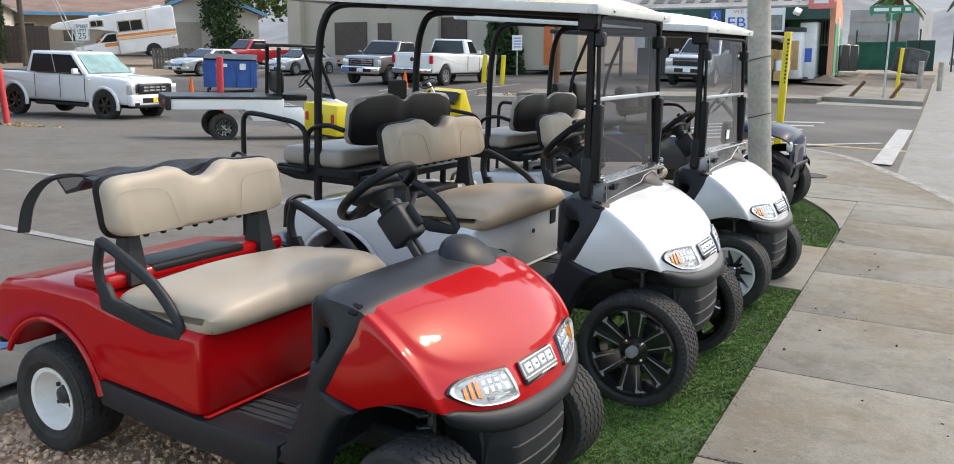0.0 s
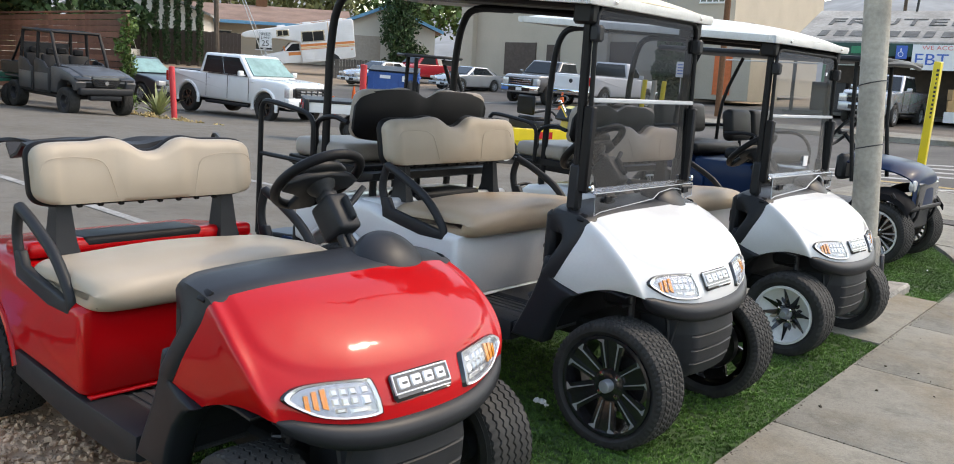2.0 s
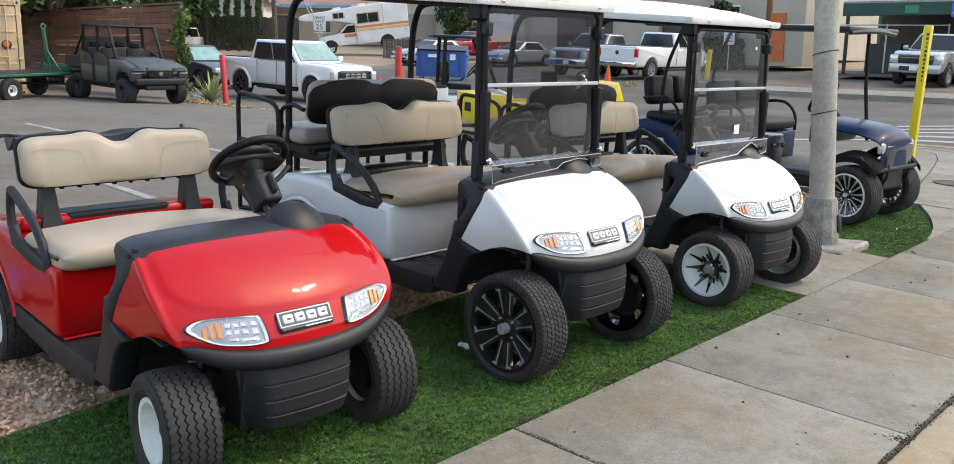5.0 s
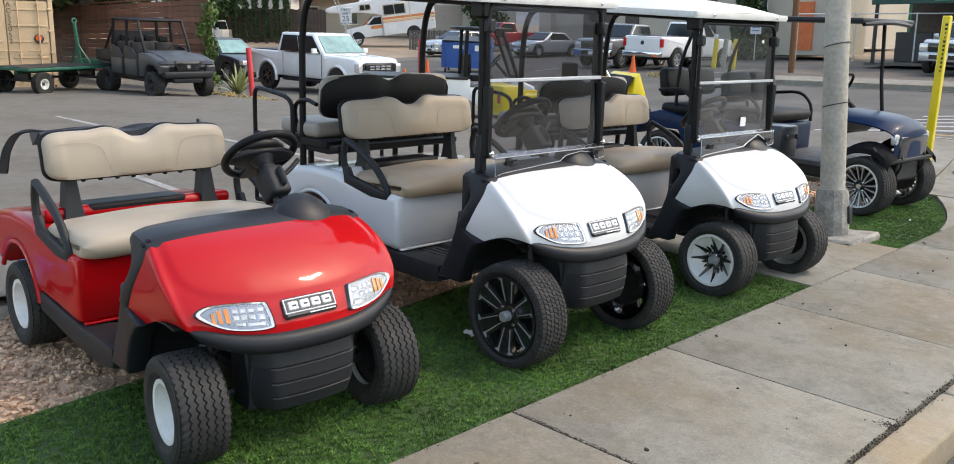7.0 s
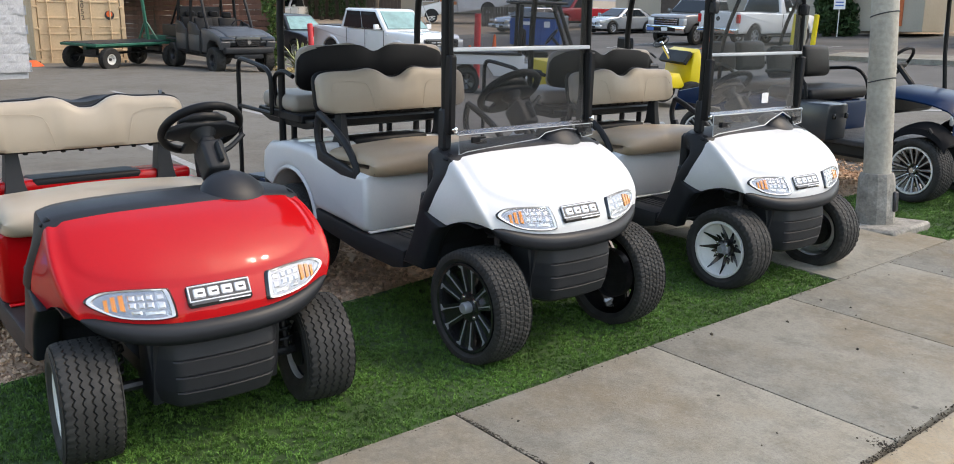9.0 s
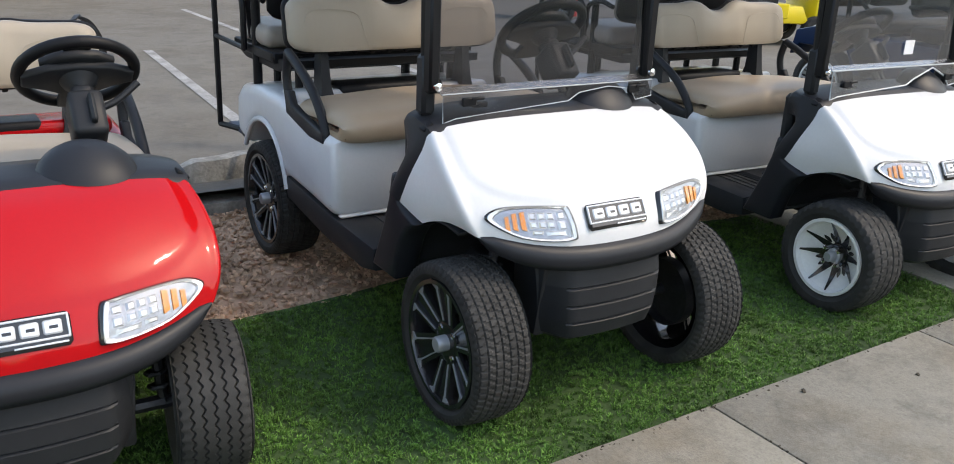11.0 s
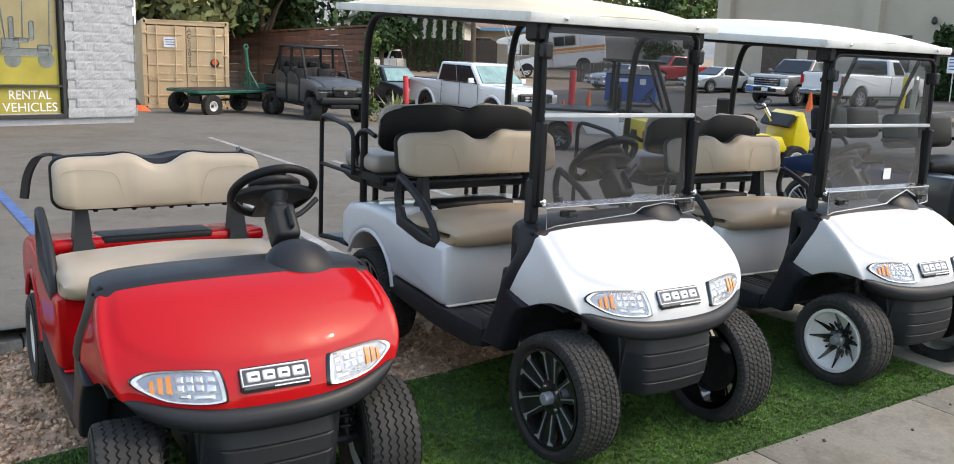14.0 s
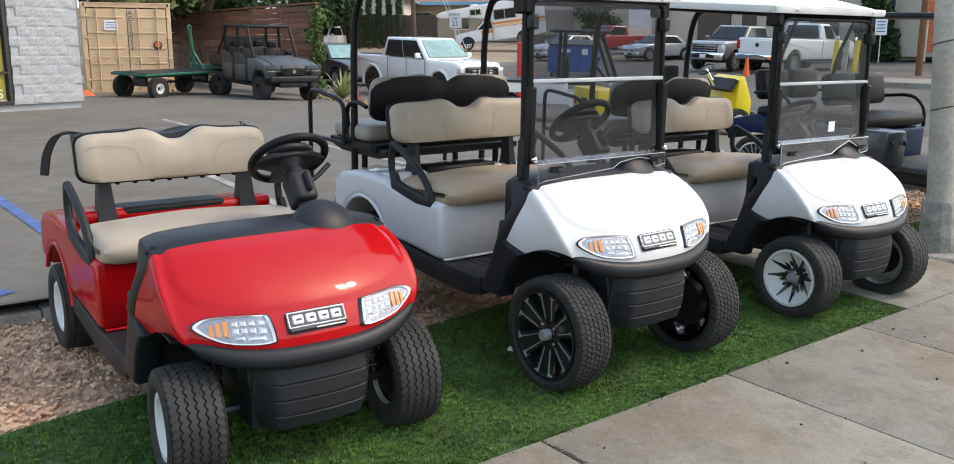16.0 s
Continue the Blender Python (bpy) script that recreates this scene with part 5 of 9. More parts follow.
def canopy(c, dz, look_):
    P = M["tube"]
    zf, rise = look_[2], 0.060
    x0, x1 = -0.24, -2.18

    def base(px):
        return zf + rise * (x0 - px) / (x0 - x1)
    rows = []
    us = 0.5 - 0.5 * np.cos(np.linspace(0, math.pi, 29))
    for u in us:
        row = []
        e = (1 - abs(2 * u - 1) ** 9) ** 0.5
        px = x0 + (x1 - x0) * u
        for v in np.sin(np.linspace(-math.pi / 2, math.pi / 2, 35)):
            s = abs(v)
            f = (1 - s ** 9) ** 0.5 if s < 1 else 0
            crown = 0.085 * (1 - s ** 2.0) * (0.25 + 0.75 * (1 - abs(2 * u - 1) ** 2.5))
            rib = 0.012 * (ease(0.56, 0.62, s) - ease(0.80, 0.86, s)) * ease(0.04, 0.14, u) * ease(0.96, 0.86, u) - 0.010 * math.exp(-((s - 0.28) / 0.035) ** 2) * ease(0.05, 0.2, u)
            row.append((px, 0.540 * v * (0.92 + 0.08 * e ** 0.5), base(px) - 0.012 + 0.030 * min(e, f) + crown + rib))
        rows.append(row)
    part("roof", Geo().sheet(rows, -0.014), look_[0], c, look_[1], angle=50)
    # pale lip along the rim, with bolts
    out = spline([(x0 + 0.004, -0.46), (x0 + 0.004, 0.46), (x0 - 0.04, 0.538), (x0 - 0.25, 0.545), (x1 + 0.25, 0.545), (x1 + 0.04, 0.538), (x1, 0.46), (x1, -0.46), (x1 + 0.04, -0.538), (x1 + 0.25, -0.545), (x0 - 0.25, -0.545), (x0 - 0.04, -0.538)], 6, True)
    g = Geo().grid([[(a * k + (1 - k) * -1.2, b * k, base(a) + z) for a, b in out] for k, z in ((0.97, 0.006), (1.004, 0.004), (1.008, -0.016), (1.002, -0.036), (0.985, -0.038), (0.975, -0.010))], wrap=True)
    part("roof_lip", g, M["lip_grey"], c, "pale grey roof lip", angle=45)
    for yy in (-0.38, 0.40):
        part("lip_bolt", Geo().lathe([(0.010, 0.0), (0.010, 0.008), (0.001, 0.010)], c=(x0 + 0.012, yy, base(x0) - 0.016), axis="x", n=8), M["chrome"], c)
    # one flat dark sheet just below the roof shell
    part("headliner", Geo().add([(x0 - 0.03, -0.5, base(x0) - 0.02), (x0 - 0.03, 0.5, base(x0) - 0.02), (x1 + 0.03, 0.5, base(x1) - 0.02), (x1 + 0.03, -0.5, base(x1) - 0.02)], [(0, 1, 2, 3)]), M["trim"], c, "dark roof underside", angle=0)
    for s in (-1, 1):
        f = Geo().tube([(-1.88, s * 0.50, 0.60 + dz), (-1.88, s * 0.50, 1.20 + dz), (-1.875, s * 0.50, 1.45 + dz), (-1.84, s * 0.50, base(-1.8) - 0.15), (-1.74, s * 0.49, base(-1.7) - 0.05), (-1.45, s * 0.48, base(-1.4) - 0.035)], 0.022, 10, 4)
        part("rear_post", f, P, c, "black rear roof post")
        part("front_post", Geo().tube([(-0.275, s * 0.46, 0.74 + dz), (-0.29, s * 0.46, 1.30 + dz), (-0.30, s * 0.46, zf - 0.05)], 0.021, 8), P, c, "black front roof post")
        part("post_boot", Geo().box((-0.282, s * 0.462, 0.95 + dz), (0.060, 0.050, 0.20), 0.012), M["plastic"], c)
        part("top_bracket", Geo().box((-0.31, s * 0.47, zf - 0.070), (0.10, 0.06, 0.09), 0.012), P, c)
        part("roof_rail", Geo().tube([(-0.30, s * 0.475, zf - 0.040), (-1.60, s * 0.475, base(-1.6) - 0.035)], 0.018, 8), P, c)
    part("front_bow", Geo().tube([(-0.30, -0.46, zf - 0.055), (-0.30, 0.46, zf - 0.055)], 0.02, 8), P, c)


def screen(c, dz, kind):
    glassm = M["smoke"] if kind == "smoke" else M["clear_ws"]
    xb = lambda z: -0.235 - 0.035 * (z - 0.90) / 0.82
    ws = new("windshield")
    ws.parent = c
    ws["label"] = "tinted folding windshield" if kind == "smoke" else "clear folding windshield"
    if kind == "smoke":
        spans = ((0.925, 1.325, "lower_pane"), (1.325, 1.705, "upper_pane"))
    else:
        spans = ((0.955, 1.325, "lower_pane"), (1.325, 1.705, "upper_pane"))
    for z0, z1, n in spans:
        p = Geo().add([(xb(z0), -0.45, z0 + dz), (xb(z0), 0.45, z0 + dz), (xb(z1), 0.45, z1 + dz), (xb(z1), -0.45, z1 + dz)], [(0, 1, 2, 3)])
        part(n, p, glassm, ws, angle=0).visible_shadow = False
    zl = 0.965 if kind != "smoke" else 0.932
    low = [(-0.45, zl), (0.45, zl), (0.45, 0.872), (0.375, 0.862), (0.345, 0.905), (0.24, zl - 0.013), (0.11, 0.905), (0.06, 0.878), (-0.40, 0.850), (-0.45, 0.838)]
    p = Geo().add([(xb(b) + 0.050, a, b + dz) for a, b in low], [tuple(range(len(low)))])
    part("skirt_pane", p, M["skirt"] if kind != "smoke" else M["smoke_skirt"], ws, "clear plastic skirt cut round the cowl", angle=0).visible_shadow = False
    part("skirt_edge", Geo().tube([(xb(b) + 0.050, a, b + dz) for a, b in low], 0.004 if kind != "smoke" else 0.002, 6, 0, True), M["acrylic_edge"], ws)
    part("skirt_ledge", Geo().box((xb(0.975) + 0.026, 0, zl + 0.005 + dz), (0.056, 0.91, 0.006), 0.002, Euler((0, radians(14), 0)).to_matrix()), M["skirt"], ws, "clear plastic ledge")
    for s in (-1, 1):
        part("skirt_clip", Geo().box((xb(0.9) + 0.058, s * 0.355, 0.905 + dz), (0.014, 0.055, 0.030), 0.004).box((xb(0.9) + 0.064, s * 0.355 + 0.03, 0.915 + dz), (0.012, 0.05, 0.010), 0.003), M["tube"], ws, "black spring clip")
    bow = [(s_ * y_, z_) for s_, run in ((-1, ((0.456, 0.95), (0.456, 1.62), (0.450, 1.680), (0.425, 1.705), (0.385, 1.712))), (1, ((0.385, 1.712), (0.425, 1.705), (0.450, 1.680), (0.456, 1.62), (0.456, 0.95)))) for y_, z_ in run]
    part("frame_bow", Geo().tube([(xb(b) + 0.003, a, b + dz) for a, b in bow], 0.011, 8), M["tube"], ws, "black frame round the panes", angle=50)
    if kind != "smoke":
        part("sticker", Geo().box((xb(1.0) + 0.006, 0.10, 1.045 + dz), (0.003, 0.065, 0.065)), M["paper"], ws, "small white sticker")
        part("notice", Geo().box((xb(1.6) + 0.006, 0.30, 1.60 + dz), (0.003, 0.02, 0.02)), M["paper"], ws)
    part("hinge", Geo().box((xb(1.325) + 0.008, 0, 1.325 + dz), (0.014, 0.91, 0.020), 0.004), M["acrylic_edge"], ws, "clear plastic hinge strip")
    for s in (-1, 1):
        for z0, z1 in ((0.93, 1.30),):
            part("channel", Geo().box((xb(1.1), s * 0.462, (z0 + z1) / 2 + dz), (0.05, 0.04, z1 - z0), 0.008), M["tube"], ws)
        part("clip", Geo().box((xb(1.62) + 0.01, s * 0.455, 1.60 + dz), (0.05, 0.05, 0.07), 0.01), M["plastic"], ws)
        part("lower_clip", Geo().box((xb(0.9) + 0.02, s * 0.30, 0.888 + dz), (0.05, 0.06, 0.02), 0.005), M["plastic"], ws)
        part("bolt", Geo().lathe([(0.014, 0.0), (0.014, 0.012), (0.001, 0.016)], c=(xb(0.94) + 0.028, s * 0.46, 0.955 + dz), axis="x", n=10), M["chrome"], ws)


def flip_seat(c, dz, backrest):
    rs = new("rear_seat")
    rs.parent = c
    rs["label"] = "rear-facing flip seat on a black frame"
    T, P = M["tube"], M["plastic"]
    backrest(-1.66, -0.10, 0.99 + dz, 1.26 + dz, 0.515, -0.075, M["stone_vinyl"], "rear_backrest", "stone vinyl rear backrest", rs, False)
    g = Geo()
    rows = []
    for a in np.linspace(-1, 1, 41):
        s = abs(a)
        e = (1 - s ** 4.5) ** 0.5 if s < 1 else 0.0
        notch = 0.040 * math.exp(-(a / 0.13) ** 2)
        zt, zb = 1.262 + dz - notch - 0.085 * (1 - e), 0.98 + dz + 0.06 * (1 - e)
        rows.append([(-1.655 + 0.10 * (zz - 0.98 - dz) + 0.008 * math.sin(q), 0.525 * a, zz) for q, zz in ((0, zb), (1.5, zb + 0.01), (1.5, zt - 0.01), (0, zt))])
    part("rear_backrest_shell", g.sheet(rows, 0.018), M["vinyl_black"], rs, "glossy black backrest shell", angle=50)
    g = Geo().box((-1.93, 0, 0.910 + dz), (0.43, 1.02, 0.105), 0.040, None, 4)
    part("rear_cushion", g, M["stone_vinyl"], rs, "stone vinyl rear cushion", angle=60)
    g = Geo().box((-1.90, 0, 0.845 + dz), (0.52, 0.98, 0.03), 0.005).box((-1.62, 0, 0.835 + dz), (0.05, 1.04, 0.05), 0.006).box((-2.14, 0, 0.835 + dz), (0.05, 1.04, 0.05), 0.006)
    for s in (-1, 1):
        g.box((-1.88, s * 0.50, 0.835 + dz), (0.56, 0.04, 0.05), 0.006)
    part("seat_frame", g, T, rs)
    part("seat_tray", Geo().prism([(-1.50, 0.835 + dz), (-1.50, 0.800 + dz), (-1.60, 0.775 + dz), (-2.05, 0.775 + dz), (-2.16, 0.800 + dz), (-2.16, 0.828 + dz)], "y", -0.50, 0.50, 0.006), T, rs, "black folded steel tray under the cushion")
    for s in (-1, 1):
        part("seat_leg", Geo().tube([(-1.60, s * 0.40, 0.69 + dz), (-1.60, s * 0.40, 0.84 + dz)], 0.02, 8), T, rs)
        part("seat_leg", Geo().tube([(-2.0, s * 0.36, 0.62 + dz), (-2.0, s * 0.36, 0.84 + dz)], 0.02, 8), T, rs)
        bar_y = s * 0.545
        g = Geo().tube([(-2.39, bar_y, 0.37 + dz), (-2.39, bar_y, 0.90 + dz), (-2.39, bar_y, 1.06 + dz), (-2.375, bar_y, 1.115 + dz), (-2.32, bar_y, 1.135 + dz), (-2.10, bar_y, 1.115 + dz), (-2.00, bar_y, 1.10 + dz), (-1.945, bar_y, 1.065 + dz), (-1.93, bar_y, 1.00 + dz), (-1.93, bar_y, 0.83 + dz)], 0.015, 8, 3)
        g.tube([(-2.39, bar_y, 0.835 + dz), (-1.93, bar_y, 0.835 + dz)], 0.013, 8).tube([(-2.39, bar_y, 0.37 + dz), (-2.0, s * 0.40, 0.37 + dz)], 0.016, 8)
        part("grab_bar", g, T, rs, "black tubular grab bar")
        part("seat_hip_rest", Geo().tube([(-1.68, s * 0.53, 1.08 + dz), (-1.80, s * 0.53, 1.10 + dz), (-1.93, s * 0.52, 1.05 + dz), (-1.95, s * 0.50, 0.88 + dz)], 0.014, 8, 4), T, rs)
    part("footrest", Geo().box((-2.26, 0, 0.365 + dz), (0.28, 1.0, 0.025), 0.006), M["navy"], rs, "dark blue footrest plate")
    part("grab_handle", Geo().tube([(-2.40, -0.18, 0.40 + dz), (-2.44, -0.10, 0.55 + dz), (-2.44, 0.10, 0.55 + dz), (-2.40, 0.18, 0.40 + dz)], 0.014, 8, 4), T, rs)


RED = rxv_cart(-0.60, 2.21, -2.5, M["red"], "bright red", 0.02, (0.226, 0.125, 0.212, 0), "steel", -6, "bright red two-seat golf cart with tan seats and no roof", tray=True, name="golf_cart", z=-0.025)
rxv_cart(-0.44, 3.97, -1.5, M["white"], "white", 0.122, (0.278, 0.212, 0.205, 1), "split", -1, "white golf cart with tinted windshield, cream roof and rear seat", roof=(M["roof_cream"], "cream plastic roof", 1.872), seat_material=M["brown_vinyl"], windshield="smoke", rear_seat=True, name="golf_cart", z=-0.025)
rxv_cart(-0.38, 5.93, -4.0, M["white"], "white", 0.061, (0.250, 0.170, 0.215, 2), "blade", 2, "white golf cart with clear windshield, white roof and white wheels", roof=(M["roof_white"], "white plastic roof", 1.842), seat_material=M["brown_vinyl"], windshield="clear", rear_seat=True, name="golf_cart", z=-0.025)

# ---- vehicles ----
M["car_white"] = mat("car_white", (0.82, 0.82, 0.82), 0.2, coat=0.8, spread=0.04, scale=2)
M["car_silver"] = mat("car_silver", (0.46, 0.48, 0.50), 0.25, metal=0.5, coat=0.8, spread=0.05, scale=2)
M["car_grey"] = mat("car_grey", (0.232, 0.2248, 0.2175), 0.25, metal=0.4, coat=0.8, spread=0.08, scale=2)
M["car_char"] = mat("car_charcoal", (0.030, 0.034, 0.040), 0.3, coat=0.35, spread=0.1, scale=2)
M["car_red"] = mat("car_red", (0.435, 0.0174, 0.029), 0.25, coat=0.8, spread=0.1, scale=2)
M["car_glass"] = mat("car_glass", (0.0145, 0.0188, 0.0217), 0.08, coat=0.1, spread=0.1, gloss=0.4)
# a sunshade in the SUV; in the pickup, sky reflection painted as colour
M["sunshade"] = mat("sunshade_and_sky_windscreen", (0.29, 0.493, 0.4785), 0.15, coat=0.1, gloss=0.3, spread=0.3, scale=2.5)
M["tail"] = mat("tail_lamp_red", (0.609, 0.0145, 0.0174), 0.2, coat=0.6, spread=0.1)
M["lamp"] = mat("head_lamp", (0.82, 0.82, 0.82), 0.15, metal=0.4, coat=0.6, spread=0.2, scale=20)
M["yellow"] = mat("safety_yellow", (0.82, 0.62, 0.018), 0.35, coat=0.3, spread=0.08, scale=3)
M["plate"] = mat("number_plate", (0.82, 0.7975, 0.0725), 0.5, spread=0.1)
M["utv"] = mat("utv_grey", (0.062, 0.065, 0.072), 0.45, coat=0.1, spread=0.15, scale=3)


def road_wheel(parent, x, y, z, R, w, side, rimm, spokes=6):
    hub = new("wheel")
    hub.parent = parent
    hub.matrix_local = pose(x, y, z, 0, 0, 0 if side < 0 else 180)
    key = ("road", R, w)
    if key not in WHEELS:
        h = w / 2
        WHEELS[key] = Geo().lathe([(R * 0.62, h * 0.7), (R * 0.80, h), (R * 0.95, h * 0.95), (R, h * 0.75), (R, -h * 0.75), (R * 0.95, -h * 0.95), (R * 0.80, -h), (R * 0.62, -h * 0.8)], n=26).mesh("tyre", 40)
    part("tyre", WHEELS[key], M["rubber"], hub)
    key = ("rim", R, w, spokes)
    if key not in WHEELS:
        h, r = w / 2, R * 0.63
        g = Geo().lathe([(r, h * 0.6), (r, -h * 0.85), (r * 0.90, -h * 0.80), (r * 0.86, -h * 0.3)], n=24)
        for k in range(spokes):
            a = 2 * math.pi * k / spokes
            g.box((r * 0.5 * math.cos(a), -h * 0.55, r * 0.5 * math.sin(a)), (r * 0.95, 0.03, r * 0.26), 0, Euler((0, -a, 0)).to_matrix())
        g.lathe([(r * 0.28, -h * 0.3), (r * 0.25, -h * 0.75), (0.001, -h * 0.78)], n=12)
        WHEELS[key] = g.mesh("rim", 40)
    part("rim", WHEELS[key], rimm, hub)
    part("brake", Geo().lathe([(R * 0.6, 0.0), (0.001, 0.0)], n=16), M["dark_steel"], hub)
    return hub


def shell(stations, zb, wheels, R, W):
    """A vehicle body as its side outline with the wheel arches cut out, drawn in towards the ends and the top."""
    ar = R * 1.17
    out = [(x, zt) for x, zt, w in stations] + [(stations[-1][0], zb + 0.06), (stations[-1][0] - 0.06, zb)]
    t0 = math.asin(max(-0.6, min(0.6, (zb - R) / ar)))
    for wx in sorted(wheels, reverse=True):
        out += [(wx + ar * math.cos(t), R + ar * math.sin(t)) for t in np.linspace(t0, math.pi - t0, 13)]
    out += [(stations[0][0] + 0.06, zb), (stations[0][0], zb + 0.06)]
    g = Geo().prism(out, "y", -W / 2, W / 2, 0.075, 3)
    xs, ws = [q[0] for q in stations], [q[2] for q in stations]
    tops = [q[1] for q in stations]
    v = []
    for x, y, z in g.v:
        k = float(np.interp(x, xs, ws)) / (W / 2)
        top = float(np.interp(x, xs, tops))
        k *= 1 - 0.05 * ease(top - 0.45, top, z) - 0.05 * ease(zb + 0.25, zb, z)
        v.append((x, y * k, z))
    g.v = v
    return g


def greenhouse(parent, paint, q, wb, wt, belt, roof, panes, shade=False, glassm=None):
    """q: x of bottom rear, top rear, top front, bottom front. panes: side windows as (u0, u1) along the length."""
    glassm = glassm or M["car_glass"]
    b0, t0, t1, b1 = q
    b = bmesh.new()
    pts = [(b0, -wb, belt - 0.05), (t0, -wt, roof), (t1, -wt, roof), (b1, -wb, belt - 0.05)]
    lo = [b.verts.new(p) for p in pts]
    hi = [b.verts.new((x, -y, z)) for x, y, z in pts]
    b.faces.new(lo), b.faces.new(hi[::-1])
    for i in range(4):
        j = (i + 1) % 4
        b.faces.new((lo[i], hi[i], hi[j], lo[j]))
    bmesh.ops.bevel(b, geom=b.edges[:], offset=0.10, segments=4, profile=0.6, affect="EDGES")
    part("cab", Geo().bm(b), paint, parent, angle=40)

    def at(u, v, s, o=0.012):
        lo_x, hi_x = b0 + (b1 - b0) * u, t0 + (t1 - t0) * u
        zz = belt + (roof - belt) * v
        return (lo_x + (hi_x - lo_x) * v, s * (wb + (wt - wb) * v + o), zz)
    for s in (-1, 1):
        for u0, u1 in panes:
            p = [at(u0, 0.06, s), at(u1, 0.06, s), at(u1, 0.86, s), at(u0, 0.86, s)]
            p2 = [at(u0, 0.06, s, -0.02), at(u1, 0.06, s, -0.02), at(u1, 0.86, s, -0.02), at(u0, 0.86, s, -0.02)]
            part("side_window", Geo().add(p + p2, [(0, 1, 2, 3), (0, 1, 5, 4), (1, 2, 6, 5), (2, 3, 7, 6), (3, 0, 4, 7)]), M["car_glass"], parent, angle=0)
    for name, xb, xt, d, m in (("windscreen", b1, t1, 1, M["sunshade"] if shade else glassm), ("rear_window", b0, t0, -1, glassm)):
        z0, z1 = belt + 0.02, roof - 0.07
        f0, f1 = 0.08, 0.88
        nx = Vector((roof - belt, 0, -(xt - xb) if d > 0 else (xt - xb))).normalized() * 0.014
        pa = []
        for f, w in ((f0, wb), (f1, wt)):
            xx, zz = xb + (xt - xb) * f, belt + (roof - belt) * f
            for y in (-0.88 * w, 0.88 * w):
                pa.append((xx + d * abs(nx.x), y, zz + abs(nx.z)))
        pb = [(x - d * 0.03, y, z - 0.02) for x, y, z in pa]
        part(name, Geo().add(pa + pb, [(0, 1, 3, 2), (0, 1, 5, 4), (1, 3, 7, 5), (3, 2, 6, 7), (2, 0, 4, 6)]), m, parent, "windscreen coloured pale green for sunshade and painted sky reflection" if shade and d > 0 else "", angle=0)


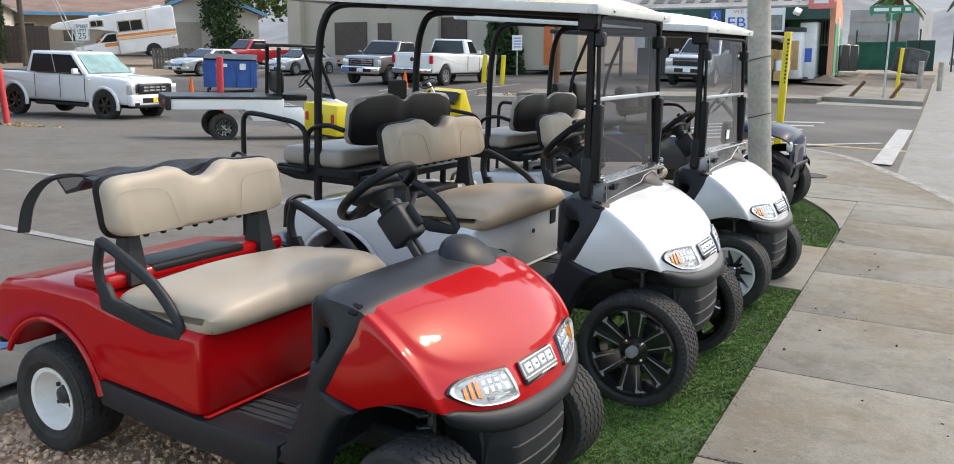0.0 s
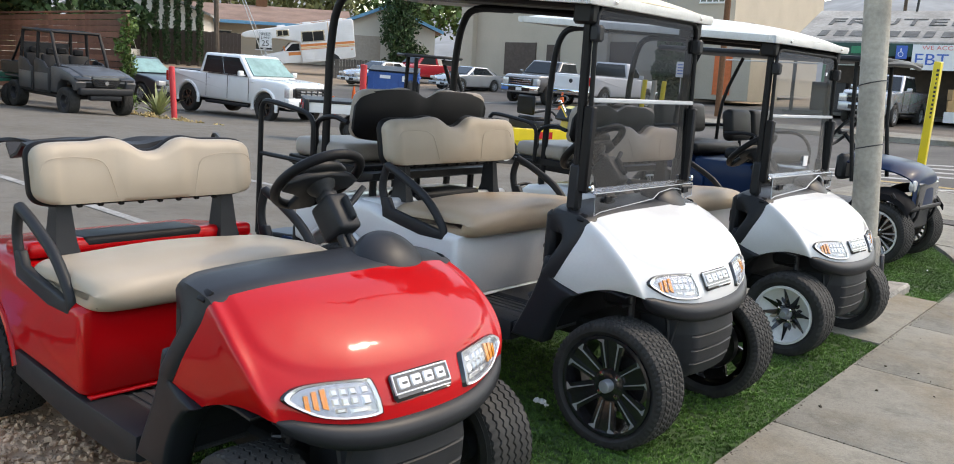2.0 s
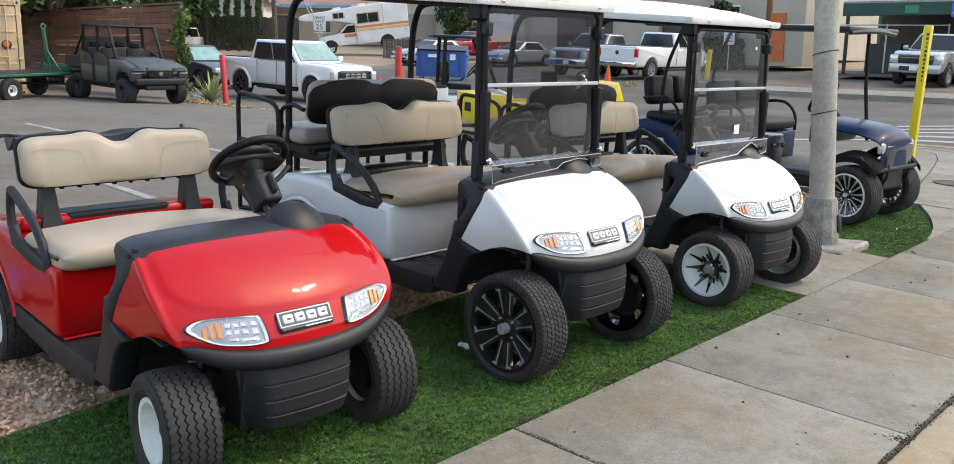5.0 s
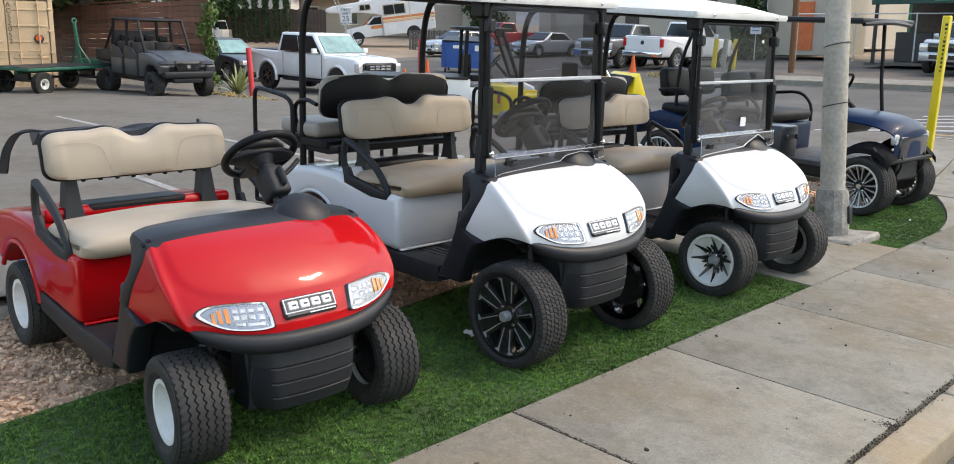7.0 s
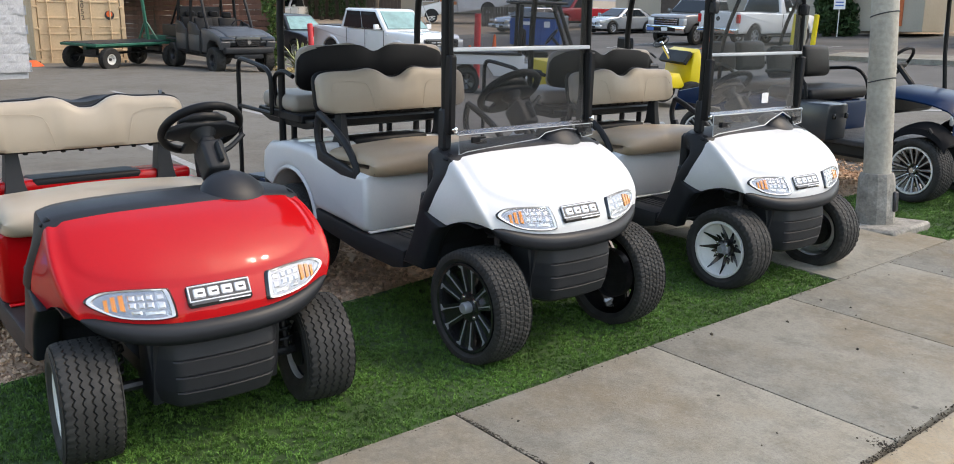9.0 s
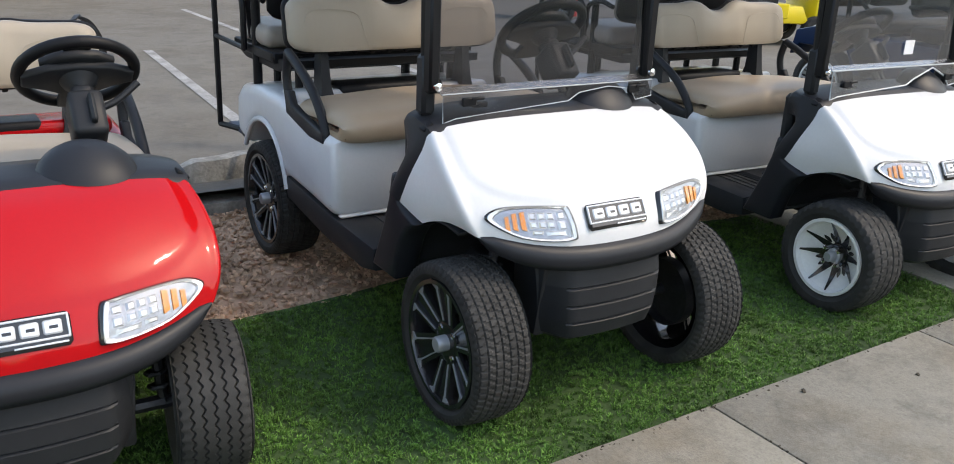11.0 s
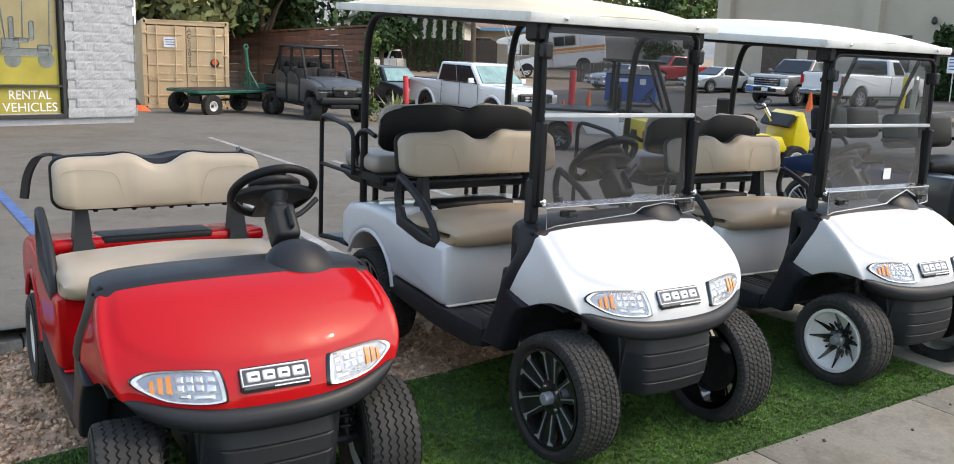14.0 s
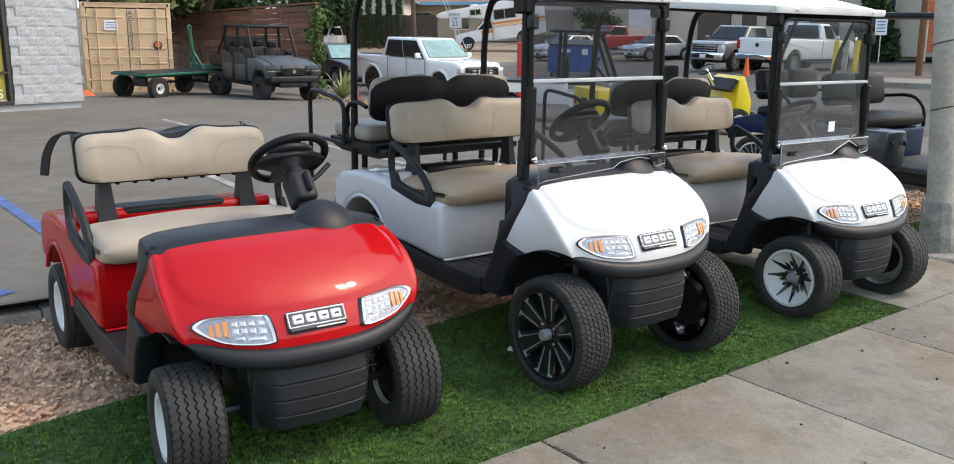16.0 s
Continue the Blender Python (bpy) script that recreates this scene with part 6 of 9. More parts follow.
def car(name, label, category, x, y, yaw, paint, L, W, stations, zb, cab, wheels, R, rimm, face, group="parked vehicles", z=None, shade=False, flares=None, spokes=6, size=1.0):
    c = thing(name, label, category, x, y, lift(x, y) if z is None else z, yaw, group=group)
    c.matrix_world = c.matrix_world @ Matrix.Scale(size, 4)
    part("body", shell(stations, zb, wheels, R, W), paint, c, angle=40)
    part("underbody", Geo().box(((min(wheels) + max(wheels)) / 2, 0, zb + 0.10), (max(wheels) - min(wheels) + 1.3, W * 0.55, 0.45), 0.02), M["plastic"], c)
    if cab:
        greenhouse(c, paint, *cab, shade=shade)
    for wx in wheels:
        for s in (-1, 1):
            if flares:
                part("arch_flare", Geo().tube([(wx + R * 1.2 * math.cos(t), s * (W / 2 - 0.01), R + R * 1.2 * math.sin(t)) for t in np.linspace(-0.2, math.pi + 0.2, 14)], 0.055, 6), flares, c)
            road_wheel(c, wx, s * (W / 2 - 0.12), R, R, 0.27, s, rimm, spokes)
    xf, xr = stations[-1][0], stations[0][0]
    for kind, *v in face:
        if kind == "grille":
            z0, z1, hw = v[:3]
            part("grille", Geo().box((xf + 0.01, 0, (z0 + z1) / 2), (0.09, 2 * hw, z1 - z0), 0.02, None, 2), M["gloss_black"], c, "black grille")
            for k in range(3):
                part("grille_bar", Geo().box((xf + 0.06, 0, z0 + (z1 - z0) * (k + 0.7) / 3.4), (0.02, 2 * hw * 0.94, 0.028), 0.006), v[3], c)
        if kind == "lamps":
            z0, z1, y0, y1 = v
            for s in (-1, 1):
                part("headlight", Geo().box((xf - 0.06, s * (y0 + y1) / 2, (z0 + z1) / 2), (0.20, y1 - y0, z1 - z0), 0.03, Euler((0, 0, s * radians(-14))).to_matrix(), 2), M["lamp"], c, "clear headlight")
        if kind == "bumper":
            z0, z1, m = v
            part("front_bumper", Geo().box((xf + 0.01, 0, (z0 + z1) / 2), (0.22, W * 0.97, z1 - z0), 0.06, None, 3), m, c)
            part("air_intake", Geo().box((xf + 0.105, 0, (z0 + z1) / 2 - 0.01), (0.05, W * 0.55, (z1 - z0) * 0.45), 0.01), M["gloss_black"], c)
            part("number_plate", Geo().box((xf + 0.135, 0, (z0 + z1) / 2), (0.012, 0.30, 0.15), 0.003), M["plate"] if shade else M["paper"], c, "plain number plate")
        if kind == "tails":
            z0, z1 = v
            for s in (-1, 1):
                part("tail_light", Geo().box((xr + 0.02, s * (W / 2 - 0.09), (z0 + z1) / 2), (0.12, 0.15, z1 - z0), 0.02), M["tail"], c, "red tail light")
        if kind == "rear_bumper":
            part("rear_bumper", Geo().box((xr - 0.03, 0, v[0]), (0.18, W * 0.96, 0.20), 0.04, None, 2), v[1], c)
        if kind == "mirrors":
            for s in (-1, 1):
                part("mirror", Geo().box((v[0], s * (W / 2 + 0.12), v[1]), (0.10, 0.20, 0.17), 0.03, None, 2).box((v[0], s * (W / 2), v[1] - 0.06), (0.05, 0.16, 0.05), 0.01), v[2], c)
        if kind == "door_lines":
            for dx in v[0]:
                for s in (-1, 1):
                    part("door_gap", Geo().box((dx, s * (W / 2 - 0.004), v[1]), (0.012, 0.014, v[2])), M["gloss_black"], c)
                    part("door_handle", Geo().box((dx + 0.16, s * (W / 2 + 0.005), v[1] + v[2] * 0.33), (0.16, 0.03, 0.035), 0.008), paint, c)
        if kind == "bed":
            x0, x1, z0 = v
            part("bed_floor", Geo().box(((x0 + x1) / 2, 0, z0 + 0.012), (x1 - x0, W * 0.80, 0.03), 0.008), M["plastic"], c, "dark truck bed cover")
        if kind == "steps":
            for s in (-1, 1):
                part("running_board", Geo().tube([(-0.9, s * (W / 2 - 0.06), 0.42), (1.15, s * (W / 2 - 0.06), 0.42)], 0.05, 8), M["plastic"], c)
        if kind == "logo":
            for q in (-1, 1):
                part("fog_lamp", Geo().box((xf + 0.11, q * 0.78, v[0] - 0.42), (0.04, 0.20, 0.09), 0.02), M["gloss_black"], c, "black fog lamp pocket")
                part("lamp_surround", Geo().box((xf - 0.01, q * 0.69, v[0]), (0.12, 0.10, 0.27), 0.02), M["gloss_black"], c)
                part("hood_crease", Geo().tube([(1.35, q * 0.52, v[0] + 0.345), (2.1, q * 0.56, v[0] + 0.325), (2.7, q * 0.58, v[0] + 0.285)], 0.022, 6, 3), paint, c)
                part("window_trim", Geo().box((0.15, q * (W / 2 - 0.028), v[0] + 0.37), (1.9, 0.02, 0.03), 0.006), M["gloss_black"], c)
            part("skid_plate", Geo().box((xf + 0.03, 0, v[0] - 0.50), (0.20, W * 0.8, 0.10), 0.03), M["plastic"], c, "black lower valance")
            for k in range(4):
                part("grille_shape", Geo().box((xf + 0.075, -0.36 + 0.24 * k, v[0] + 0.045), (0.02, 0.19, 0.05), 0.006).box((xf + 0.075, -0.36 + 0.24 * k, v[0] - 0.045), (0.02, 0.19, 0.05), 0.006), M["car_silver"], c, "plain grey bar shapes")
        if kind == "tailgate":
            part("tailgate", Geo().box((xr - 0.012, 0, v[0]), (0.05, W * 0.80, v[1]), 0.015), paint, c)
            part("tailgate_emblem", Geo().lathe([(0.001, -0.02), (0.09, -0.02), (0.09, 0.0)], c=(xr - 0.03, 0, v[0] + 0.06), axis="x", n=16), M["car_char"], c)
    return c


def pickup(x, y, yaw, paint, label, shade=False, R=0.42, black_grille=True, trim=None, cabx=(-0.90, -0.78, 0.55, 1.28), W=2.03, z=None, scale_h=1.0, flares=None, bed_top=1.36, size=1.0):
    trim = trim or paint
    st = [(-2.93, bed_top - 0.02, W / 2 - 0.06), (-2.88, bed_top, W / 2), (-1.0, bed_top, W / 2), (-0.9, bed_top - 0.02, W / 2), (1.2, bed_top - 0.03, W / 2), (1.35, bed_top - 0.04, W / 2), (2.3, bed_top - 0.06, W / 2 - 0.01), (2.72, bed_top - 0.10, W / 2 - 0.04), (2.86, bed_top - 0.19, W / 2 - 0.12)]
    return car("pickup_truck", label, "pickup truck", x, y, yaw, paint, 5.9, W, st, 0.50, (cabx, W / 2 - 0.05, W / 2 - 0.22, bed_top - 0.02, 1.98, [(0.09, 0.485), (0.505, 0.92)] if cabx[0] < -0.5 else [(0.3, 0.85)]),
               (-1.78, 1.92), R, M["gloss_black"] if black_grille else M["machined"],
               [("grille", bed_top - 0.53, bed_top - 0.21, 0.62, M["trim"] if black_grille else M["chrome"]), ("lamps", bed_top - 0.52, bed_top - 0.23, 0.64, 0.95), ("bumper", 0.48, bed_top - 0.53, trim), ("tails", 0.92, 1.26), ("rear_bumper", 0.62, M["chrome"] if not black_grille else trim), ("mirrors", 0.95, 1.42, paint),
                ("door_lines", (cabx[3] - 0.12, 0.18, -0.86) if cabx[0] < -0.5 else (cabx[3] - 0.12, cabx[0] + 0.1), 0.95, 0.72), ("bed", -2.82, cabx[0] - 0.1, bed_top), ("steps",), ("tailgate", 1.02, 0.50)] + ([("logo", bed_top - 0.37)] if shade else []), shade=shade, z=z, flares=flares, size=size)


pickup(-20.83, 17.13, 3.6, M["car_white"], "white crew cab pickup truck with black grille and wheels", shade=True, R=0.45, flares=M["car_white"], size=0.90, bed_top=1.34, cabx=(-1.32, -1.20, 0.52, 1.30))
pickup(-21.27, 33.84, -85.3, M["car_grey"], "gold-grey pickup truck with chrome grille, parked nose out", black_grille=False, trim=M["chrome"], size=0.93)
pickup(-18.59, 34.1, 89.4, M["car_white"], "white regular cab pickup truck, parked nose in", black_grille=False, trim=M["chrome"], cabx=(0.05, 0.15, 0.85, 1.40), size=0.96)
pickup(-7.94, 36.5, -91.5, M["car_silver"], "silver pickup truck with dark grille at the shop", W=1.90, size=0.93)


def sedan(x, y, yaw, paint, label, coupe=False, z=None, size=1.0):
    W = 1.82
    st = [(-2.33, 0.86, 0.70), (-2.25, 0.95, 0.82), (-1.6, 1.02, 0.90), (-0.8, 0.98, 0.91), (0.9, 0.96, 0.91), (1.5, 0.90, 0.89), (2.1, 0.78, 0.82), (2.33, 0.62, 0.66)]
    return car("car", label, "car", x, y, yaw, paint, 4.7, W, st, 0.24, ((-1.85, -0.95 if coupe else -1.15, 0.20, 1.05), 0.84, 0.62, 0.94, 1.42, [(0.22, 0.52), (0.55, 0.88)] if not coupe else [(0.20, 0.86)]),
               (-1.38, 1.42), 0.33, M["machined"], [("lamps", 0.60, 0.74, 0.44, 0.80), ("grille", 0.46, 0.62, 0.40, M["chrome"]), ("bumper", 0.26, 0.48, paint), ("tails", 0.72, 0.88), ("mirrors", 0.75, 1.02, paint)], z=z, size=size)


sedan(-33.85, 35.8, -92.5, M["car_silver"], "silver sedan parked by the wooden fence", size=0.95)
sedan(-30.8, 39.7, -95, M["car_silver"], "silver two-door coupe in a parking stall", coupe=True, size=0.94)
car("car", "dark red pickup with a covered bed behind the blue bin", "car", -36.0, 41.8, -103, M["car_red"], 4.9, 1.85, [(-2.4, 1.05, 0.80), (-2.3, 1.12, 0.90), (1.0, 1.12, 0.92), (2.0, 1.0, 0.88), (2.4, 0.75, 0.75)], 0.35, ((-0.5, -0.35, 0.6, 1.2), 0.86, 0.68, 1.10, 1.68, [(0.15, 0.85)]), (-1.45, 1.5), 0.36, M["machined"],
    [("lamps", 0.75, 0.92, 0.5, 0.84), ("bumper", 0.4, 0.65, M["car_red"]), ("tails", 0.8, 1.05)], z=-0.1)
car("car", "charcoal sport utility car with a sunshade in its windscreen", "car", -29.3, 18.8, 1, M["car_char"], 4.7, 1.88, [(-2.3, 1.05, 0.82), (-2.2, 1.12, 0.92), (0.9, 1.10, 0.94), (1.7, 1.02, 0.92), (2.25, 0.88, 0.84), (2.35, 0.7, 0.72)], 0.32, ((-2.2, -1.95, 0.10, 0.95), 0.88, 0.66, 1.08, 1.70, [(0.08, 0.30), (0.34, 0.58), (0.62, 0.88)]), (-1.4, 1.4), 0.36, M["dark_steel"],
    [("lamps", 0.72, 0.90, 0.45, 0.82), ("grille", 0.55, 0.80, 0.42, M["trim"]), ("bumper", 0.35, 0.6, M["car_char"]), ("mirrors", 0.7, 1.15, M["car_char"])], z=-0.88, shade=True, size=0.92)
pickup(-54.0, 32.0, -60, M["car_white"], "white pickup truck far behind the trees", z=-0.9)
sedan(3.2, 62.0, 180, M["car_silver"], "pale car far down the street", z=1.1)


def camper(x, y, z, yaw, pitch):
    c = thing("camper_van", "white camper van with orange stripes, standing on a slope", "camper van", x, y, z, yaw)
    c.matrix_world = c.matrix_world @ pose(0, 0, 0, 0, pitch, 0)
    W = M["camper"]
    prof = [(-3.40, 0.55), (-3.45, 2.78), (-3.35, 2.92), (0.0, 2.76), (2.95, 2.60), (3.35, 2.50), (3.45, 2.34), (3.25, 2.20), (1.2, 2.00), (0.10, 1.74), (-0.05, 1.68), (-0.05, 0.42), (-2.2, 0.42)]
    part("box_body", Geo().prism(prof, "y", -1.12, 1.12, 0.06, 3), W, c)
    part("van_nose", Geo().prism([(-0.05, 0.45), (-0.05, 1.74), (0.52, 1.72), (1.10, 1.20), (2.25, 1.06), (2.40, 0.95), (2.42, 0.45)], "y", -0.92, 0.92, 0.06, 2), W, c, "white van cab under the overhang")
    for a, b, m in ((1.40, 1.55, M["stripe_orange"]), (1.28, 1.37, M["stripe_tan"]), (1.22, 1.26, M["stripe_orange"])):
        for s in (-1, 1):
            part("stripe", Geo().box((-1.73, s * 1.126, (a + b) / 2), (3.35, 0.012, b - a)), m, c, "orange body stripe")
    for s in (-1, 1):
        for a, b, q, r in ((-1.55, -0.20, 1.72, 2.28), (0.62, 1.28, 2.16, 2.46)):
            win = new("window")
            win.parent = c
            part("window_frame", Geo().box(((a + b) / 2, s * 1.118, (q + r) / 2), (b - a + 0.12, 0.03, r - q + 0.12), 0.006), M["chrome"], win)
            for e in (0, 1):
                m = a + (b - a) * (e + 0.5) / 2
                part("pane", Geo().box((m, s * 1.128, (q + r) / 2), ((b - a) / 2 - 0.04, 0.03, r - q), 0.006), M["car_glass"], win)
        part("corner_trim", Geo().box((-1.85, s * 1.126, 2.05), (0.05, 0.02, 1.45), 0.004), M["stripe_tan"], c, "narrow brown trim strip")
        part("cab_window", Geo().prism([(0.02, 1.18), (0.02, 1.62), (0.46, 1.62), (0.92, 1.20)], "y", s * 0.91, s * 0.935), M["car_glass"], c)
        part("cab_door_panel", Geo().box((0.35, s * 0.93, 1.02), (0.75, 0.02, 0.20)), M["stripe_orange"], c)
        part("mirror", Geo().box((0.95, s * 1.10, 1.36), (0.08, 0.16, 0.28), 0.02), M["stripe_orange"], c)
        part("service_hatch", Geo().box((-0.55, s * 1.124, 0.82), (0.55, 0.016, 0.42), 0.004), W, c)
        part("lamp", Geo().box((-3.2, s * 1.13, 1.05), (0.10, 0.02, 0.06), 0.004), M["amber"], c)
        for k in range(16):
            part("siding_rib", Geo().box((-1.73, s * 1.124, 0.55 + 0.14 * k), (3.28, 0.012, 0.020)), W, c)
        for wx in (-1.95, 1.65):
            part("wheel_arch", Geo().prism([(wx + 0.46 * math.cos(t), 0.40 + 0.46 * math.sin(t)) for t in np.linspace(0, math.pi, 12)], "y", s * 0.8, s * (1.132 if wx < 0 else 0.94)), M["plastic"], c)
            road_wheel(c, wx, s * (0.98 if wx < 0 else 0.82), 0.36, 0.36, 0.24, s, M["steel_white"])
    for px, pz in ((-2.6, 2.93), (-0.6, 2.84), (1.0, 2.75)):
        part("roof_vent", Geo().box((px, 0.1, pz), (0.50, 0.55, 0.14), 0.04), W, c)
    part("roof_rail", Geo().tube([(-3.2, -1.0, 3.0), (-2.0, -1.0, 2.95), (0.0, -1.0, 2.86)], 0.02, 6), M["chrome"], c)
    for k in range(5):
        part("marker_lamp", Geo().box((3.44, -0.6 + 0.3 * k, 2.42), (0.03, 0.08, 0.05), 0.01), M["amber"], c)
    part("windscreen", Geo().prism([(0.55, 1.70), (1.12, 1.21), (1.15, 1.24), (0.58, 1.73)], "y", -0.8, 0.8), M["car_glass"], c)
    return c


M["camper"] = mat("camper_white", (0.82, 0.82, 0.82), 0.45, spread=0.08, scale=1.5)
M["stripe_orange"] = mat("stripe_orange", (0.76, 0.25, 0.065), 0.5, spread=0.08)
M["stripe_tan"] = mat("stripe_tan", (0.7975, 0.551, 0.29), 0.5, spread=0.08)
camper(-43.75, 38.75, 0.05, -128, 8.5)


def crew_utv(x, y, z, yaw):
    c = thing("utility_vehicle", "grey four-door off-road utility vehicle with a roll cage", "utility vehicle", x, y, z, yaw)
    U, P, T = M["utv"], M["plastic"], M["tube"]
    for wx in (-1.35, 1.15):
        for s in (-1, 1):
            wheel(c, wx, s * 0.68, 0.33, 0.17, 0.26, "steel_dark", 1, 0, s)
    part("hood", Geo().prism([(0.38, 0.70), (0.38, 1.15), (0.9, 1.12), (1.40, 1.03), (1.56, 0.97), (1.60, 0.80), (1.5, 0.70)], "y", -0.56, 0.56, 0.05, 3), U, c, "grey moulded hood")
    for s in (-1, 1):
        part("front_fender", Geo().prism([(0.44, 0.50), (0.46, 1.10), (0.95, 1.09), (1.36, 1.00), (1.56, 0.93), (1.66, 0.80), (1.60, 0.62), (1.50, 0.62), (1.46, 0.72), (1.36, 0.80), (0.96, 0.82), (0.82, 0.72), (0.74, 0.50)], "y", s * 0.50, s * 0.76, 0.035, 2), U, c, "grey moulded front fender")
        part("headlight", Geo().prism([(1.44, 0.965), (1.60, 0.925), (1.655, 0.87), (1.50, 0.885)], "y", s * 0.36, s * 0.745, 0.012), M["car_glass"], c, "dark angular headlight")
        for name_, a, b in (("front_door", 0.46, -0.34), ("rear_door", -0.38, -1.14)):
            part(name_, Geo().prism([(a, 0.46), (a, 1.05), (a - 0.16, 1.06), (a - 0.34, 1.20), (b + 0.10, 1.26), (b, 1.18), (b, 0.46)], "y", s * 0.71, s * 0.775, 0.03, 2), P, c, "black moulded half door", angle=40)
            part("door_panel", Geo().prism([(a - 0.06, 0.52), (a - 0.06, 0.92), (b + 0.08, 0.92), (b + 0.08, 0.52)], "y", s * 0.765, s * 0.792, 0.012), U, c, "grey lower door panel")
        g = Geo().tube([(0.62, s * 0.62, 1.05), (0.40, s * 0.62, 1.50), (0.22, s * 0.60, 1.90), (-1.20, s * 0.60, 1.93), (-1.25, s * 0.66, 0.95)], 0.042, 8, 0)
        g.tube([(-0.40, s * 0.66, 0.85), (-0.42, s * 0.60, 1.92)], 0.042, 8)
        part("roll_cage_side", g, T, c, "black tubular roll cage")
        part("rear_fender", Geo().box((-1.40, s * 0.66, 0.74), (0.95, 0.22, 0.06), 0.02), P, c)
    for px in (0.22, -0.40, -1.20):
        part("roll_cage_bar", Geo().tube([(px, -0.60, 1.91), (px, 0.60, 1.91)], 0.038, 8), T, c)
    for yy in (-0.30, 0.0, 0.30):
        part("roof_rail", Geo().tube([(0.22, yy, 1.92), (-1.20, yy, 1.94)], 0.03, 6), T, c)
    part("grille", Geo().prism([(-0.36, 0.86), (-0.32, 0.95), (0.32, 0.95), (0.36, 0.86), (0.28, 0.70), (-0.28, 0.70)], "x", 1.54, 1.635, 0.012), M["gloss_black"], c, "black six-sided grille")
    part("dash", Geo().box((0.42, 0, 1.08), (0.26, 1.22, 0.16), 0.04, None, 2), P, c)
    part("rear_screen", Geo().box((-1.24, 0, 1.30), (0.03, 1.16, 0.62), 0.01), P, c, "black panel behind the rear seats")
    part("hood_scoop", Geo().prism([(0.80, 1.08), (0.82, 1.14), (1.20, 1.06), (1.40, 0.96)], "y", -0.26, 0.26, 0.02, 2), U, c)
    for s in (-1, 1):
        part("cage_brace", Geo().tube([(0.22, s * 0.60, 1.90), (-0.40, 0.0, 1.93)], 0.025, 6), T, c)
        part("cage_brace", Geo().tube([(-1.20, s * 0.62, 1.75), (-1.75, s * 0.64, 1.08)], 0.03, 6), T, c)
        part("suspension_arm", Geo().tube([(1.15, s * 0.60, 0.34), (1.05, s * 0.20, 0.50)], 0.03, 6).tube([(1.15, s * 0.58, 0.40), (1.05, s * 0.36, 0.86)], 0.04, 8), P, c)
    for k in range(4):
        part("grille_bar", Geo().box((1.645, 0, 0.72 + 0.05 * k), (0.02, 0.54, 0.014), 0.004), M["trim"], c)
    part("emblem", Geo().lathe([(0.001, 0.02), (0.05, 0.02), (0.05, 0)], c=(1.65, 0, 0.80), axis="x", n=14), M["chrome"], c)
    part("front_guard", Geo().box((1.61, 0, 0.60), (0.18, 1.36, 0.17), 0.05, None, 3).box((1.58, 0, 0.45), (0.14, 0.80, 0.12), 0.03, None, 2), P, c, "black moulded front bumper")
    part("floor_pan", Geo().box((-0.2, 0, 0.42), (2.6, 1.36, 0.10), 0.03), P, c)
    for bx in (-0.02, -0.85):
        for yy in (-0.34, 0.34):
            part("seat", Geo().box((bx, yy, 0.74), (0.46, 0.52, 0.12), 0.04, None, 2), M["vinyl_black"], c)
            part("seat_back", Geo().box((bx - 0.24, yy, 1.06), (0.12, 0.50, 0.58), 0.05, Euler((0, radians(-10), 0)).to_matrix(), 2), M["vinyl_black"], c)
            part("headrest", Geo().box((bx - 0.30, yy, 1.42), (0.09, 0.26, 0.16), 0.03), M["vinyl_black"], c)
    part("steering_wheel", Geo().tube([(0.33 + 0.09 * math.sin(t) * 0.7, 0.34 + 0.17 * math.cos(t), 1.16 + 0.15 * math.sin(t)) for t in np.linspace(0, 6.28, 19)[:-1]], 0.015, 6, 0, True), P, c)
    g = Geo().box((-1.75, 0, 0.82), (0.95, 1.36, 0.05), 0.01)
    for s in (-1, 1):
        g.box((-1.75, s * 0.68, 0.96), (0.95, 0.04, 0.28), 0.01)
    g.box((-2.22, 0, 0.96), (0.04, 1.36, 0.28), 0.01).box((-1.28, 0, 0.98), (0.04, 1.36, 0.32), 0.01)
    part("cargo_bed", g, P, c)
    return c


crew_utv(-20.6, 11.62, -0.50, 0)


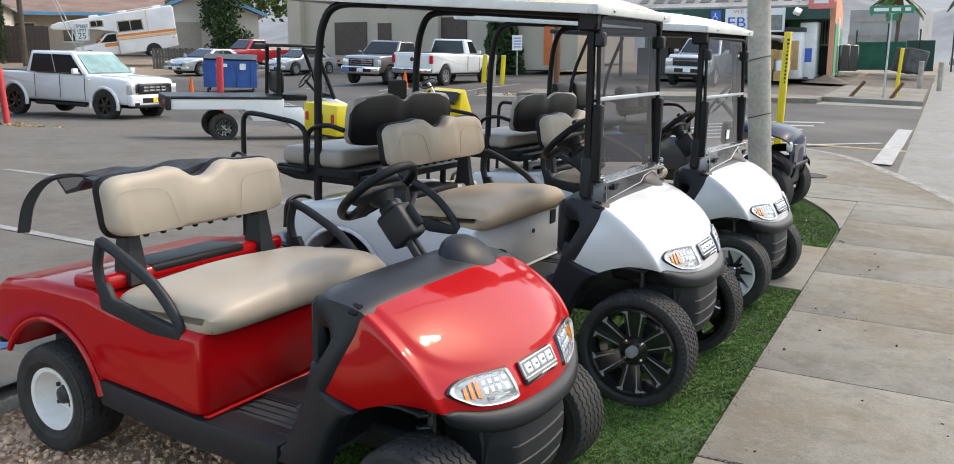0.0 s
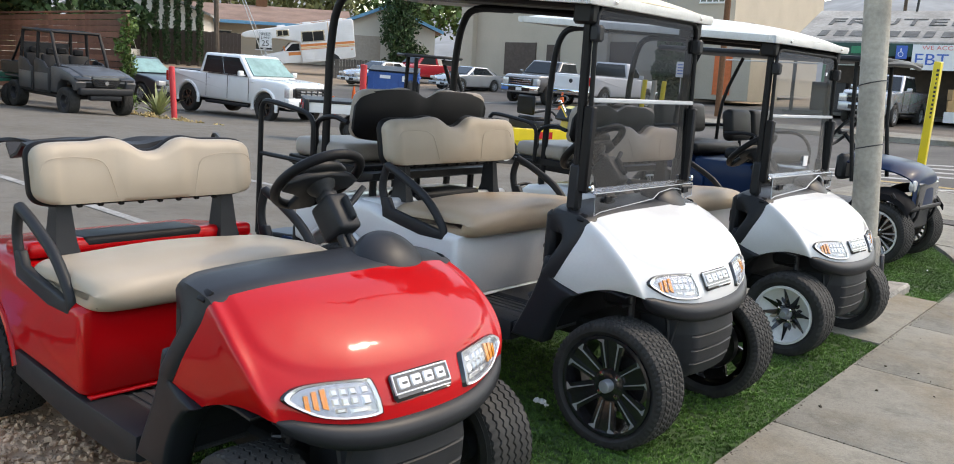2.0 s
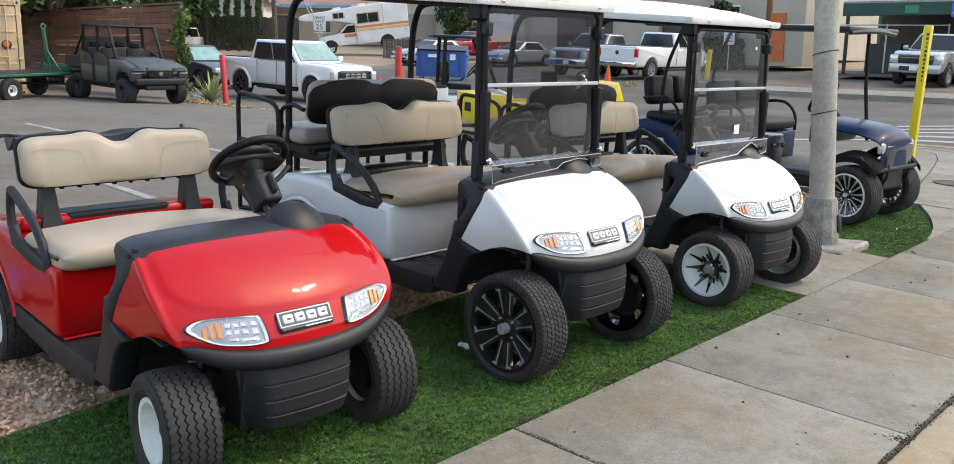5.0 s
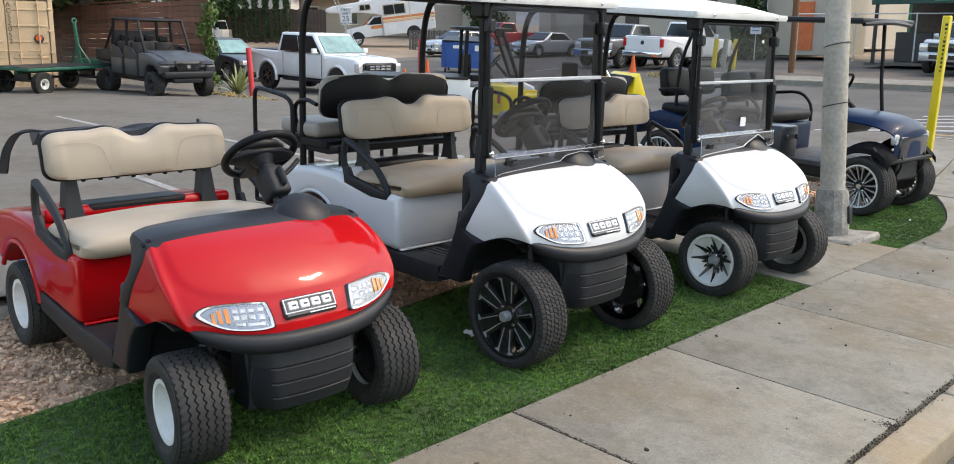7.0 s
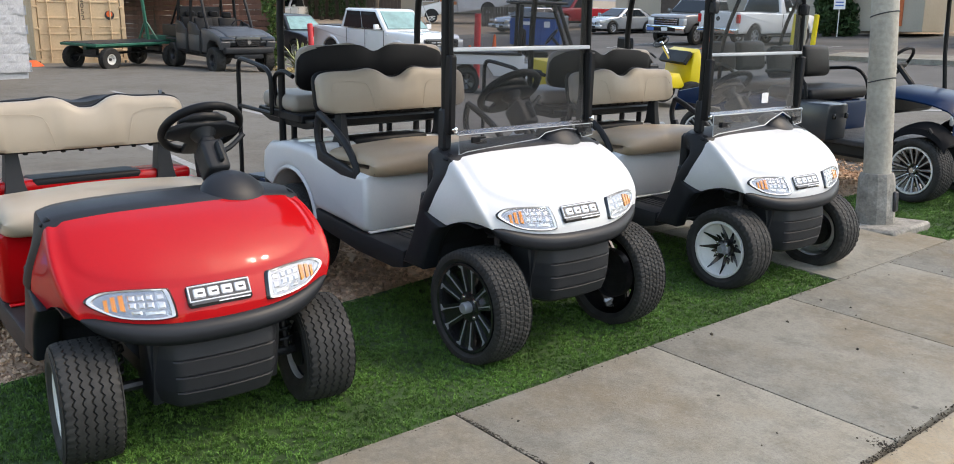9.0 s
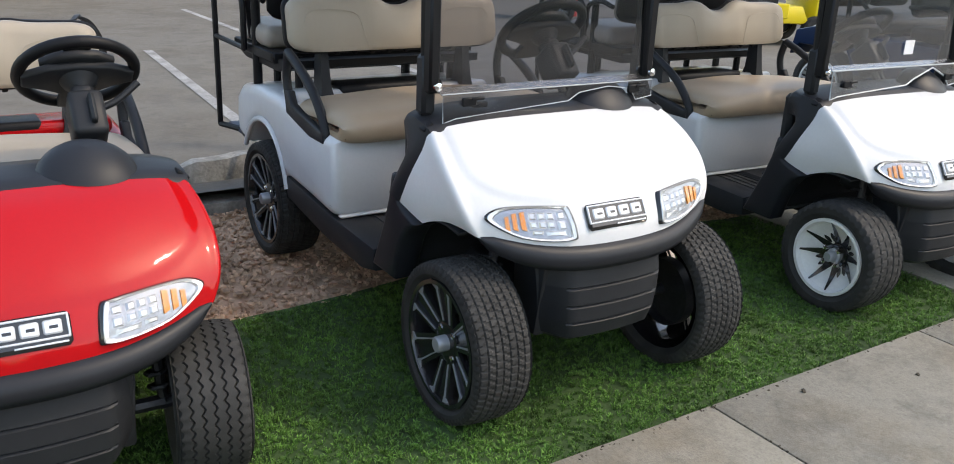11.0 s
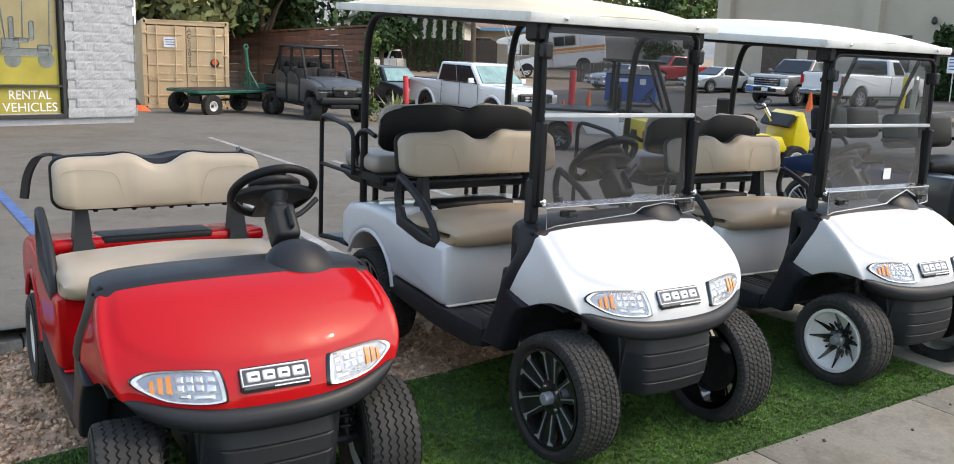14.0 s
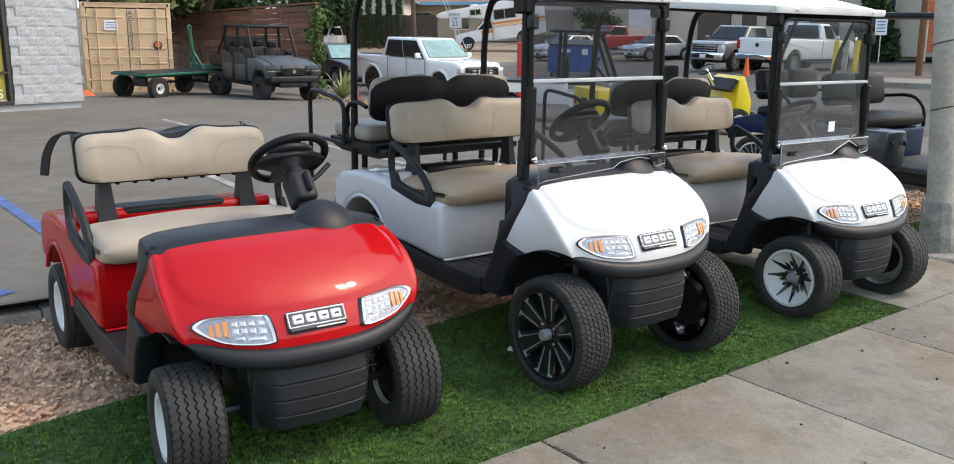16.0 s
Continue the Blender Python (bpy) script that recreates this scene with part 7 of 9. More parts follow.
def flat_trailer(x, y, z, yaw):
    c = thing("flat_trailer", "green steel flat trailer with its drawbar raised", "trailer", x, y, z, yaw)
    Gm = M["green_steel"]
    part("deck", Geo().box((0, 0, 0.66), (3.0, 1.35, 0.07), 0.01), Gm, c)
    part("deck_surface", Geo().box((0, 0, 0.70), (2.9, 1.25, 0.02)), M["plastic"], c, "dark deck boards")
    part("beam", Geo().box((0, 0, 0.58), (2.6, 0.12, 0.10), 0.01), Gm, c)
    for wx in (-1.1, 1.05):
        part("axle", Geo().box((wx, 0, 0.36), (0.07, 1.3, 0.07), 0.01).box((wx, 0, 0.47), (0.10, 0.5, 0.16), 0.01), M["dark_steel"], c)
        for s in (-1, 1):
            wheel(c, wx, s * 0.68, 0.30, 0.13, 0.18, "steel", 1, 0, s)
    part("link", Geo().tube([(-1.0, 0, 0.40), (1.0, 0, 0.40)], 0.03, 6), M["dark_steel"], c)
    part("drawbar", Geo().tube([(1.0, 0.15, 0.62), (0.85, 0.15, 1.80)], 0.05, 6), Gm, c, "raised green drawbar")
    part("drawbar_eye", Geo().tube([(0.85 + 0.07 * math.cos(t), 0.15, 1.86 + 0.07 * math.sin(t)) for t in np.linspace(0, 6.28, 13)[:-1]], 0.025, 6, 0, True), Gm, c)
    for s in (-1, 1):
        part("drawbar_brace", Geo().tube([(1.0, 0.15 + 0.38 * s, 0.68), (0.92, 0.15, 1.25)], 0.03, 6), Gm, c)
    part("front_rail", Geo().box((1.3, 0, 0.76), (0.06, 1.3, 0.14), 0.01), Gm, c)
    return c


M["green_steel"] = mat("green_painted_steel", (0.0261, 0.1668, 0.1087), 0.45, spread=0.2, scale=6)
flat_trailer(-22.6, 9.75, -0.55, 112)


def dumpster(x, y, z, yaw):
    c = thing("dumpster", "blue steel waste bin with a plastic lid", "dumpster", x, y, z, yaw)
    B = M["bin_blue"]
    part("bin_body", Geo().prism([(-0.62, 0.18), (-0.75, 1.15), (-0.75, 1.30), (0.75, 1.15), (0.75, 0.18)], "y", -0.95, 0.95, 0.02), B, c)
    for yy in (-0.75, -0.25, 0.25, 0.75):
        part("bin_rib", Geo().box((0.76, yy, 0.68), (0.05, 0.07, 0.95), 0.01), B, c)
    part("bin_rim", Geo().box((0, 0.96, 1.0), (1.5, 0.06, 0.10), 0.01).box((0, -0.96, 1.0), (1.5, 0.06, 0.10), 0.01), B, c)
    part("lid", Geo().box((0, 0, 1.27), (1.6, 1.9, 0.05), 0.02, Euler((0, radians(5.5), 0)).to_matrix()), M["plastic"], c, "dark plastic lid")
    part("label_plate", Geo().box((0.79, -0.3, 0.98), (0.01, 0.40, 0.12)), M["paper"], c)
    part("emblem", Geo().box((0.79, 0.45, 0.95), (0.01, 0.22, 0.22), 0.02), M["paper"], c)
    for a in (-0.6, 0.6):
        for b in (-0.8, 0.8):
            part("caster", Geo().lathe([(0.001, -0.03), (0.08, -0.03), (0.08, 0.03), (0.001, 0.03)], c=(a, b, 0.08), n=12), M["rubber"], c)
    return c


M["bin_blue"] = mat("bin_blue", (0.0217, 0.1087, 0.3915), 0.45, spread=0.2, scale=3)
dumpster(-24.75, 27.45, lift(-24.75, 27.45), -50).matrix_world @= Matrix.Scale(1.07, 4)


def yellow_flatbed(x, y, z, yaw):
    """A utility cart with a long white bed and a canopy."""
    c = thing("utility_cart", "white flatbed utility cart with a black canopy and windscreen", "utility cart", x, y, z, yaw)
    Y, T, P = M["yellow"], M["tube"], M["plastic"]
    for wx, s in ((-1.05, -1), (-1.05, 1), (1.15, -1), (1.15, 1)):
        wheel(c, wx, s * 0.50, 0.27, 0.16, 0.22, "split", 1, 0, s)
    part("bed_side", Geo().prism([(-2.0, 0.62), (-2.0, 0.82), (0.1, 0.82), (0.1, 0.40), (-0.5, 0.40), (-0.65, 0.62)], "y", -0.64, 0.64, 0.01), M["car_white"], c, "white bed side panel")
    part("bed_floor", Geo().box((-1.0, 0, 0.84), (2.1, 1.36, 0.05), 0.01), P, c)
    part("bed_tail", Geo().box((-2.05, 0, 0.74), (0.10, 1.40, 0.26), 0.02), P, c)
    for s in (-1, 1):
        part("tail_lamp", Geo().lathe([(0.001, -0.01), (0.06, -0.01), (0.06, 0.02)], c=(-2.11, s * 0.5, 0.74), axis="x", n=14), M["tail"], c)
    part("cab_step", Geo().prism([(0.1, 0.40), (0.1, 0.66), (0.45, 0.66), (0.62, 0.36), (1.0, 0.30), (1.0, 0.24), (0.3, 0.24)], "y", -0.62, 0.62, 0.01), M["car_white"], c)
    part("cowl", Geo().prism([(1.0, 0.30), (0.95, 0.80), (1.12, 0.84), (1.45, 0.70), (1.55, 0.30)], "y", -0.58, 0.58, 0.05, 3), M["car_white"], c, "white moulded cowl")
    part("seat", Geo().box((0.35, 0, 0.84), (0.48, 1.0, 0.12), 0.03), M["vinyl_black"], c)
    part("seat_back", Geo().box((0.08, 0, 1.12), (0.10, 1.0, 0.42), 0.04), M["vinyl_black"], c)
    for s in (-1, 1):
        part("canopy_post", Geo().tube([(0.0, s * 0.56, 0.75), (0.02, s * 0.56, 1.80)], 0.04, 8), T, c)
        part("windscreen_post", Geo().tube([(1.12, s * 0.54, 0.82), (0.75, s * 0.54, 1.80)], 0.04, 8), T, c)
    part("screen_sill", Geo().box((1.10, 0, 0.86), (0.06, 1.1, 0.10), 0.01), T, c)
    part("screen_header", Geo().box((0.78, 0, 1.74), (0.06, 1.1, 0.10), 0.01), T, c)
    part("canopy", Geo().box((0.35, 0, 1.84), (1.15, 1.24, 0.06), 0.02), M["plastic"], c, "black canopy")
    part("windscreen", Geo().add([(1.08, -0.52, 0.88), (1.08, 0.52, 0.88), (0.77, 0.52, 1.74), (0.77, -0.52, 1.74)], [(0, 1, 2, 3)]), M["clear_ws"], c, angle=0)
    part("steering_wheel", Geo().tube([(0.72 + 0.12 * math.sin(t), 0.25 + 0.19 * math.cos(t), 1.16 + 0.15 * math.sin(t)) for t in np.linspace(0, 6.28, 19)[:-1]], 0.016, 6, 0, True), P, c)
    part("steering_column", Geo().tube([(0.72, 0.25, 1.16), (1.0, 0.25, 0.85)], 0.03, 8), P, c)
    return c


yellow_flatbed(-11.18, 13.72, lift(-11.18, 13.72), 51.4)


def yellow_burden(x, y, z, yaw):
    """A low yellow burden carrier with a seat, a tiller post and a sloping nose."""
    c = thing("burden_carrier", "low yellow burden carrier with a black seat", "utility cart", x, y, z, yaw)
    Y, P = M["yellow"], M["plastic"]
    part("deck", Geo().prism([(-1.5, 0.36), (-1.5, 0.62), (0.55, 0.62), (0.70, 0.36)], "y", -0.50, 0.50, 0.02), Y, c)
    for q in (-1, 1):
        part("side_panel", Geo().box((-0.65, q * 0.515, 0.55), (1.9, 0.03, 0.22), 0.01), Y, c)
    part("rear_box", Geo().box((-1.70, 0, 0.55), (0.46, 1.04, 0.52), 0.03, None, 2), Y, c, "yellow rear box with red lamps")
    part("box_vent", Geo().box((-1.935, 0.02, 0.56), (0.02, 0.24, 0.16), 0.01), P, c)
    for q in (-1, 1):
        part("tail_lamp", Geo().box((-1.935, q * 0.40, 0.58), (0.02, 0.10, 0.15), 0.01), M["tail"], c, "red tail lamp")
    part("danger_label", Geo().box((-0.2, -0.533, 0.55), (0.30, 0.006, 0.12)), M["tail"], c, "red and white label")
    part("seat_box", Geo().box((-0.10, 0, 0.66), (0.50, 0.95, 0.24), 0.03), P, c)
    part("seat", Geo().box((-0.08, 0, 0.80), (0.46, 0.50, 0.09), 0.03), M["vinyl_black"], c)
    part("seat_back", Geo().box((-0.30, 0, 1.04), (0.06, 0.55, 0.34), 0.03), M["vinyl_black"], c)
    part("arm", Geo().tube([(-0.30, -0.30, 0.93), (0.0, -0.30, 0.97), (0.16, -0.30, 0.88)], 0.02, 6, 3), P, c)
    part("nose", Geo().prism([(0.80, 0.30), (0.80, 0.62), (0.84, 0.98), (0.95, 1.04), (1.12, 0.62), (1.12, 0.30)], "y", -0.46, 0.46, 0.03), Y, c, "yellow sloping nose")
    part("dash", Geo().box((0.74, 0, 0.88), (0.24, 0.86, 0.08), 0.01, Euler((0, radians(-58), 0)).to_matrix()), P, c)
    part("steering_wheel", Geo().tube([(0.42 + 0.10 * math.sin(t), 0.0 + 0.19 * math.cos(t), 1.14 + 0.09 * math.sin(t)) for t in np.linspace(0, 6.28, 19)[:-1]], 0.016, 6, 0, True), P, c)
    part("steering_post", Geo().tube([(0.42, 0, 1.14), (0.62, 0, 0.86)], 0.03, 8), M["chrome"], c)
    part("bumper", Geo().box((1.16, 0, 0.34), (0.10, 1.1, 0.14), 0.03), P, c)
    for wx, s in ((-1.0, -1), (-1.0, 1), (0.82, -1), (0.82, 1)):
        wheel(c, wx, s * 0.50, 0.24, 0.13, 0.18, "steel", 1, 0, s)
    return c


yellow_burden(-7.95, 13.7, lift(-7.95, 13.7), 69)


M["matt_black"] = mat("matt_black_plastic", (0.0116, 0.0116, 0.013), 0.8, gloss=0.08, spread=0.1)


def blue_cart(x, y, z, yaw):
    """A dark blue off-road golf cart with a black roof, brush guard and rear box."""
    c = thing("golf_cart", "dark blue golf cart with black roof and brush guard", "golf cart", x, y, z, yaw, group="golf carts in a row")
    N, T, P = M["navy"], M["tube"], M["plastic"]
    for wx in (0, -2.35):
        for s in (-1, 1):
            wheel(c, wx, s * 0.46, 0.285, 0.205, 0.23, "multi", 1, -8 if wx == 0 else 0, s)
    rows = []
    for v in np.linspace(-1, 1, 17):
        s = abs(v)
        rows.append([(px - bk * s ** 3, 0.43 * v * wd, pz - dr * s ** 3) for px, pz, wd, bk, dr in ((-0.42, 0.96, 1.0, 0.0, 0.08), (-0.15, 0.945, 0.98, 0.02, 0.08), (0.14, 0.91, 0.95, 0.03, 0.08), (0.33, 0.86, 0.9, 0.05, 0.07), (0.39, 0.76, 0.88, 0.06, 0.03), (0.40, 0.56, 0.86, 0.06, 0.0))])
    part("hood", Geo().sheet(fine(rows, 1, 3), 0.015), N, c, "dark blue painted hood", angle=60)
    part("front_panel", Geo().box((0.36, 0, 0.64), (0.10, 0.62, 0.26), 0.03, None, 2), M["gloss_black"], c, "black grille panel")
    for s in (-1, 1):
        arc_ = [[(0.335 * math.cos(t) * (1 + 0.02 * q), s * yy, 0.30 + 0.335 * math.sin(t) + zz) for yy, zz, q in ((0.36, 0.06, 0), (0.46, 0.05, 0), (0.545, 0.015, 0), (0.555, -0.03, 1))] for t in np.linspace(0.62, math.pi * 0.88, 13)]
        part("front_fender", Geo().sheet(arc_, 0.012 * s), M["matt_black"], c, "black moulded fender flare", angle=50)
        part("headlight", Geo().box((0.32, s * 0.34, 0.74), (0.10, 0.09, 0.11), 0.03, None, 2), M["lamp"], c, "clear headlight")
        part("signal_lamp", Geo().box((0.325, s * 0.27, 0.71), (0.06, 0.06, 0.08), 0.01), M["amber"], c, "amber turn lamp")
        part("roof_post_front", Geo().tube([(-0.30, s * 0.50, 0.72), (-0.38, s * 0.50, 1.25), (-0.42, s * 0.50, 1.80)], 0.020, 8), T, c)
        part("roof_post_rear", Geo().tube([(-2.2, s * 0.50, 0.72), (-2.18, s * 0.50, 1.30), (-2.0, s * 0.50, 1.80)], 0.020, 8, 3), T, c)
        part("rear_fender", Geo().prism([(-2.70, 0.50), (-2.66, 0.72), (-2.35, 0.80), (-1.98, 0.74), (-1.75, 0.55), (-1.75, 0.40), (-2.0, 0.42), (-2.1, 0.60), (-2.6, 0.60)], "y", s * 0.20, s * 0.58, 0.02), N, c)
    g = Geo().tube([(0.14, -0.55, 0.66), (0.30, -0.50, 0.54), (0.40, -0.40, 0.54), (0.41, 0.40, 0.54), (0.30, 0.50, 0.54), (0.14, 0.55, 0.66)], 0.022, 8, 3)
    for yy in (-0.26, 0.26):
        g.tube([(0.30, yy, 0.36), (0.40, yy, 0.46), (0.41, yy, 0.56), (0.37, yy, 0.62)], 0.020, 8, 3)
    part("brush_guard", g, T, c, "black tubular brush guard")
    part("chassis", Geo().box((-1.1, 0, 0.36), (2.6, 0.9, 0.14), 0.03).box((0.1, 0, 0.42), (0.5, 0.5, 0.2), 0.03), P, c)
    part("floor", Geo().box((-0.72, 0, 0.44), (0.70, 1.10, 0.05), 0.01), M["mat_floor"], c)
    part("dash", Geo().box((-0.44, 0, 0.84), (0.10, 0.92, 0.24), 0.03), P, c)
    part("seat_box", Geo().box((-1.50, 0, 0.58), (0.80, 1.10, 0.34), 0.04, None, 2), N, c)
    for bx, nm in ((-1.35, "front"), (-2.15, "rear")):
        part(nm + "_seat", Geo().box((bx, 0, 0.82), (0.50, 1.04, 0.12), 0.05, None, 3), M["vinyl_black"], c, "black vinyl seat")
        for s in (-1, 1):
            part(nm + "_seat_back", Geo().box((bx - 0.26, s * 0.26, 1.10), (0.12, 0.48, 0.32), 0.055, Euler((0, radians(-10), 0)).to_matrix(), 3), M["vinyl_black"], c, "black vinyl seat back")
            part(nm + "_arm", Geo().tube([(bx - 0.25, s * 0.55, 1.02), (bx + 0.05, s * 0.56, 1.04), (bx + 0.20, s * 0.55, 0.92), (bx + 0.22, s * 0.55, 0.74)], 0.018, 8, 3), T, c)
    part("roof", Geo().box((-1.30, 0, 1.83), (2.30, 1.16, 0.05), 0.02, None, 2), M["plastic"], c, "black roof")
    part("roof_edge", Geo().tube([(-0.17, -0.52, 1.80), (-0.12, 0, 1.82), (-0.17, 0.52, 1.80)], 0.022, 8, 4), M["trim"], c)
    part("side_box", Geo().box((-0.95, -0.60, 0.62), (0.42, 0.34, 0.34), 0.03, None, 2), M["car_char"], c, "dark side box with latches")
    for k in (-0.1, 0.1):
        part("latch", Geo().box((-0.72, -0.60 + k, 0.68), (0.03, 0.03, 0.05), 0.006), M["gloss_black"], c)
    part("steering_wheel", Geo().tube([(-0.72 + 0.11 * math.sin(t), 0.28 + 0.19 * math.cos(t), 1.14 + 0.155 * math.sin(t)) for t in np.linspace(0, 6.28, 25)[:-1]], 0.016, 8, 0, True), M["vinyl_black"], c)
    part("steering_hub", Geo().box((-0.71, 0.28, 1.13), (0.05, 0.30, 0.05), 0.015, Euler((0, radians(-35), 0)).to_matrix()).tube([(-0.70, 0.28, 1.12), (-0.45, 0.28, 0.86)], 0.028, 8), P, c)
    part("front_axle", Geo().tube([(0, -0.42, 0.285), (0, 0.42, 0.285)], 0.03), M["dark_steel"], c)
    for ob in c.children:  # a short nose
        if ob.type == "MESH":
            for v in ob.data.vertices:
                v.co.x = v.co.x * (0.9 if ob.name.startswith("front_fender") else 0.60) if v.co.x > 0 else v.co.x
    return c


blue_cart(-0.76, 9.36, 0.0, -3)

# ---- buildings, fences, poles and signs ----
M["cmu"] = mat("split_face_block", (0.43, 0.44, 0.465), 0.9, spread=0.10, scale=5, fine_scale=26, bump=0.4, dist=0.03, obj=0.04)
M["tan_steel"] = mat("tan_container_steel", (0.696, 0.5002, 0.3045), 0.5, spread=0.12, scale=2, fine_scale=20)
M["rust"] = mat("rust", (0.232, 0.1015, 0.0435), 0.8, spread=0.3, scale=20)
M["fence_wood"] = mat("red_brown_boards", (0.261, 0.116, 0.0754), 0.75, spread=0.3, scale=2, fine_scale=30, bump=0.2, obj=0.3)
# cream tone lowered to carry the shade on the house wall
M["stucco"] = mat("cream_stucco", (0.51, 0.445, 0.36), 0.9, spread=0.07, scale=0.6, fine_scale=12, bump=0.2)
M["stucco_white"] = mat("white_stucco", (0.667, 0.6235, 0.551), 0.9, spread=0.07, scale=0.6, fine_scale=12, bump=0.2)
M["shingle"] = mat("brown_roof", (0.319, 0.203, 0.1522), 0.9, spread=0.25, scale=0.8, fine_scale=9, bump=0.4)
M["fascia"] = mat("blue_fascia", (0.145, 0.377, 0.58), 0.6, spread=0.1)
M["garage"] = mat("garage_door", (0.435, 0.377, 0.319), 0.7, spread=0.1)
M["dark_window"] = mat("dark_window", (0.0435, 0.0508, 0.058), 0.1, coat=0.5, spread=0.2)
M["brown_door"] = mat("brown_door", (0.1015, 0.0725, 0.058), 0.6, spread=0.2)
M["orange_door"] = mat("orange_door", (0.7975, 0.1885, 0.058), 0.6, spread=0.15)
M["wood_pole"] = mat("weathered_pole", (0.53, 0.49, 0.415), 0.9, spread=0.25, scale=4, fine_scale=30, bump=0.5)
M["red_post"] = mat("red_post_paint", (0.725, 0.0508, 0.058), 0.5, spread=0.15, scale=5)
M["orange"] = mat("cone_orange", (0.82, 0.13, 0.02), 0.5, spread=0.08)
M["sign_white"] = mat("sign_white", (0.82, 0.82, 0.82), 0.5, spread=0.05)
M["sign_black"] = mat("sign_black", (0.029, 0.029, 0.029), 0.6, spread=0.05)
M["sign_green"] = mat("sign_green", (0.0145, 0.232, 0.116), 0.45, spread=0.05)
M["sign_blue"] = mat("sign_blue", (0.0435, 0.1305, 0.5075), 0.5, spread=0.05)
M["poster_yellow"] = mat("poster_yellow", (0.46, 0.39, 0.06), 0.35, coat=0.5, spread=0.2, scale=2)
M["poster_sky"] = mat("poster_olive", (0.36, 0.30, 0.15), 0.35, coat=0.5, spread=0.2, scale=2)
M["poster_grey"] = mat("poster_cart_grey", (0.232, 0.261, 0.261), 0.4, coat=0.4, spread=0.3, scale=6)
M["pink"] = mat("salmon_wall", (0.76, 0.34, 0.22), 0.85, spread=0.1, scale=1)
M["green_wall"] = mat("green_wall", (0.1015, 0.3625, 0.1885), 0.8, spread=0.15, scale=1)
M["dark_green"] = mat("dark_green_fascia", (0.0174, 0.0725, 0.058), 0.6, spread=0.15, scale=1)
M["roof_grey"] = mat("weathered_roof_sheet", (0.435, 0.4205, 0.3915), 0.85, spread=0.3, scale=0.8, fine_scale=8, bump=0.2)
M["letter_pale"] = mat("pale_grey_plaster", (0.40, 0.40, 0.40), 0.9, spread=0.15, scale=0.8, fine_scale=10)
M["letter_grey"] = mat("faded_roof_lettering", (0.1595, 0.1668, 0.1668), 0.85, spread=0.4, scale=3)
M["sign_pink"] = mat("sign_pink", (0.82, 0.232, 0.2175), 0.6, spread=0.1)
M["fridge"] = mat("appliance_white", (0.82, 0.82, 0.82), 0.35, spread=0.08)
M["cardboard"] = mat("cardboard", (0.609, 0.377, 0.174), 0.85, spread=0.15)
M["tarp"] = mat("green_mesh_screen", (0.029, 0.1885, 0.1305), 0.8, spread=0.25, scale=2)
M["leaf"] = mat("leaves", (0.1232, 0.203, 0.0493), 0.6, spread=0.3, scale=0.6, fine_scale=4, island=0.5, gloss=0.3)
M["leaf_dark"] = mat("dark_leaves", (0.0551, 0.1044, 0.0377), 0.65, spread=0.3, scale=0.6, fine_scale=4, island=0.5, gloss=0.25)
M["leaf_pale"] = mat("olive_leaves", (0.2465, 0.2682, 0.1087), 0.65, spread=0.3, scale=0.6, fine_scale=4, island=0.4, gloss=0.25)
M["bark"] = mat("bark", (0.145, 0.1087, 0.0798), 0.95, spread=0.3, scale=3, fine_scale=20, bump=0.5)
M["agave"] = mat("agave_leaf", (0.435, 0.4785, 0.2175), 0.5, spread=0.2, scale=8, island=0.3)
M["dry_grass"] = mat("dry_grass", (0.58, 0.435, 0.1885), 0.9, spread=0.3, scale=2, island=0.3)
# grey-blue tone: the distance haze is mixed into the hill colour
M["hill"] = mat("hillside_with_haze", (0.3625, 0.377, 0.3842), 0.95, spread=0.3, scale=0.02, fine_scale=0.12)
M["steel_post"] = mat("galvanised_post", (0.609, 0.6235, 0.6235), 0.5, metal=0.4, spread=0.15)


def words(name, text, size, material, parent, m, depth=0.004, width=None):
    """Raised lettering in the built-in font, centred, in the plane of m."""
    cu = bpy.data.curves.new(name, "FONT")
    cu.body, cu.size, cu.extrude, cu.align_x, cu.align_y = text, size, depth, "CENTER", "CENTER"
    tmp = bpy.data.objects.new(name, cu)
    scene.collection.objects.link(tmp)
    bpy.context.view_layer.update()
    me = bpy.data.meshes.new_from_object(tmp.evaluated_get(bpy.context.evaluated_depsgraph_get()))
    bpy.data.objects.remove(tmp)
    me.materials.clear()
    me.materials.append(material)
    if width:
        xs = [v.co.x for v in me.vertices]
        k = width / (max(xs) - min(xs))
        for v in me.vertices:
            v.co.x *= k
    ob = new(name, me)
    ob.parent = parent
    ob.matrix_local = m
    return ob


FACE_X = pose(0, 0, 0, 90, 0, 90)      # lettering that faces +x
FACE_MY = pose(0, 0, 0, 90, 0, 0)      # lettering that faces -y


def place_at(x, y, z):
    return Matrix.Translation((x, y, z))


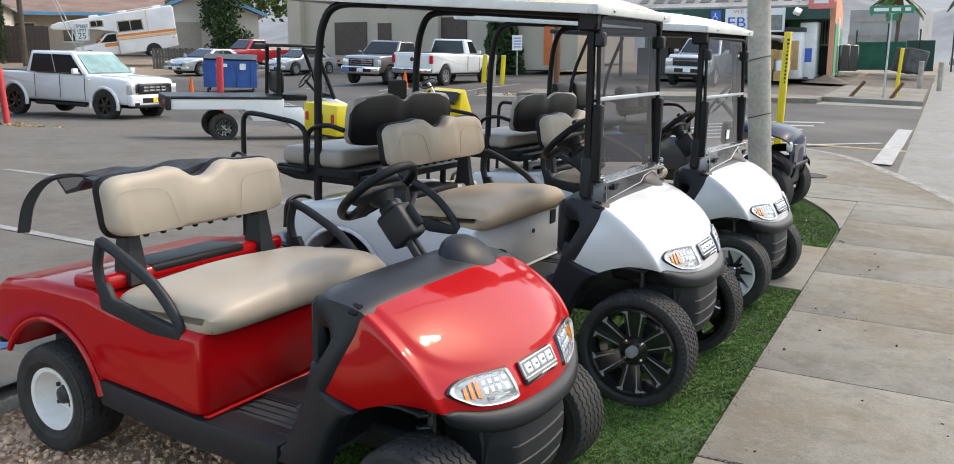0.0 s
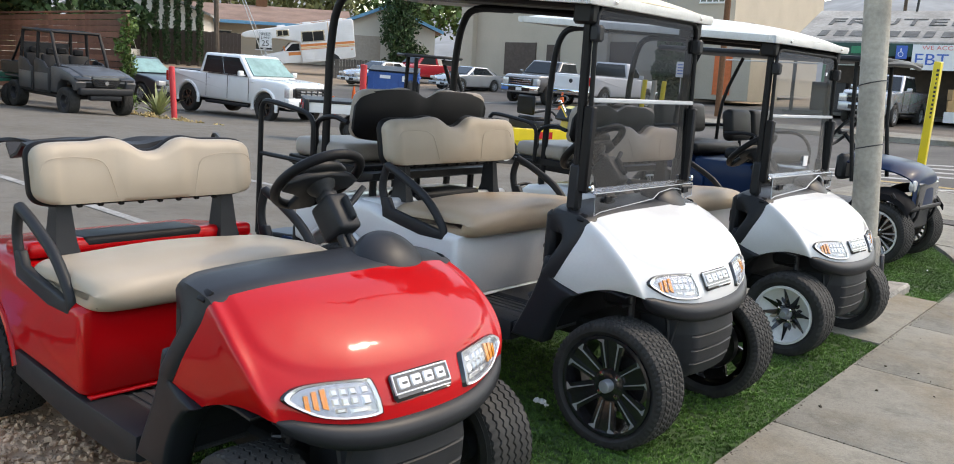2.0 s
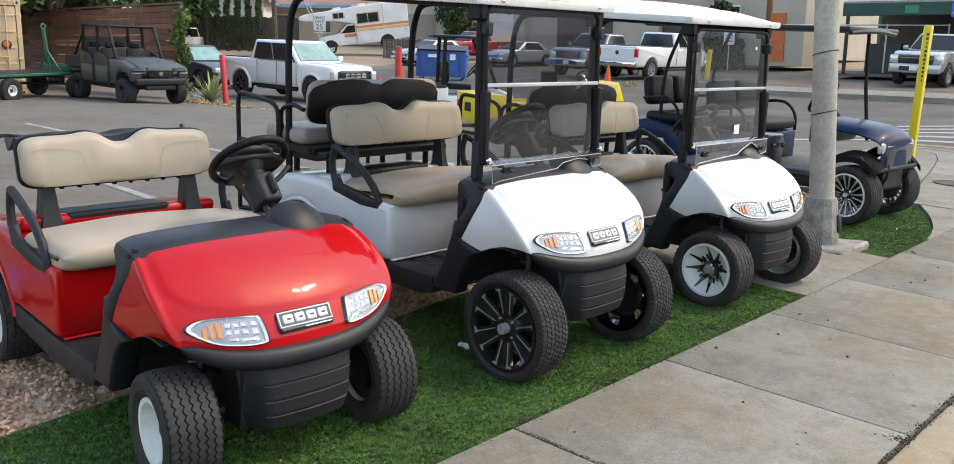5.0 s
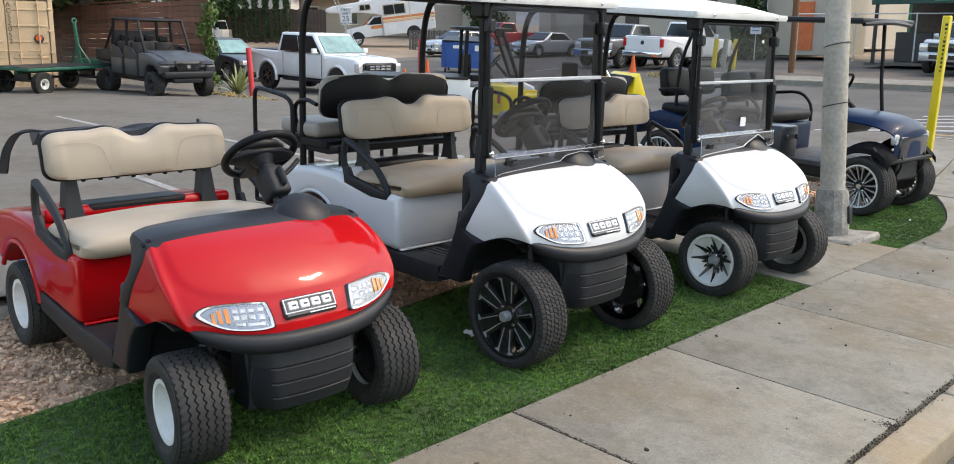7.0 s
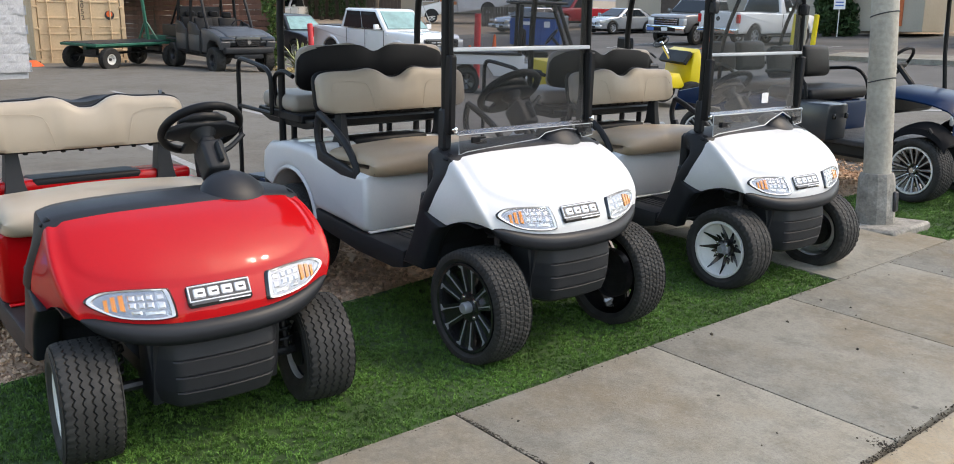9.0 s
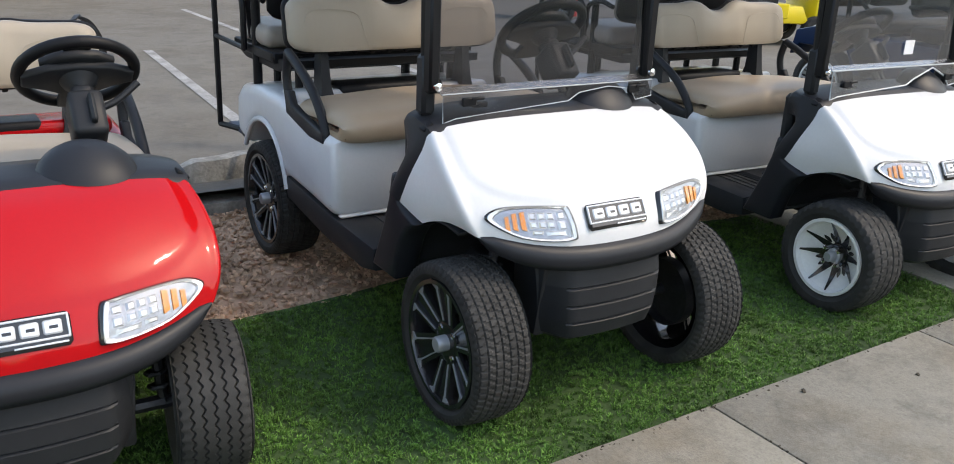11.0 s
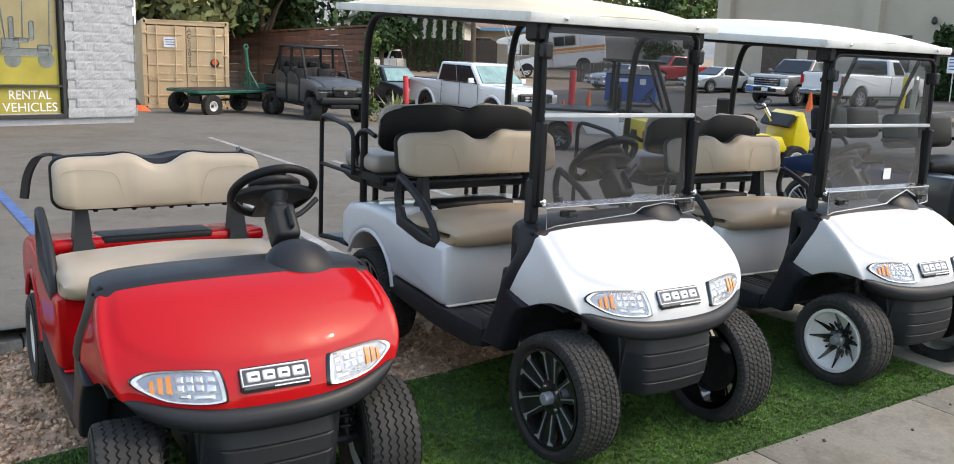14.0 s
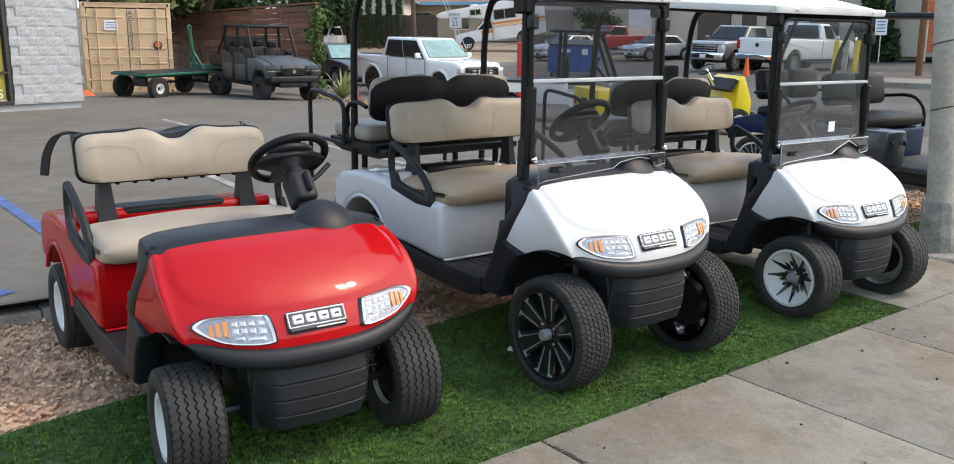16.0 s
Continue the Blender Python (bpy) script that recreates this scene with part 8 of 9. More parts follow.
# white block building with the poster window; its local frame: face towards +x, y along the face
def block_building():
    b = thing("block_building", "pale grey split-face block building with a poster window", "building", -18.74, 6.38, -0.25, 17.0, upright=True, kind="structure")
    H = 4.2
    part("wall_core", Geo().box((-4.0, -0.80, H / 2), (7.9, 1.54, H)).box((-4.0, -6.9, 3.55), (7.9, 10.7, 1.3)).box((-4.4, -6.9, 1.45), (7.1, 10.7, 2.9)), M["cmu"], b)
    part("footing", Geo().box((-4.2, -6.3, -0.2), (8.2, 12.5, 0.6)), M["cmu"], b)
    me = []
    rr = random.Random(3)
    for k in range(4):
        rows = []
        for i in range(5):
            rows.append([(0.002 + (0.016 * rr.random() if 0 < i < 4 and 0 < j < 8 else 0.004 * rr.random() - 0.002), -0.199 + 0.398 * j / 8, -0.099 + 0.198 * i / 4) for j in range(9)])
        me.append(Geo().grid(rows).mesh("block", 0))
    for r in range(21):
        for j in range(5):
            y0 = -0.2 - 0.4 * j + (0.2 if r % 2 else 0.0)
            if y0 < -1.55 or y0 > -0.1:
                continue
            ob = part("block", me[rr.randrange(4)], M["cmu"], b)
            ob.location = (-0.03, y0, 0.1 + 0.2 * r)
    for r in range(6):
        for j in range(22):
            y0 = -1.8 - 0.4 * j + (0.2 if r % 2 else 0.0)
            ob = part("block", me[rr.randrange(4)], M["cmu"], b)
            ob.location = (-0.03, y0, 3.1 + 0.2 * r)
    for r in range(21):
        for j in range(3):
            ob = part("block", me[rr.randrange(4)], M["cmu"], b)
            ob.matrix_local = pose(-0.2 - 0.4 * j - (0.2 if r % 2 else 0), 0.0 - 0.03, 0.1 + 0.2 * r, 0, 0, 90)
    # window with posters
    w = new("window")
    w.parent = b
    y1 = -1.62
    part("window_frame", Geo().box((-0.09, y1 - 0.04, 1.42), (0.14, 0.08, 2.84), 0.008).box((-0.09, y1 - 2.2, 2.86), (0.14, 4.4, 0.08), 0.008).box((-0.09, y1 - 2.2, 0.04), (0.14, 4.4, 0.08), 0.008).box((-0.09, y1 - 1.42, 1.42), (0.12, 0.07, 2.84), 0.006).box((-0.09, y1 - 2.9, 1.42), (0.12, 0.07, 2.84), 0.006).box((-0.09, y1 - 2.2, 0.66), (0.12, 4.4, 0.05), 0.005), M["sign_black"], w, "black window frame")
    part("pane", Geo().box((-0.14, y1 - 2.2, 1.42), (0.02, 4.4, 2.8)), M["dark_window"], w)
    for k, (a, words_) in enumerate((((-0.10, -1.36), ("RENTAL", "VEHICLES")), ((-1.48, -2.84), ("", "")))):
        p = new("poster")
        p.parent = w
        p["label"] = "yellow poster of a grey cart" if k == 0 else "dark poster panel"
        yc, yw = y1 + (a[0] + a[1]) / 2, a[0] - a[1]
        part("poster_ground", Geo().box((-0.122, yc, 1.05), (0.01, yw, 0.72)), M["poster_yellow"], p)
        part("poster_sky", Geo().box((-0.122, yc, 2.11), (0.01, yw, 1.40)), M["poster_sky"], p)
        part("poster_foot", Geo().box((-0.122, yc, 0.35), (0.01, yw, 0.58)), M["poster_yellow"], p)
        g = Geo()
        for bx, bz, sx, sz in ((0.05, 1.34, 0.95, 0.16), (0.33, 1.50, 0.34, 0.22), (-0.36, 1.42, 0.30, 0.16), (0.30, 1.82, 0.10, 0.42), (-0.10, 1.78, 0.10, 0.38), (0.12, 1.58, 0.30, 0.09), (0.0, 2.50, 1.12, 0.06), (-0.02, 2.44, 1.0, 0.04)):
            g.box((-0.115, yc - bx, bz), (0.006, sx, sz), 0.02 if min(sx, sz) > 0.08 else 0)
        for x0_, z0_, x1_, z1_ in ((-0.46, 1.45, -0.50, 2.46), (0.42, 1.55, 0.52, 2.46), (0.08, 1.6, 0.05, 2.46)):
            g.tube([(-0.115, yc - x0_, z0_), (-0.115, yc - x1_, z1_)], 0.016, 6)
        for bx in (-0.38, 0.30):
            g.lathe([(0.001, 0.006), (0.17, 0.006), (0.17, 0)], c=(-0.115, yc - bx, 1.20), axis="x", n=20)
        part("poster_cart", g, M["poster_grey"], p, "plain grey cart silhouette")
        if words_[0]:
            words("poster_words", words_[0], 0.26, M["sign_white"], p, place_at(-0.112, yc, 0.47) @ FACE_X, 0.003, 0.86)
            words("poster_words", words_[1], 0.26, M["sign_white"], p, place_at(-0.112, yc, 0.22) @ FACE_X, 0.003, 1.12)
    part("wall_box", Geo().box((-0.25, 0.10, 2.3), (0.10, 0.10, 0.55), 0.01), M["sign_white"], b, "white meter box")
    part("roof", Geo().box((-4.0, -6.0, 4.25), (8.1, 12.6, 0.12), 0.02), M["roof_grey"], b)
    return b


block_building()


def container(x, y, z, yaw):
    c = thing("shipping_container", "tan steel shipping container with closed doors", "shipping container", x, y, z, yaw, upright=True)
    T = M["tan_steel"]
    W, H, L = 2.44, 2.59, 6.06
    for s in (-1, 1):
        part("side_wall", Geo().grid([[(-0.05 - L * k / 90, s * (W / 2 - (0.0 if (k // 2) % 2 else 0.035)), zz) for zz in (0.12, H - 0.08)] for k in range(91)]), T, c, "corrugated tan steel side")
    part("roof", Geo().box((-L / 2, 0, H - 0.04), (L, W - 0.02, 0.05)), T, c)
    part("back_wall", Geo().box((-L + 0.03, 0, H / 2), (0.05, W - 0.1, H - 0.2)), T, c)
    fr = Geo()
    for s in (-1, 1):
        fr.box((-0.06, s * (W / 2 - 0.06), H / 2), (0.12, 0.12, H), 0.01)
        fr.box((-L / 2, s * (W / 2 - 0.05), 0.07), (L, 0.10, 0.14), 0.01)
        fr.box((-L / 2, s * (W / 2 - 0.04), H - 0.05), (L, 0.08, 0.10), 0.01)
    fr.box((-0.06, 0, H - 0.07), (0.12, W, 0.14), 0.01).box((-0.06, 0, 0.09), (0.12, W, 0.18), 0.01)
    part("frame", fr, T, c)
    for s in (-1, 1):
        for zz in (0.06, H - 0.06):
            part("corner_casting", Geo().box((-0.055, s * (W / 2 - 0.08), zz), (0.15, 0.17, 0.13), 0.01), T, c)
            part("casting_hole", Geo().box((0.018, s * (W / 2 - 0.08), zz), (0.012, 0.06, 0.08), 0.005), M["sign_black"], c)
        d = new("door")
        d.parent = c
        d["label"] = "tan container door with ribs and lock bars"
        part("door_panel", Geo().box((-0.035, s * 0.545, H / 2), (0.05, 1.07, H - 0.34), 0.01), T, d)
        for k in range(5):
            part("door_rib", Geo().box((-0.002, s * 0.58, 0.42 + 0.44 * k), (0.03, 0.92, 0.06), 0.012), T, d)
        for yy in (0.30, 0.82):
            part("lock_bar", Geo().tube([(0.035, s * yy, 0.12), (0.035, s * yy, H - 0.12)], 0.018, 8), T, d)
            for zz in (0.25, 0.95, 1.75, 2.35):
                part("bar_bracket", Geo().box((0.02, s * yy, zz), (0.05, 0.09, 0.06), 0.01), T, d)
            part("lock_handle", Geo().box((0.045, s * (yy - 0.14), 1.05), (0.02, 0.34, 0.035), 0.006), T, d)
        for zz in (0.4, 1.0, 1.6, 2.2):
            part("hinge", Geo().box((0.01, s * 1.12, zz), (0.04, 0.12, 0.06), 0.01), T, d)
    part("notice", Geo().box((0.03, -0.45, 1.95), (0.012, 0.36, 0.28), 0.004), M["sign_white"], c, "white notice plate")
    for k in range(3):
        part("notice_line", Geo().box((0.038, -0.45, 2.03 - 0.07 * k), (0.004, 0.26, 0.02)), M["sign_blue"], c)
    part("round_sticker", Geo().lathe([(0.001, 0.012), (0.13, 0.012), (0.13, 0)], c=(0.012, 0.80, 1.38), axis="x", n=24), M["sign_black"], c, "round black and orange sticker")
    part("sticker_top", Geo().lathe([(0.001, 0.006), (0.085, 0.006), (0.085, 0)], c=(0.024, 0.80, 1.41), axis="x", n=20), M["orange"], c)
    for k, ch in enumerate("AC52052"):
        words("code_letter", ch, 0.19, M["sign_black"], c, place_at(0.014, 0.09, 2.30 - 0.165 * k) @ FACE_X, 0.002)
    return c


container(-24.7, 9.3, -0.62, -12)
single("rag_heap", Geo().lathe([(0.001, 0.16), (0.10, 0.15), (0.22, 0.07), (0.30, 0.0)], axis="z", n=11), M["orange"], "small heap of orange netting on the ground", "netting", -23.6, 7.65, lift(-23.6, 7.65))


def board_fence():
    f = thing("board_fence", "tall red-brown fence of horizontal boards", "fence", -22.3, 14.15, lift(-21, 13) + 0.24, 0, upright=True)
    L = 13.5
    bm_ = Geo().box((0, 0, 0), (2.19, 0.025, 0.156), 0.004).mesh("board", 30)
    rr = random.Random(8)
    for k in range(int(L / 2.2)):
        part("post", Geo().box((-0.06 - 2.2 * k, 0.06, 1.18), (0.10, 0.10, 2.45), 0.008), M["fence_wood"], f)
        for r in range(14):
            ob = part("board", bm_, M["fence_wood"], f)
            ob.location = (-1.16 - 2.2 * k, 0, 0.14 + 0.166 * r + rr.uniform(-0.006, 0.006))
    part("cap_rail", Geo().box((-L / 2, 0.02, 2.45), (L, 0.14, 0.05), 0.006), M["fence_wood"], f)
    return f


board_fence()


def leaf_cloud(blobs, n, size, seed, z_squash=1.0):
    """Leaves as small bent quads scattered in the shells of many clumps."""
    r = np.random.default_rng(seed)
    v, fcs = [], []
    blobs = [np.array(b, float) for b in blobs]
    vol = np.array([b[3] ** 2 for b in blobs])
    pick = r.choice(len(blobs), n, p=vol / vol.sum())
    d = r.standard_normal((n, 3))
    d /= np.linalg.norm(d, axis=1, keepdims=True)
    rad = r.uniform(0.55, 1.08, n)
    B = np.array(blobs)[pick]
    c = B[:, :3] + d * (B[:, 3] * rad)[:, None] * np.array((1, 1, z_squash))
    a = r.standard_normal((n, 3))
    a /= np.linalg.norm(a, axis=1, keepdims=True)
    b = np.cross(a, r.standard_normal((n, 3)))
    b /= np.linalg.norm(b, axis=1, keepdims=True)
    s = size * r.uniform(0.6, 1.4, n)[:, None]
    V = np.stack([c - a * s, c + b * s * 0.55, c + a * s, c - b * s * 0.55], 1).reshape(-1, 3)
    me = bpy.data.meshes.new("crown")
    me.from_pydata(V.tolist(), [], np.arange(4 * n).reshape(-1, 4).tolist())
    return me


def tree(x, y, h, spread, material, label, seed, n=2600, leafs=0.22, trunk=0.18):
    t = thing("tree", label, "tree", x, y, lift(x, y), 0, upright=True)
    r = random.Random(seed)
    g = Geo().tube([(0, 0, -0.2), (r.uniform(-0.2, 0.2), 0.1, h * 0.25), (r.uniform(-0.3, 0.3), r.uniform(-0.3, 0.3), h * 0.55)], [trunk, trunk * 0.8, trunk * 0.45], 8, 0)
    for k in range(5):
        a = k * 1.3 + r.random()
        g.tube([(0, 0, h * (0.2 + 0.07 * k)), (spread * 0.35 * math.cos(a), spread * 0.35 * math.sin(a), h * (0.42 + 0.06 * k)), (spread * 0.7 * math.cos(a), spread * 0.7 * math.sin(a), h * (0.55 + 0.07 * k))], [trunk * 0.5, trunk * 0.3, trunk * 0.12], 6)
    part("trunk", g, M["bark"], t)
    bl = []
    for k in range(20):
        a, q = r.uniform(0, 6.28), r.random() ** 0.5
        bl.append((spread * q * math.cos(a), spread * q * math.sin(a), h * (0.38 + 0.55 * r.random() * (1.1 - 0.6 * q)), spread * r.uniform(0.22, 0.42)))
    part("crown", leaf_cloud(bl, n, leafs, seed), material, t, angle=0)
    return t


# trees behind the fence and the container
for k, (x, y, h, s, m, la) in enumerate(((-32, 10.5, 7.5, 3.4, "leaf_pale", "olive green tree behind the container"), (-31.5, 14.2, 8.5, 2.6, "leaf_dark", "dark green tree behind the board fence"),
                                         (-40, 16.5, 10.5, 4.0, "leaf_dark", "dark green tree behind the board fence"), (-33, 13.2, 8.5, 3.0, "leaf_dark", "dark green tree behind the board fence"), (-38, 12.5, 8, 3.6, "leaf", "green tree behind the container"),
                                         (-34.5, 14.6, 5.5, 2.6, "leaf_pale", "olive bush behind the board fence"), (-48, 20.5, 10, 4.0, "leaf", "green tree behind the fence"))):
    tree(x, y, h, s, M[m], la, 20 + k, 3600, 0.20)


def cypress(x, y, h, w, seed):
    t = thing("cypress", "slim dark cypress tree in front of the house", "tree", x, y, lift(x, y), 0, upright=True, group="row of cypresses")
    part("trunk", Geo().tube([(0, 0, -0.2), (0, 0, h * 0.8)], [0.14, 0.04], 8), M["bark"], t)
    r = random.Random(seed)
    bl = [(r.uniform(-0.1, 0.1) * w, r.uniform(-0.1, 0.1) * w, 0.4 + (h - 0.4) * k / 40, w * (0.5 if k < 32 else 0.5 * (42 - k) / 10)) for k in range(41)]
    part("crown", leaf_cloud(bl, 4200, 0.075, seed), M["leaf_dark"], t, angle=0)


for k in range(6):
    cypress(-52.34 + 0.512 * k, 33.0 + 0.472 * k, 10.0 + (k % 3) * 0.6, 0.46 if k else 0.36, 50 + k)

# agave clump and vines at the fence's end
g = Geo()
r = random.Random(5)
for k in range(46):
    a, t = r.uniform(0, 6.28), r.uniform(0.45, 1.35)
    ln = r.uniform(0.75, 1.30)
    rows = []
    for u in np.linspace(0, 1, 6):
        d = ln * u
        rr_, zz = d * math.cos(t) + 0.02, d * math.sin(t) - 0.25 * u * u * ln
        w = 0.055 * (1 - u) ** 0.7
        rows.append([(rr_ * math.cos(a) - w * math.sin(a), rr_ * math.sin(a) + w * math.cos(a), zz), (rr_ * math.cos(a) + w * math.sin(a), rr_ * math.sin(a) - w * math.cos(a), zz)])
    g.grid(rows)
single("agave", g, M["agave"], "spiky yellow-green agave clump beside the fence", "plant", -20.4, 13.9, lift(-19.9, 13.55), angle=0, upright=True)
single("vine", leaf_cloud([(0.05 * math.sin(k), 0.12 * math.cos(k), 0.2 + 0.16 * k, 0.22) for k in range(15)], 1100, 0.06, 9), M["leaf"], "green vine climbing the fence's end post", "plant", -22.2, 14.05, lift(-21.5, 13.9), angle=0, upright=True)
single("dry_weeds", leaf_cloud([(1.1 * k, 0.15 * math.sin(k * 2), 0.05, 0.28) for k in range(9)], 700, 0.05, 12, 0.4), M["dry_grass"], "dry weeds along the kerb", "weeds", -16.2, 30.2 - 1.6, lift(-15, 28.6), angle=0, kind="stuff")
single("dry_weeds", leaf_cloud([(0.5 * k, 0.15 * math.sin(k * 2), 0.02, 0.22) for k in range(11)], 700, 0.05, 13, 0.4), M["dry_grass"], "dry weeds at the foot of the red post", "weeds", -20.5, 13.2, lift(-20, 13.2), angle=0, kind="stuff")


def post(name, x, y, h, r, material, label, lean=0.0, z=None, cat="post", group=""):
    ob = single(name, Geo().lathe([(r, -0.1), (r, h - 0.01), (r * 0.8, h), (0.001, h)], axis="z", n=14), material, label, cat, x, y, lift(x, y) if z is None else z, 0, upright=True, group=group)
    ob.matrix_world = ob.matrix_world @ pose(0, 0, 0, 0, lean, 0)
    return ob


post("bollard", -19.45, 13.78, 1.42, 0.075, M["red_post"], "red painted steel bollard at the yard edge", -5.0, z=-0.66, cat="bollard", group="red bollards")
post("bollard", -12.9, 14.1, 1.70, 0.072, M["red_post"], "red painted steel bollard near the flatbed cart", 2.0, z=-0.45, cat="bollard", group="red bollards")


def cone(x, y, z, h=0.72):
    c = thing("traffic_cone", "orange traffic cone on the asphalt", "traffic cone", x, y, z, 0, group="traffic cones")
    part("cone_body", Geo().lathe([(0.14, 0.02), (0.035, h), (0.001, h)], axis="z", n=18), M["orange"], c)
    part("cone_base", Geo().box((0, 0, 0.015), (0.36, 0.36, 0.03), 0.006), M["orange"], c)


cone(-18.34, 30.3, lift(-18.3, 30.3) - 0.02, 0.68)
cone(-23.6, 24.1, -0.76, 0.95)
cone(-20.9, 20.6, -0.72)


def utility_pole():
    p = thing("utility_pole", "weathered grey wooden utility pole on a concrete footing", "utility pole", -0.60, 7.82, 0.0, 0, upright=True)
    rows = []
    for k in range(31):
        zz = 0.25 + 9 * k / 30
        rr_ = 0.104 - 0.002 * zz
        rows.append([(rr_ * math.cos(a) * (1 + 0.03 * noise.noise((math.cos(a) * 2, math.sin(a) * 2, zz))), rr_ * math.sin(a) * (1 + 0.03 * noise.noise((math.cos(a) * 2, math.sin(a) * 2, zz + 7))), zz) for a in np.linspace(0, 6.2832, 25)[:-1]])
    part("shaft", Geo().grid(rows, wrap=True), M["wood_pole"], p, angle=60)
    part("footing", Geo().lathe([(0.148, -0.1), (0.146, 0.10), (0.136, 0.36), (0.122, 0.40), (0.09, 0.40)], axis="z", n=12), M["old_concrete"], p, "cracked concrete collar", angle=25)
    part("pad", Geo().box((0, 0, -0.05), (0.62, 0.62, 0.11), 0.02), M["old_concrete"], p)
    for zz in (1.12, 1.62):
        part("wire_band", Geo().tube([(0.103 * math.cos(a), 0.103 * math.sin(a), zz + 0.02 * math.cos(a)) for a in np.linspace(0, 6.2832, 21)[:-1]], 0.005, 5, 0, True), M["dark_steel"], p, "dark wire band")
    part("conduit", Geo().box((0.138, 0.02, 0.18), (0.05, 0.06, 0.16), 0.01), M["dark_steel"], p)
    p.matrix_world = p.matrix_world @ pose(0, 0, 0, 0, -3.4, 0)


utility_pole()


def sign_post(x, y, h, material, label, lean=0.0, w=0.09, z=None):
    p = thing("guard_post", label, "post", x, y, lift(x, y) if z is None else z, 0, upright=True)
    part("post_body", Geo().box((0, 0, h / 2), (w, w, h), 0.01), material, p)
    rr = random.Random(2)
    for k in range(12):
        part("writing_bar", Geo().box((w * 0.18, -w / 2 - 0.002, h - 0.10 - 0.048 * k), (w * rr.uniform(0.12, 0.34), 0.004, 0.026)), M["sign_black"], p)
    p.matrix_world = p.matrix_world @ pose(0, 0, 0, 0, lean, 0)


sign_post(-1.10, 11.60, 1.92, M["yellow"], "yellow steel guard post with dark writing", 2.0, 0.088, z=0.02)


def speed_sign():
    s = thing("speed_sign", "white speed limit sign on a thin post", "road sign", -35.3, 29.2, -0.3, 150, upright=True)
    part("post", Geo().box((0, 0.02, 1.1), (0.06, 0.04, 2.4)), M["steel_post"], s)
    F = pose(0, 0, 0, 90, 0, 0)
    part("sign_plate", Geo().box((0, -0.02, 1.98), (0.62, 0.02, 0.78), 0.006), M["sign_white"], s)
    part("sign_border", Geo().tube([(-0.28, -0.032, 1.62), (0.28, -0.032, 1.62), (0.28, -0.032, 2.34), (-0.28, -0.032, 2.34)], 0.008, 4, 0, True), M["sign_black"], s)
    for t, zz, sz in (("SPEED", 2.24, 0.18), ("LIMIT", 2.06, 0.18), ("25", 1.80, 0.38)):
        words("sign_words", t, sz, M["sign_black"], s, place_at(0, -0.034, zz) @ F, 0.003)
    s.matrix_world = s.matrix_world @ pose(0, 0, 0, 0, 0, -105)


speed_sign()


# house with the blue fascia, and its garage wing
def house():
    h = thing("house", "low cream house with brown roof and blue fascia", "house", -55.0, 47.9, 0.2, 49.5, upright=True)
    S = M["stucco_white"]
    # local x runs along the front to the viewer's right, the front faces -y
    part("wall", Geo().box((-4.5, 5, 1.35), (17, 9, 2.9)), M["stucco"], h)
    part("garage_wall", Geo().box((6.8, 3.6, 1.45), (7.6, 11.5, 3.0)), S, h)
    part("gable", Geo().prism([(3.0, 2.9), (10.6, 2.9), (6.8, 4.5)], "y", -2.15, 9.0), S, h)
    part("roof", Geo().prism([(-1.2, 2.75), (5.0, 4.35), (11.2, 2.75), (11.2, 2.9), (5.0, 4.5), (-1.2, 2.9)], "x", -13.6, 4.2), M["shingle"], h)
    part("garage_roof", Geo().prism([(2.4, 2.75), (6.8, 4.55), (11.2, 2.75), (11.2, 2.9), (6.8, 4.72), (2.4, 2.9)], "y", -2.6, 9.5), M["shingle"], h)
    part("fascia", Geo().box((-5.0, -1.25, 2.80), (17.4, 0.06, 0.24)), M["fascia"], h, "blue fascia board")
    for s in (-1, 1):
        part("gable_fascia", Geo().box((6.8 + s * 2.2, -2.64, 3.72), (4.75, 0.06, 0.24), 0, Euler((0, radians(s * 22.3), 0)).to_matrix()), M["fascia"], h)
    part("garage_door", Geo().box((5.0, -2.18, 1.15), (2.7, 0.08, 2.3), 0.01), M["garage"], h)
    part("brick_pier", Geo().box((8.2, -2.2, 0.65), (1.2, 0.12, 1.3)), M["rust"], h)
    for k, (a, w) in enumerate(((-10.2, 2.4), (-6.4, 2.6), (-2.6, 1.2))):
        wd = new("window")
        wd.parent = h
        part("pane", Geo().box((a, 0.46, 1.5), (w, 0.06, 1.3)), M["dark_window"], wd)
        part("frame", Geo().box((a, 0.44, 0.83), (w + 0.15, 0.08, 0.08)).box((a, 0.44, 2.17), (w + 0.15, 0.08, 0.08)).box((a, 0.43, 1.5), (0.06, 0.06, 1.3)), M["sign_white"], wd)
    part("chimney", Geo().box((-3.0, 5.0, 4.6), (0.9, 0.7, 1.0)), M["rust"], h)
    return h


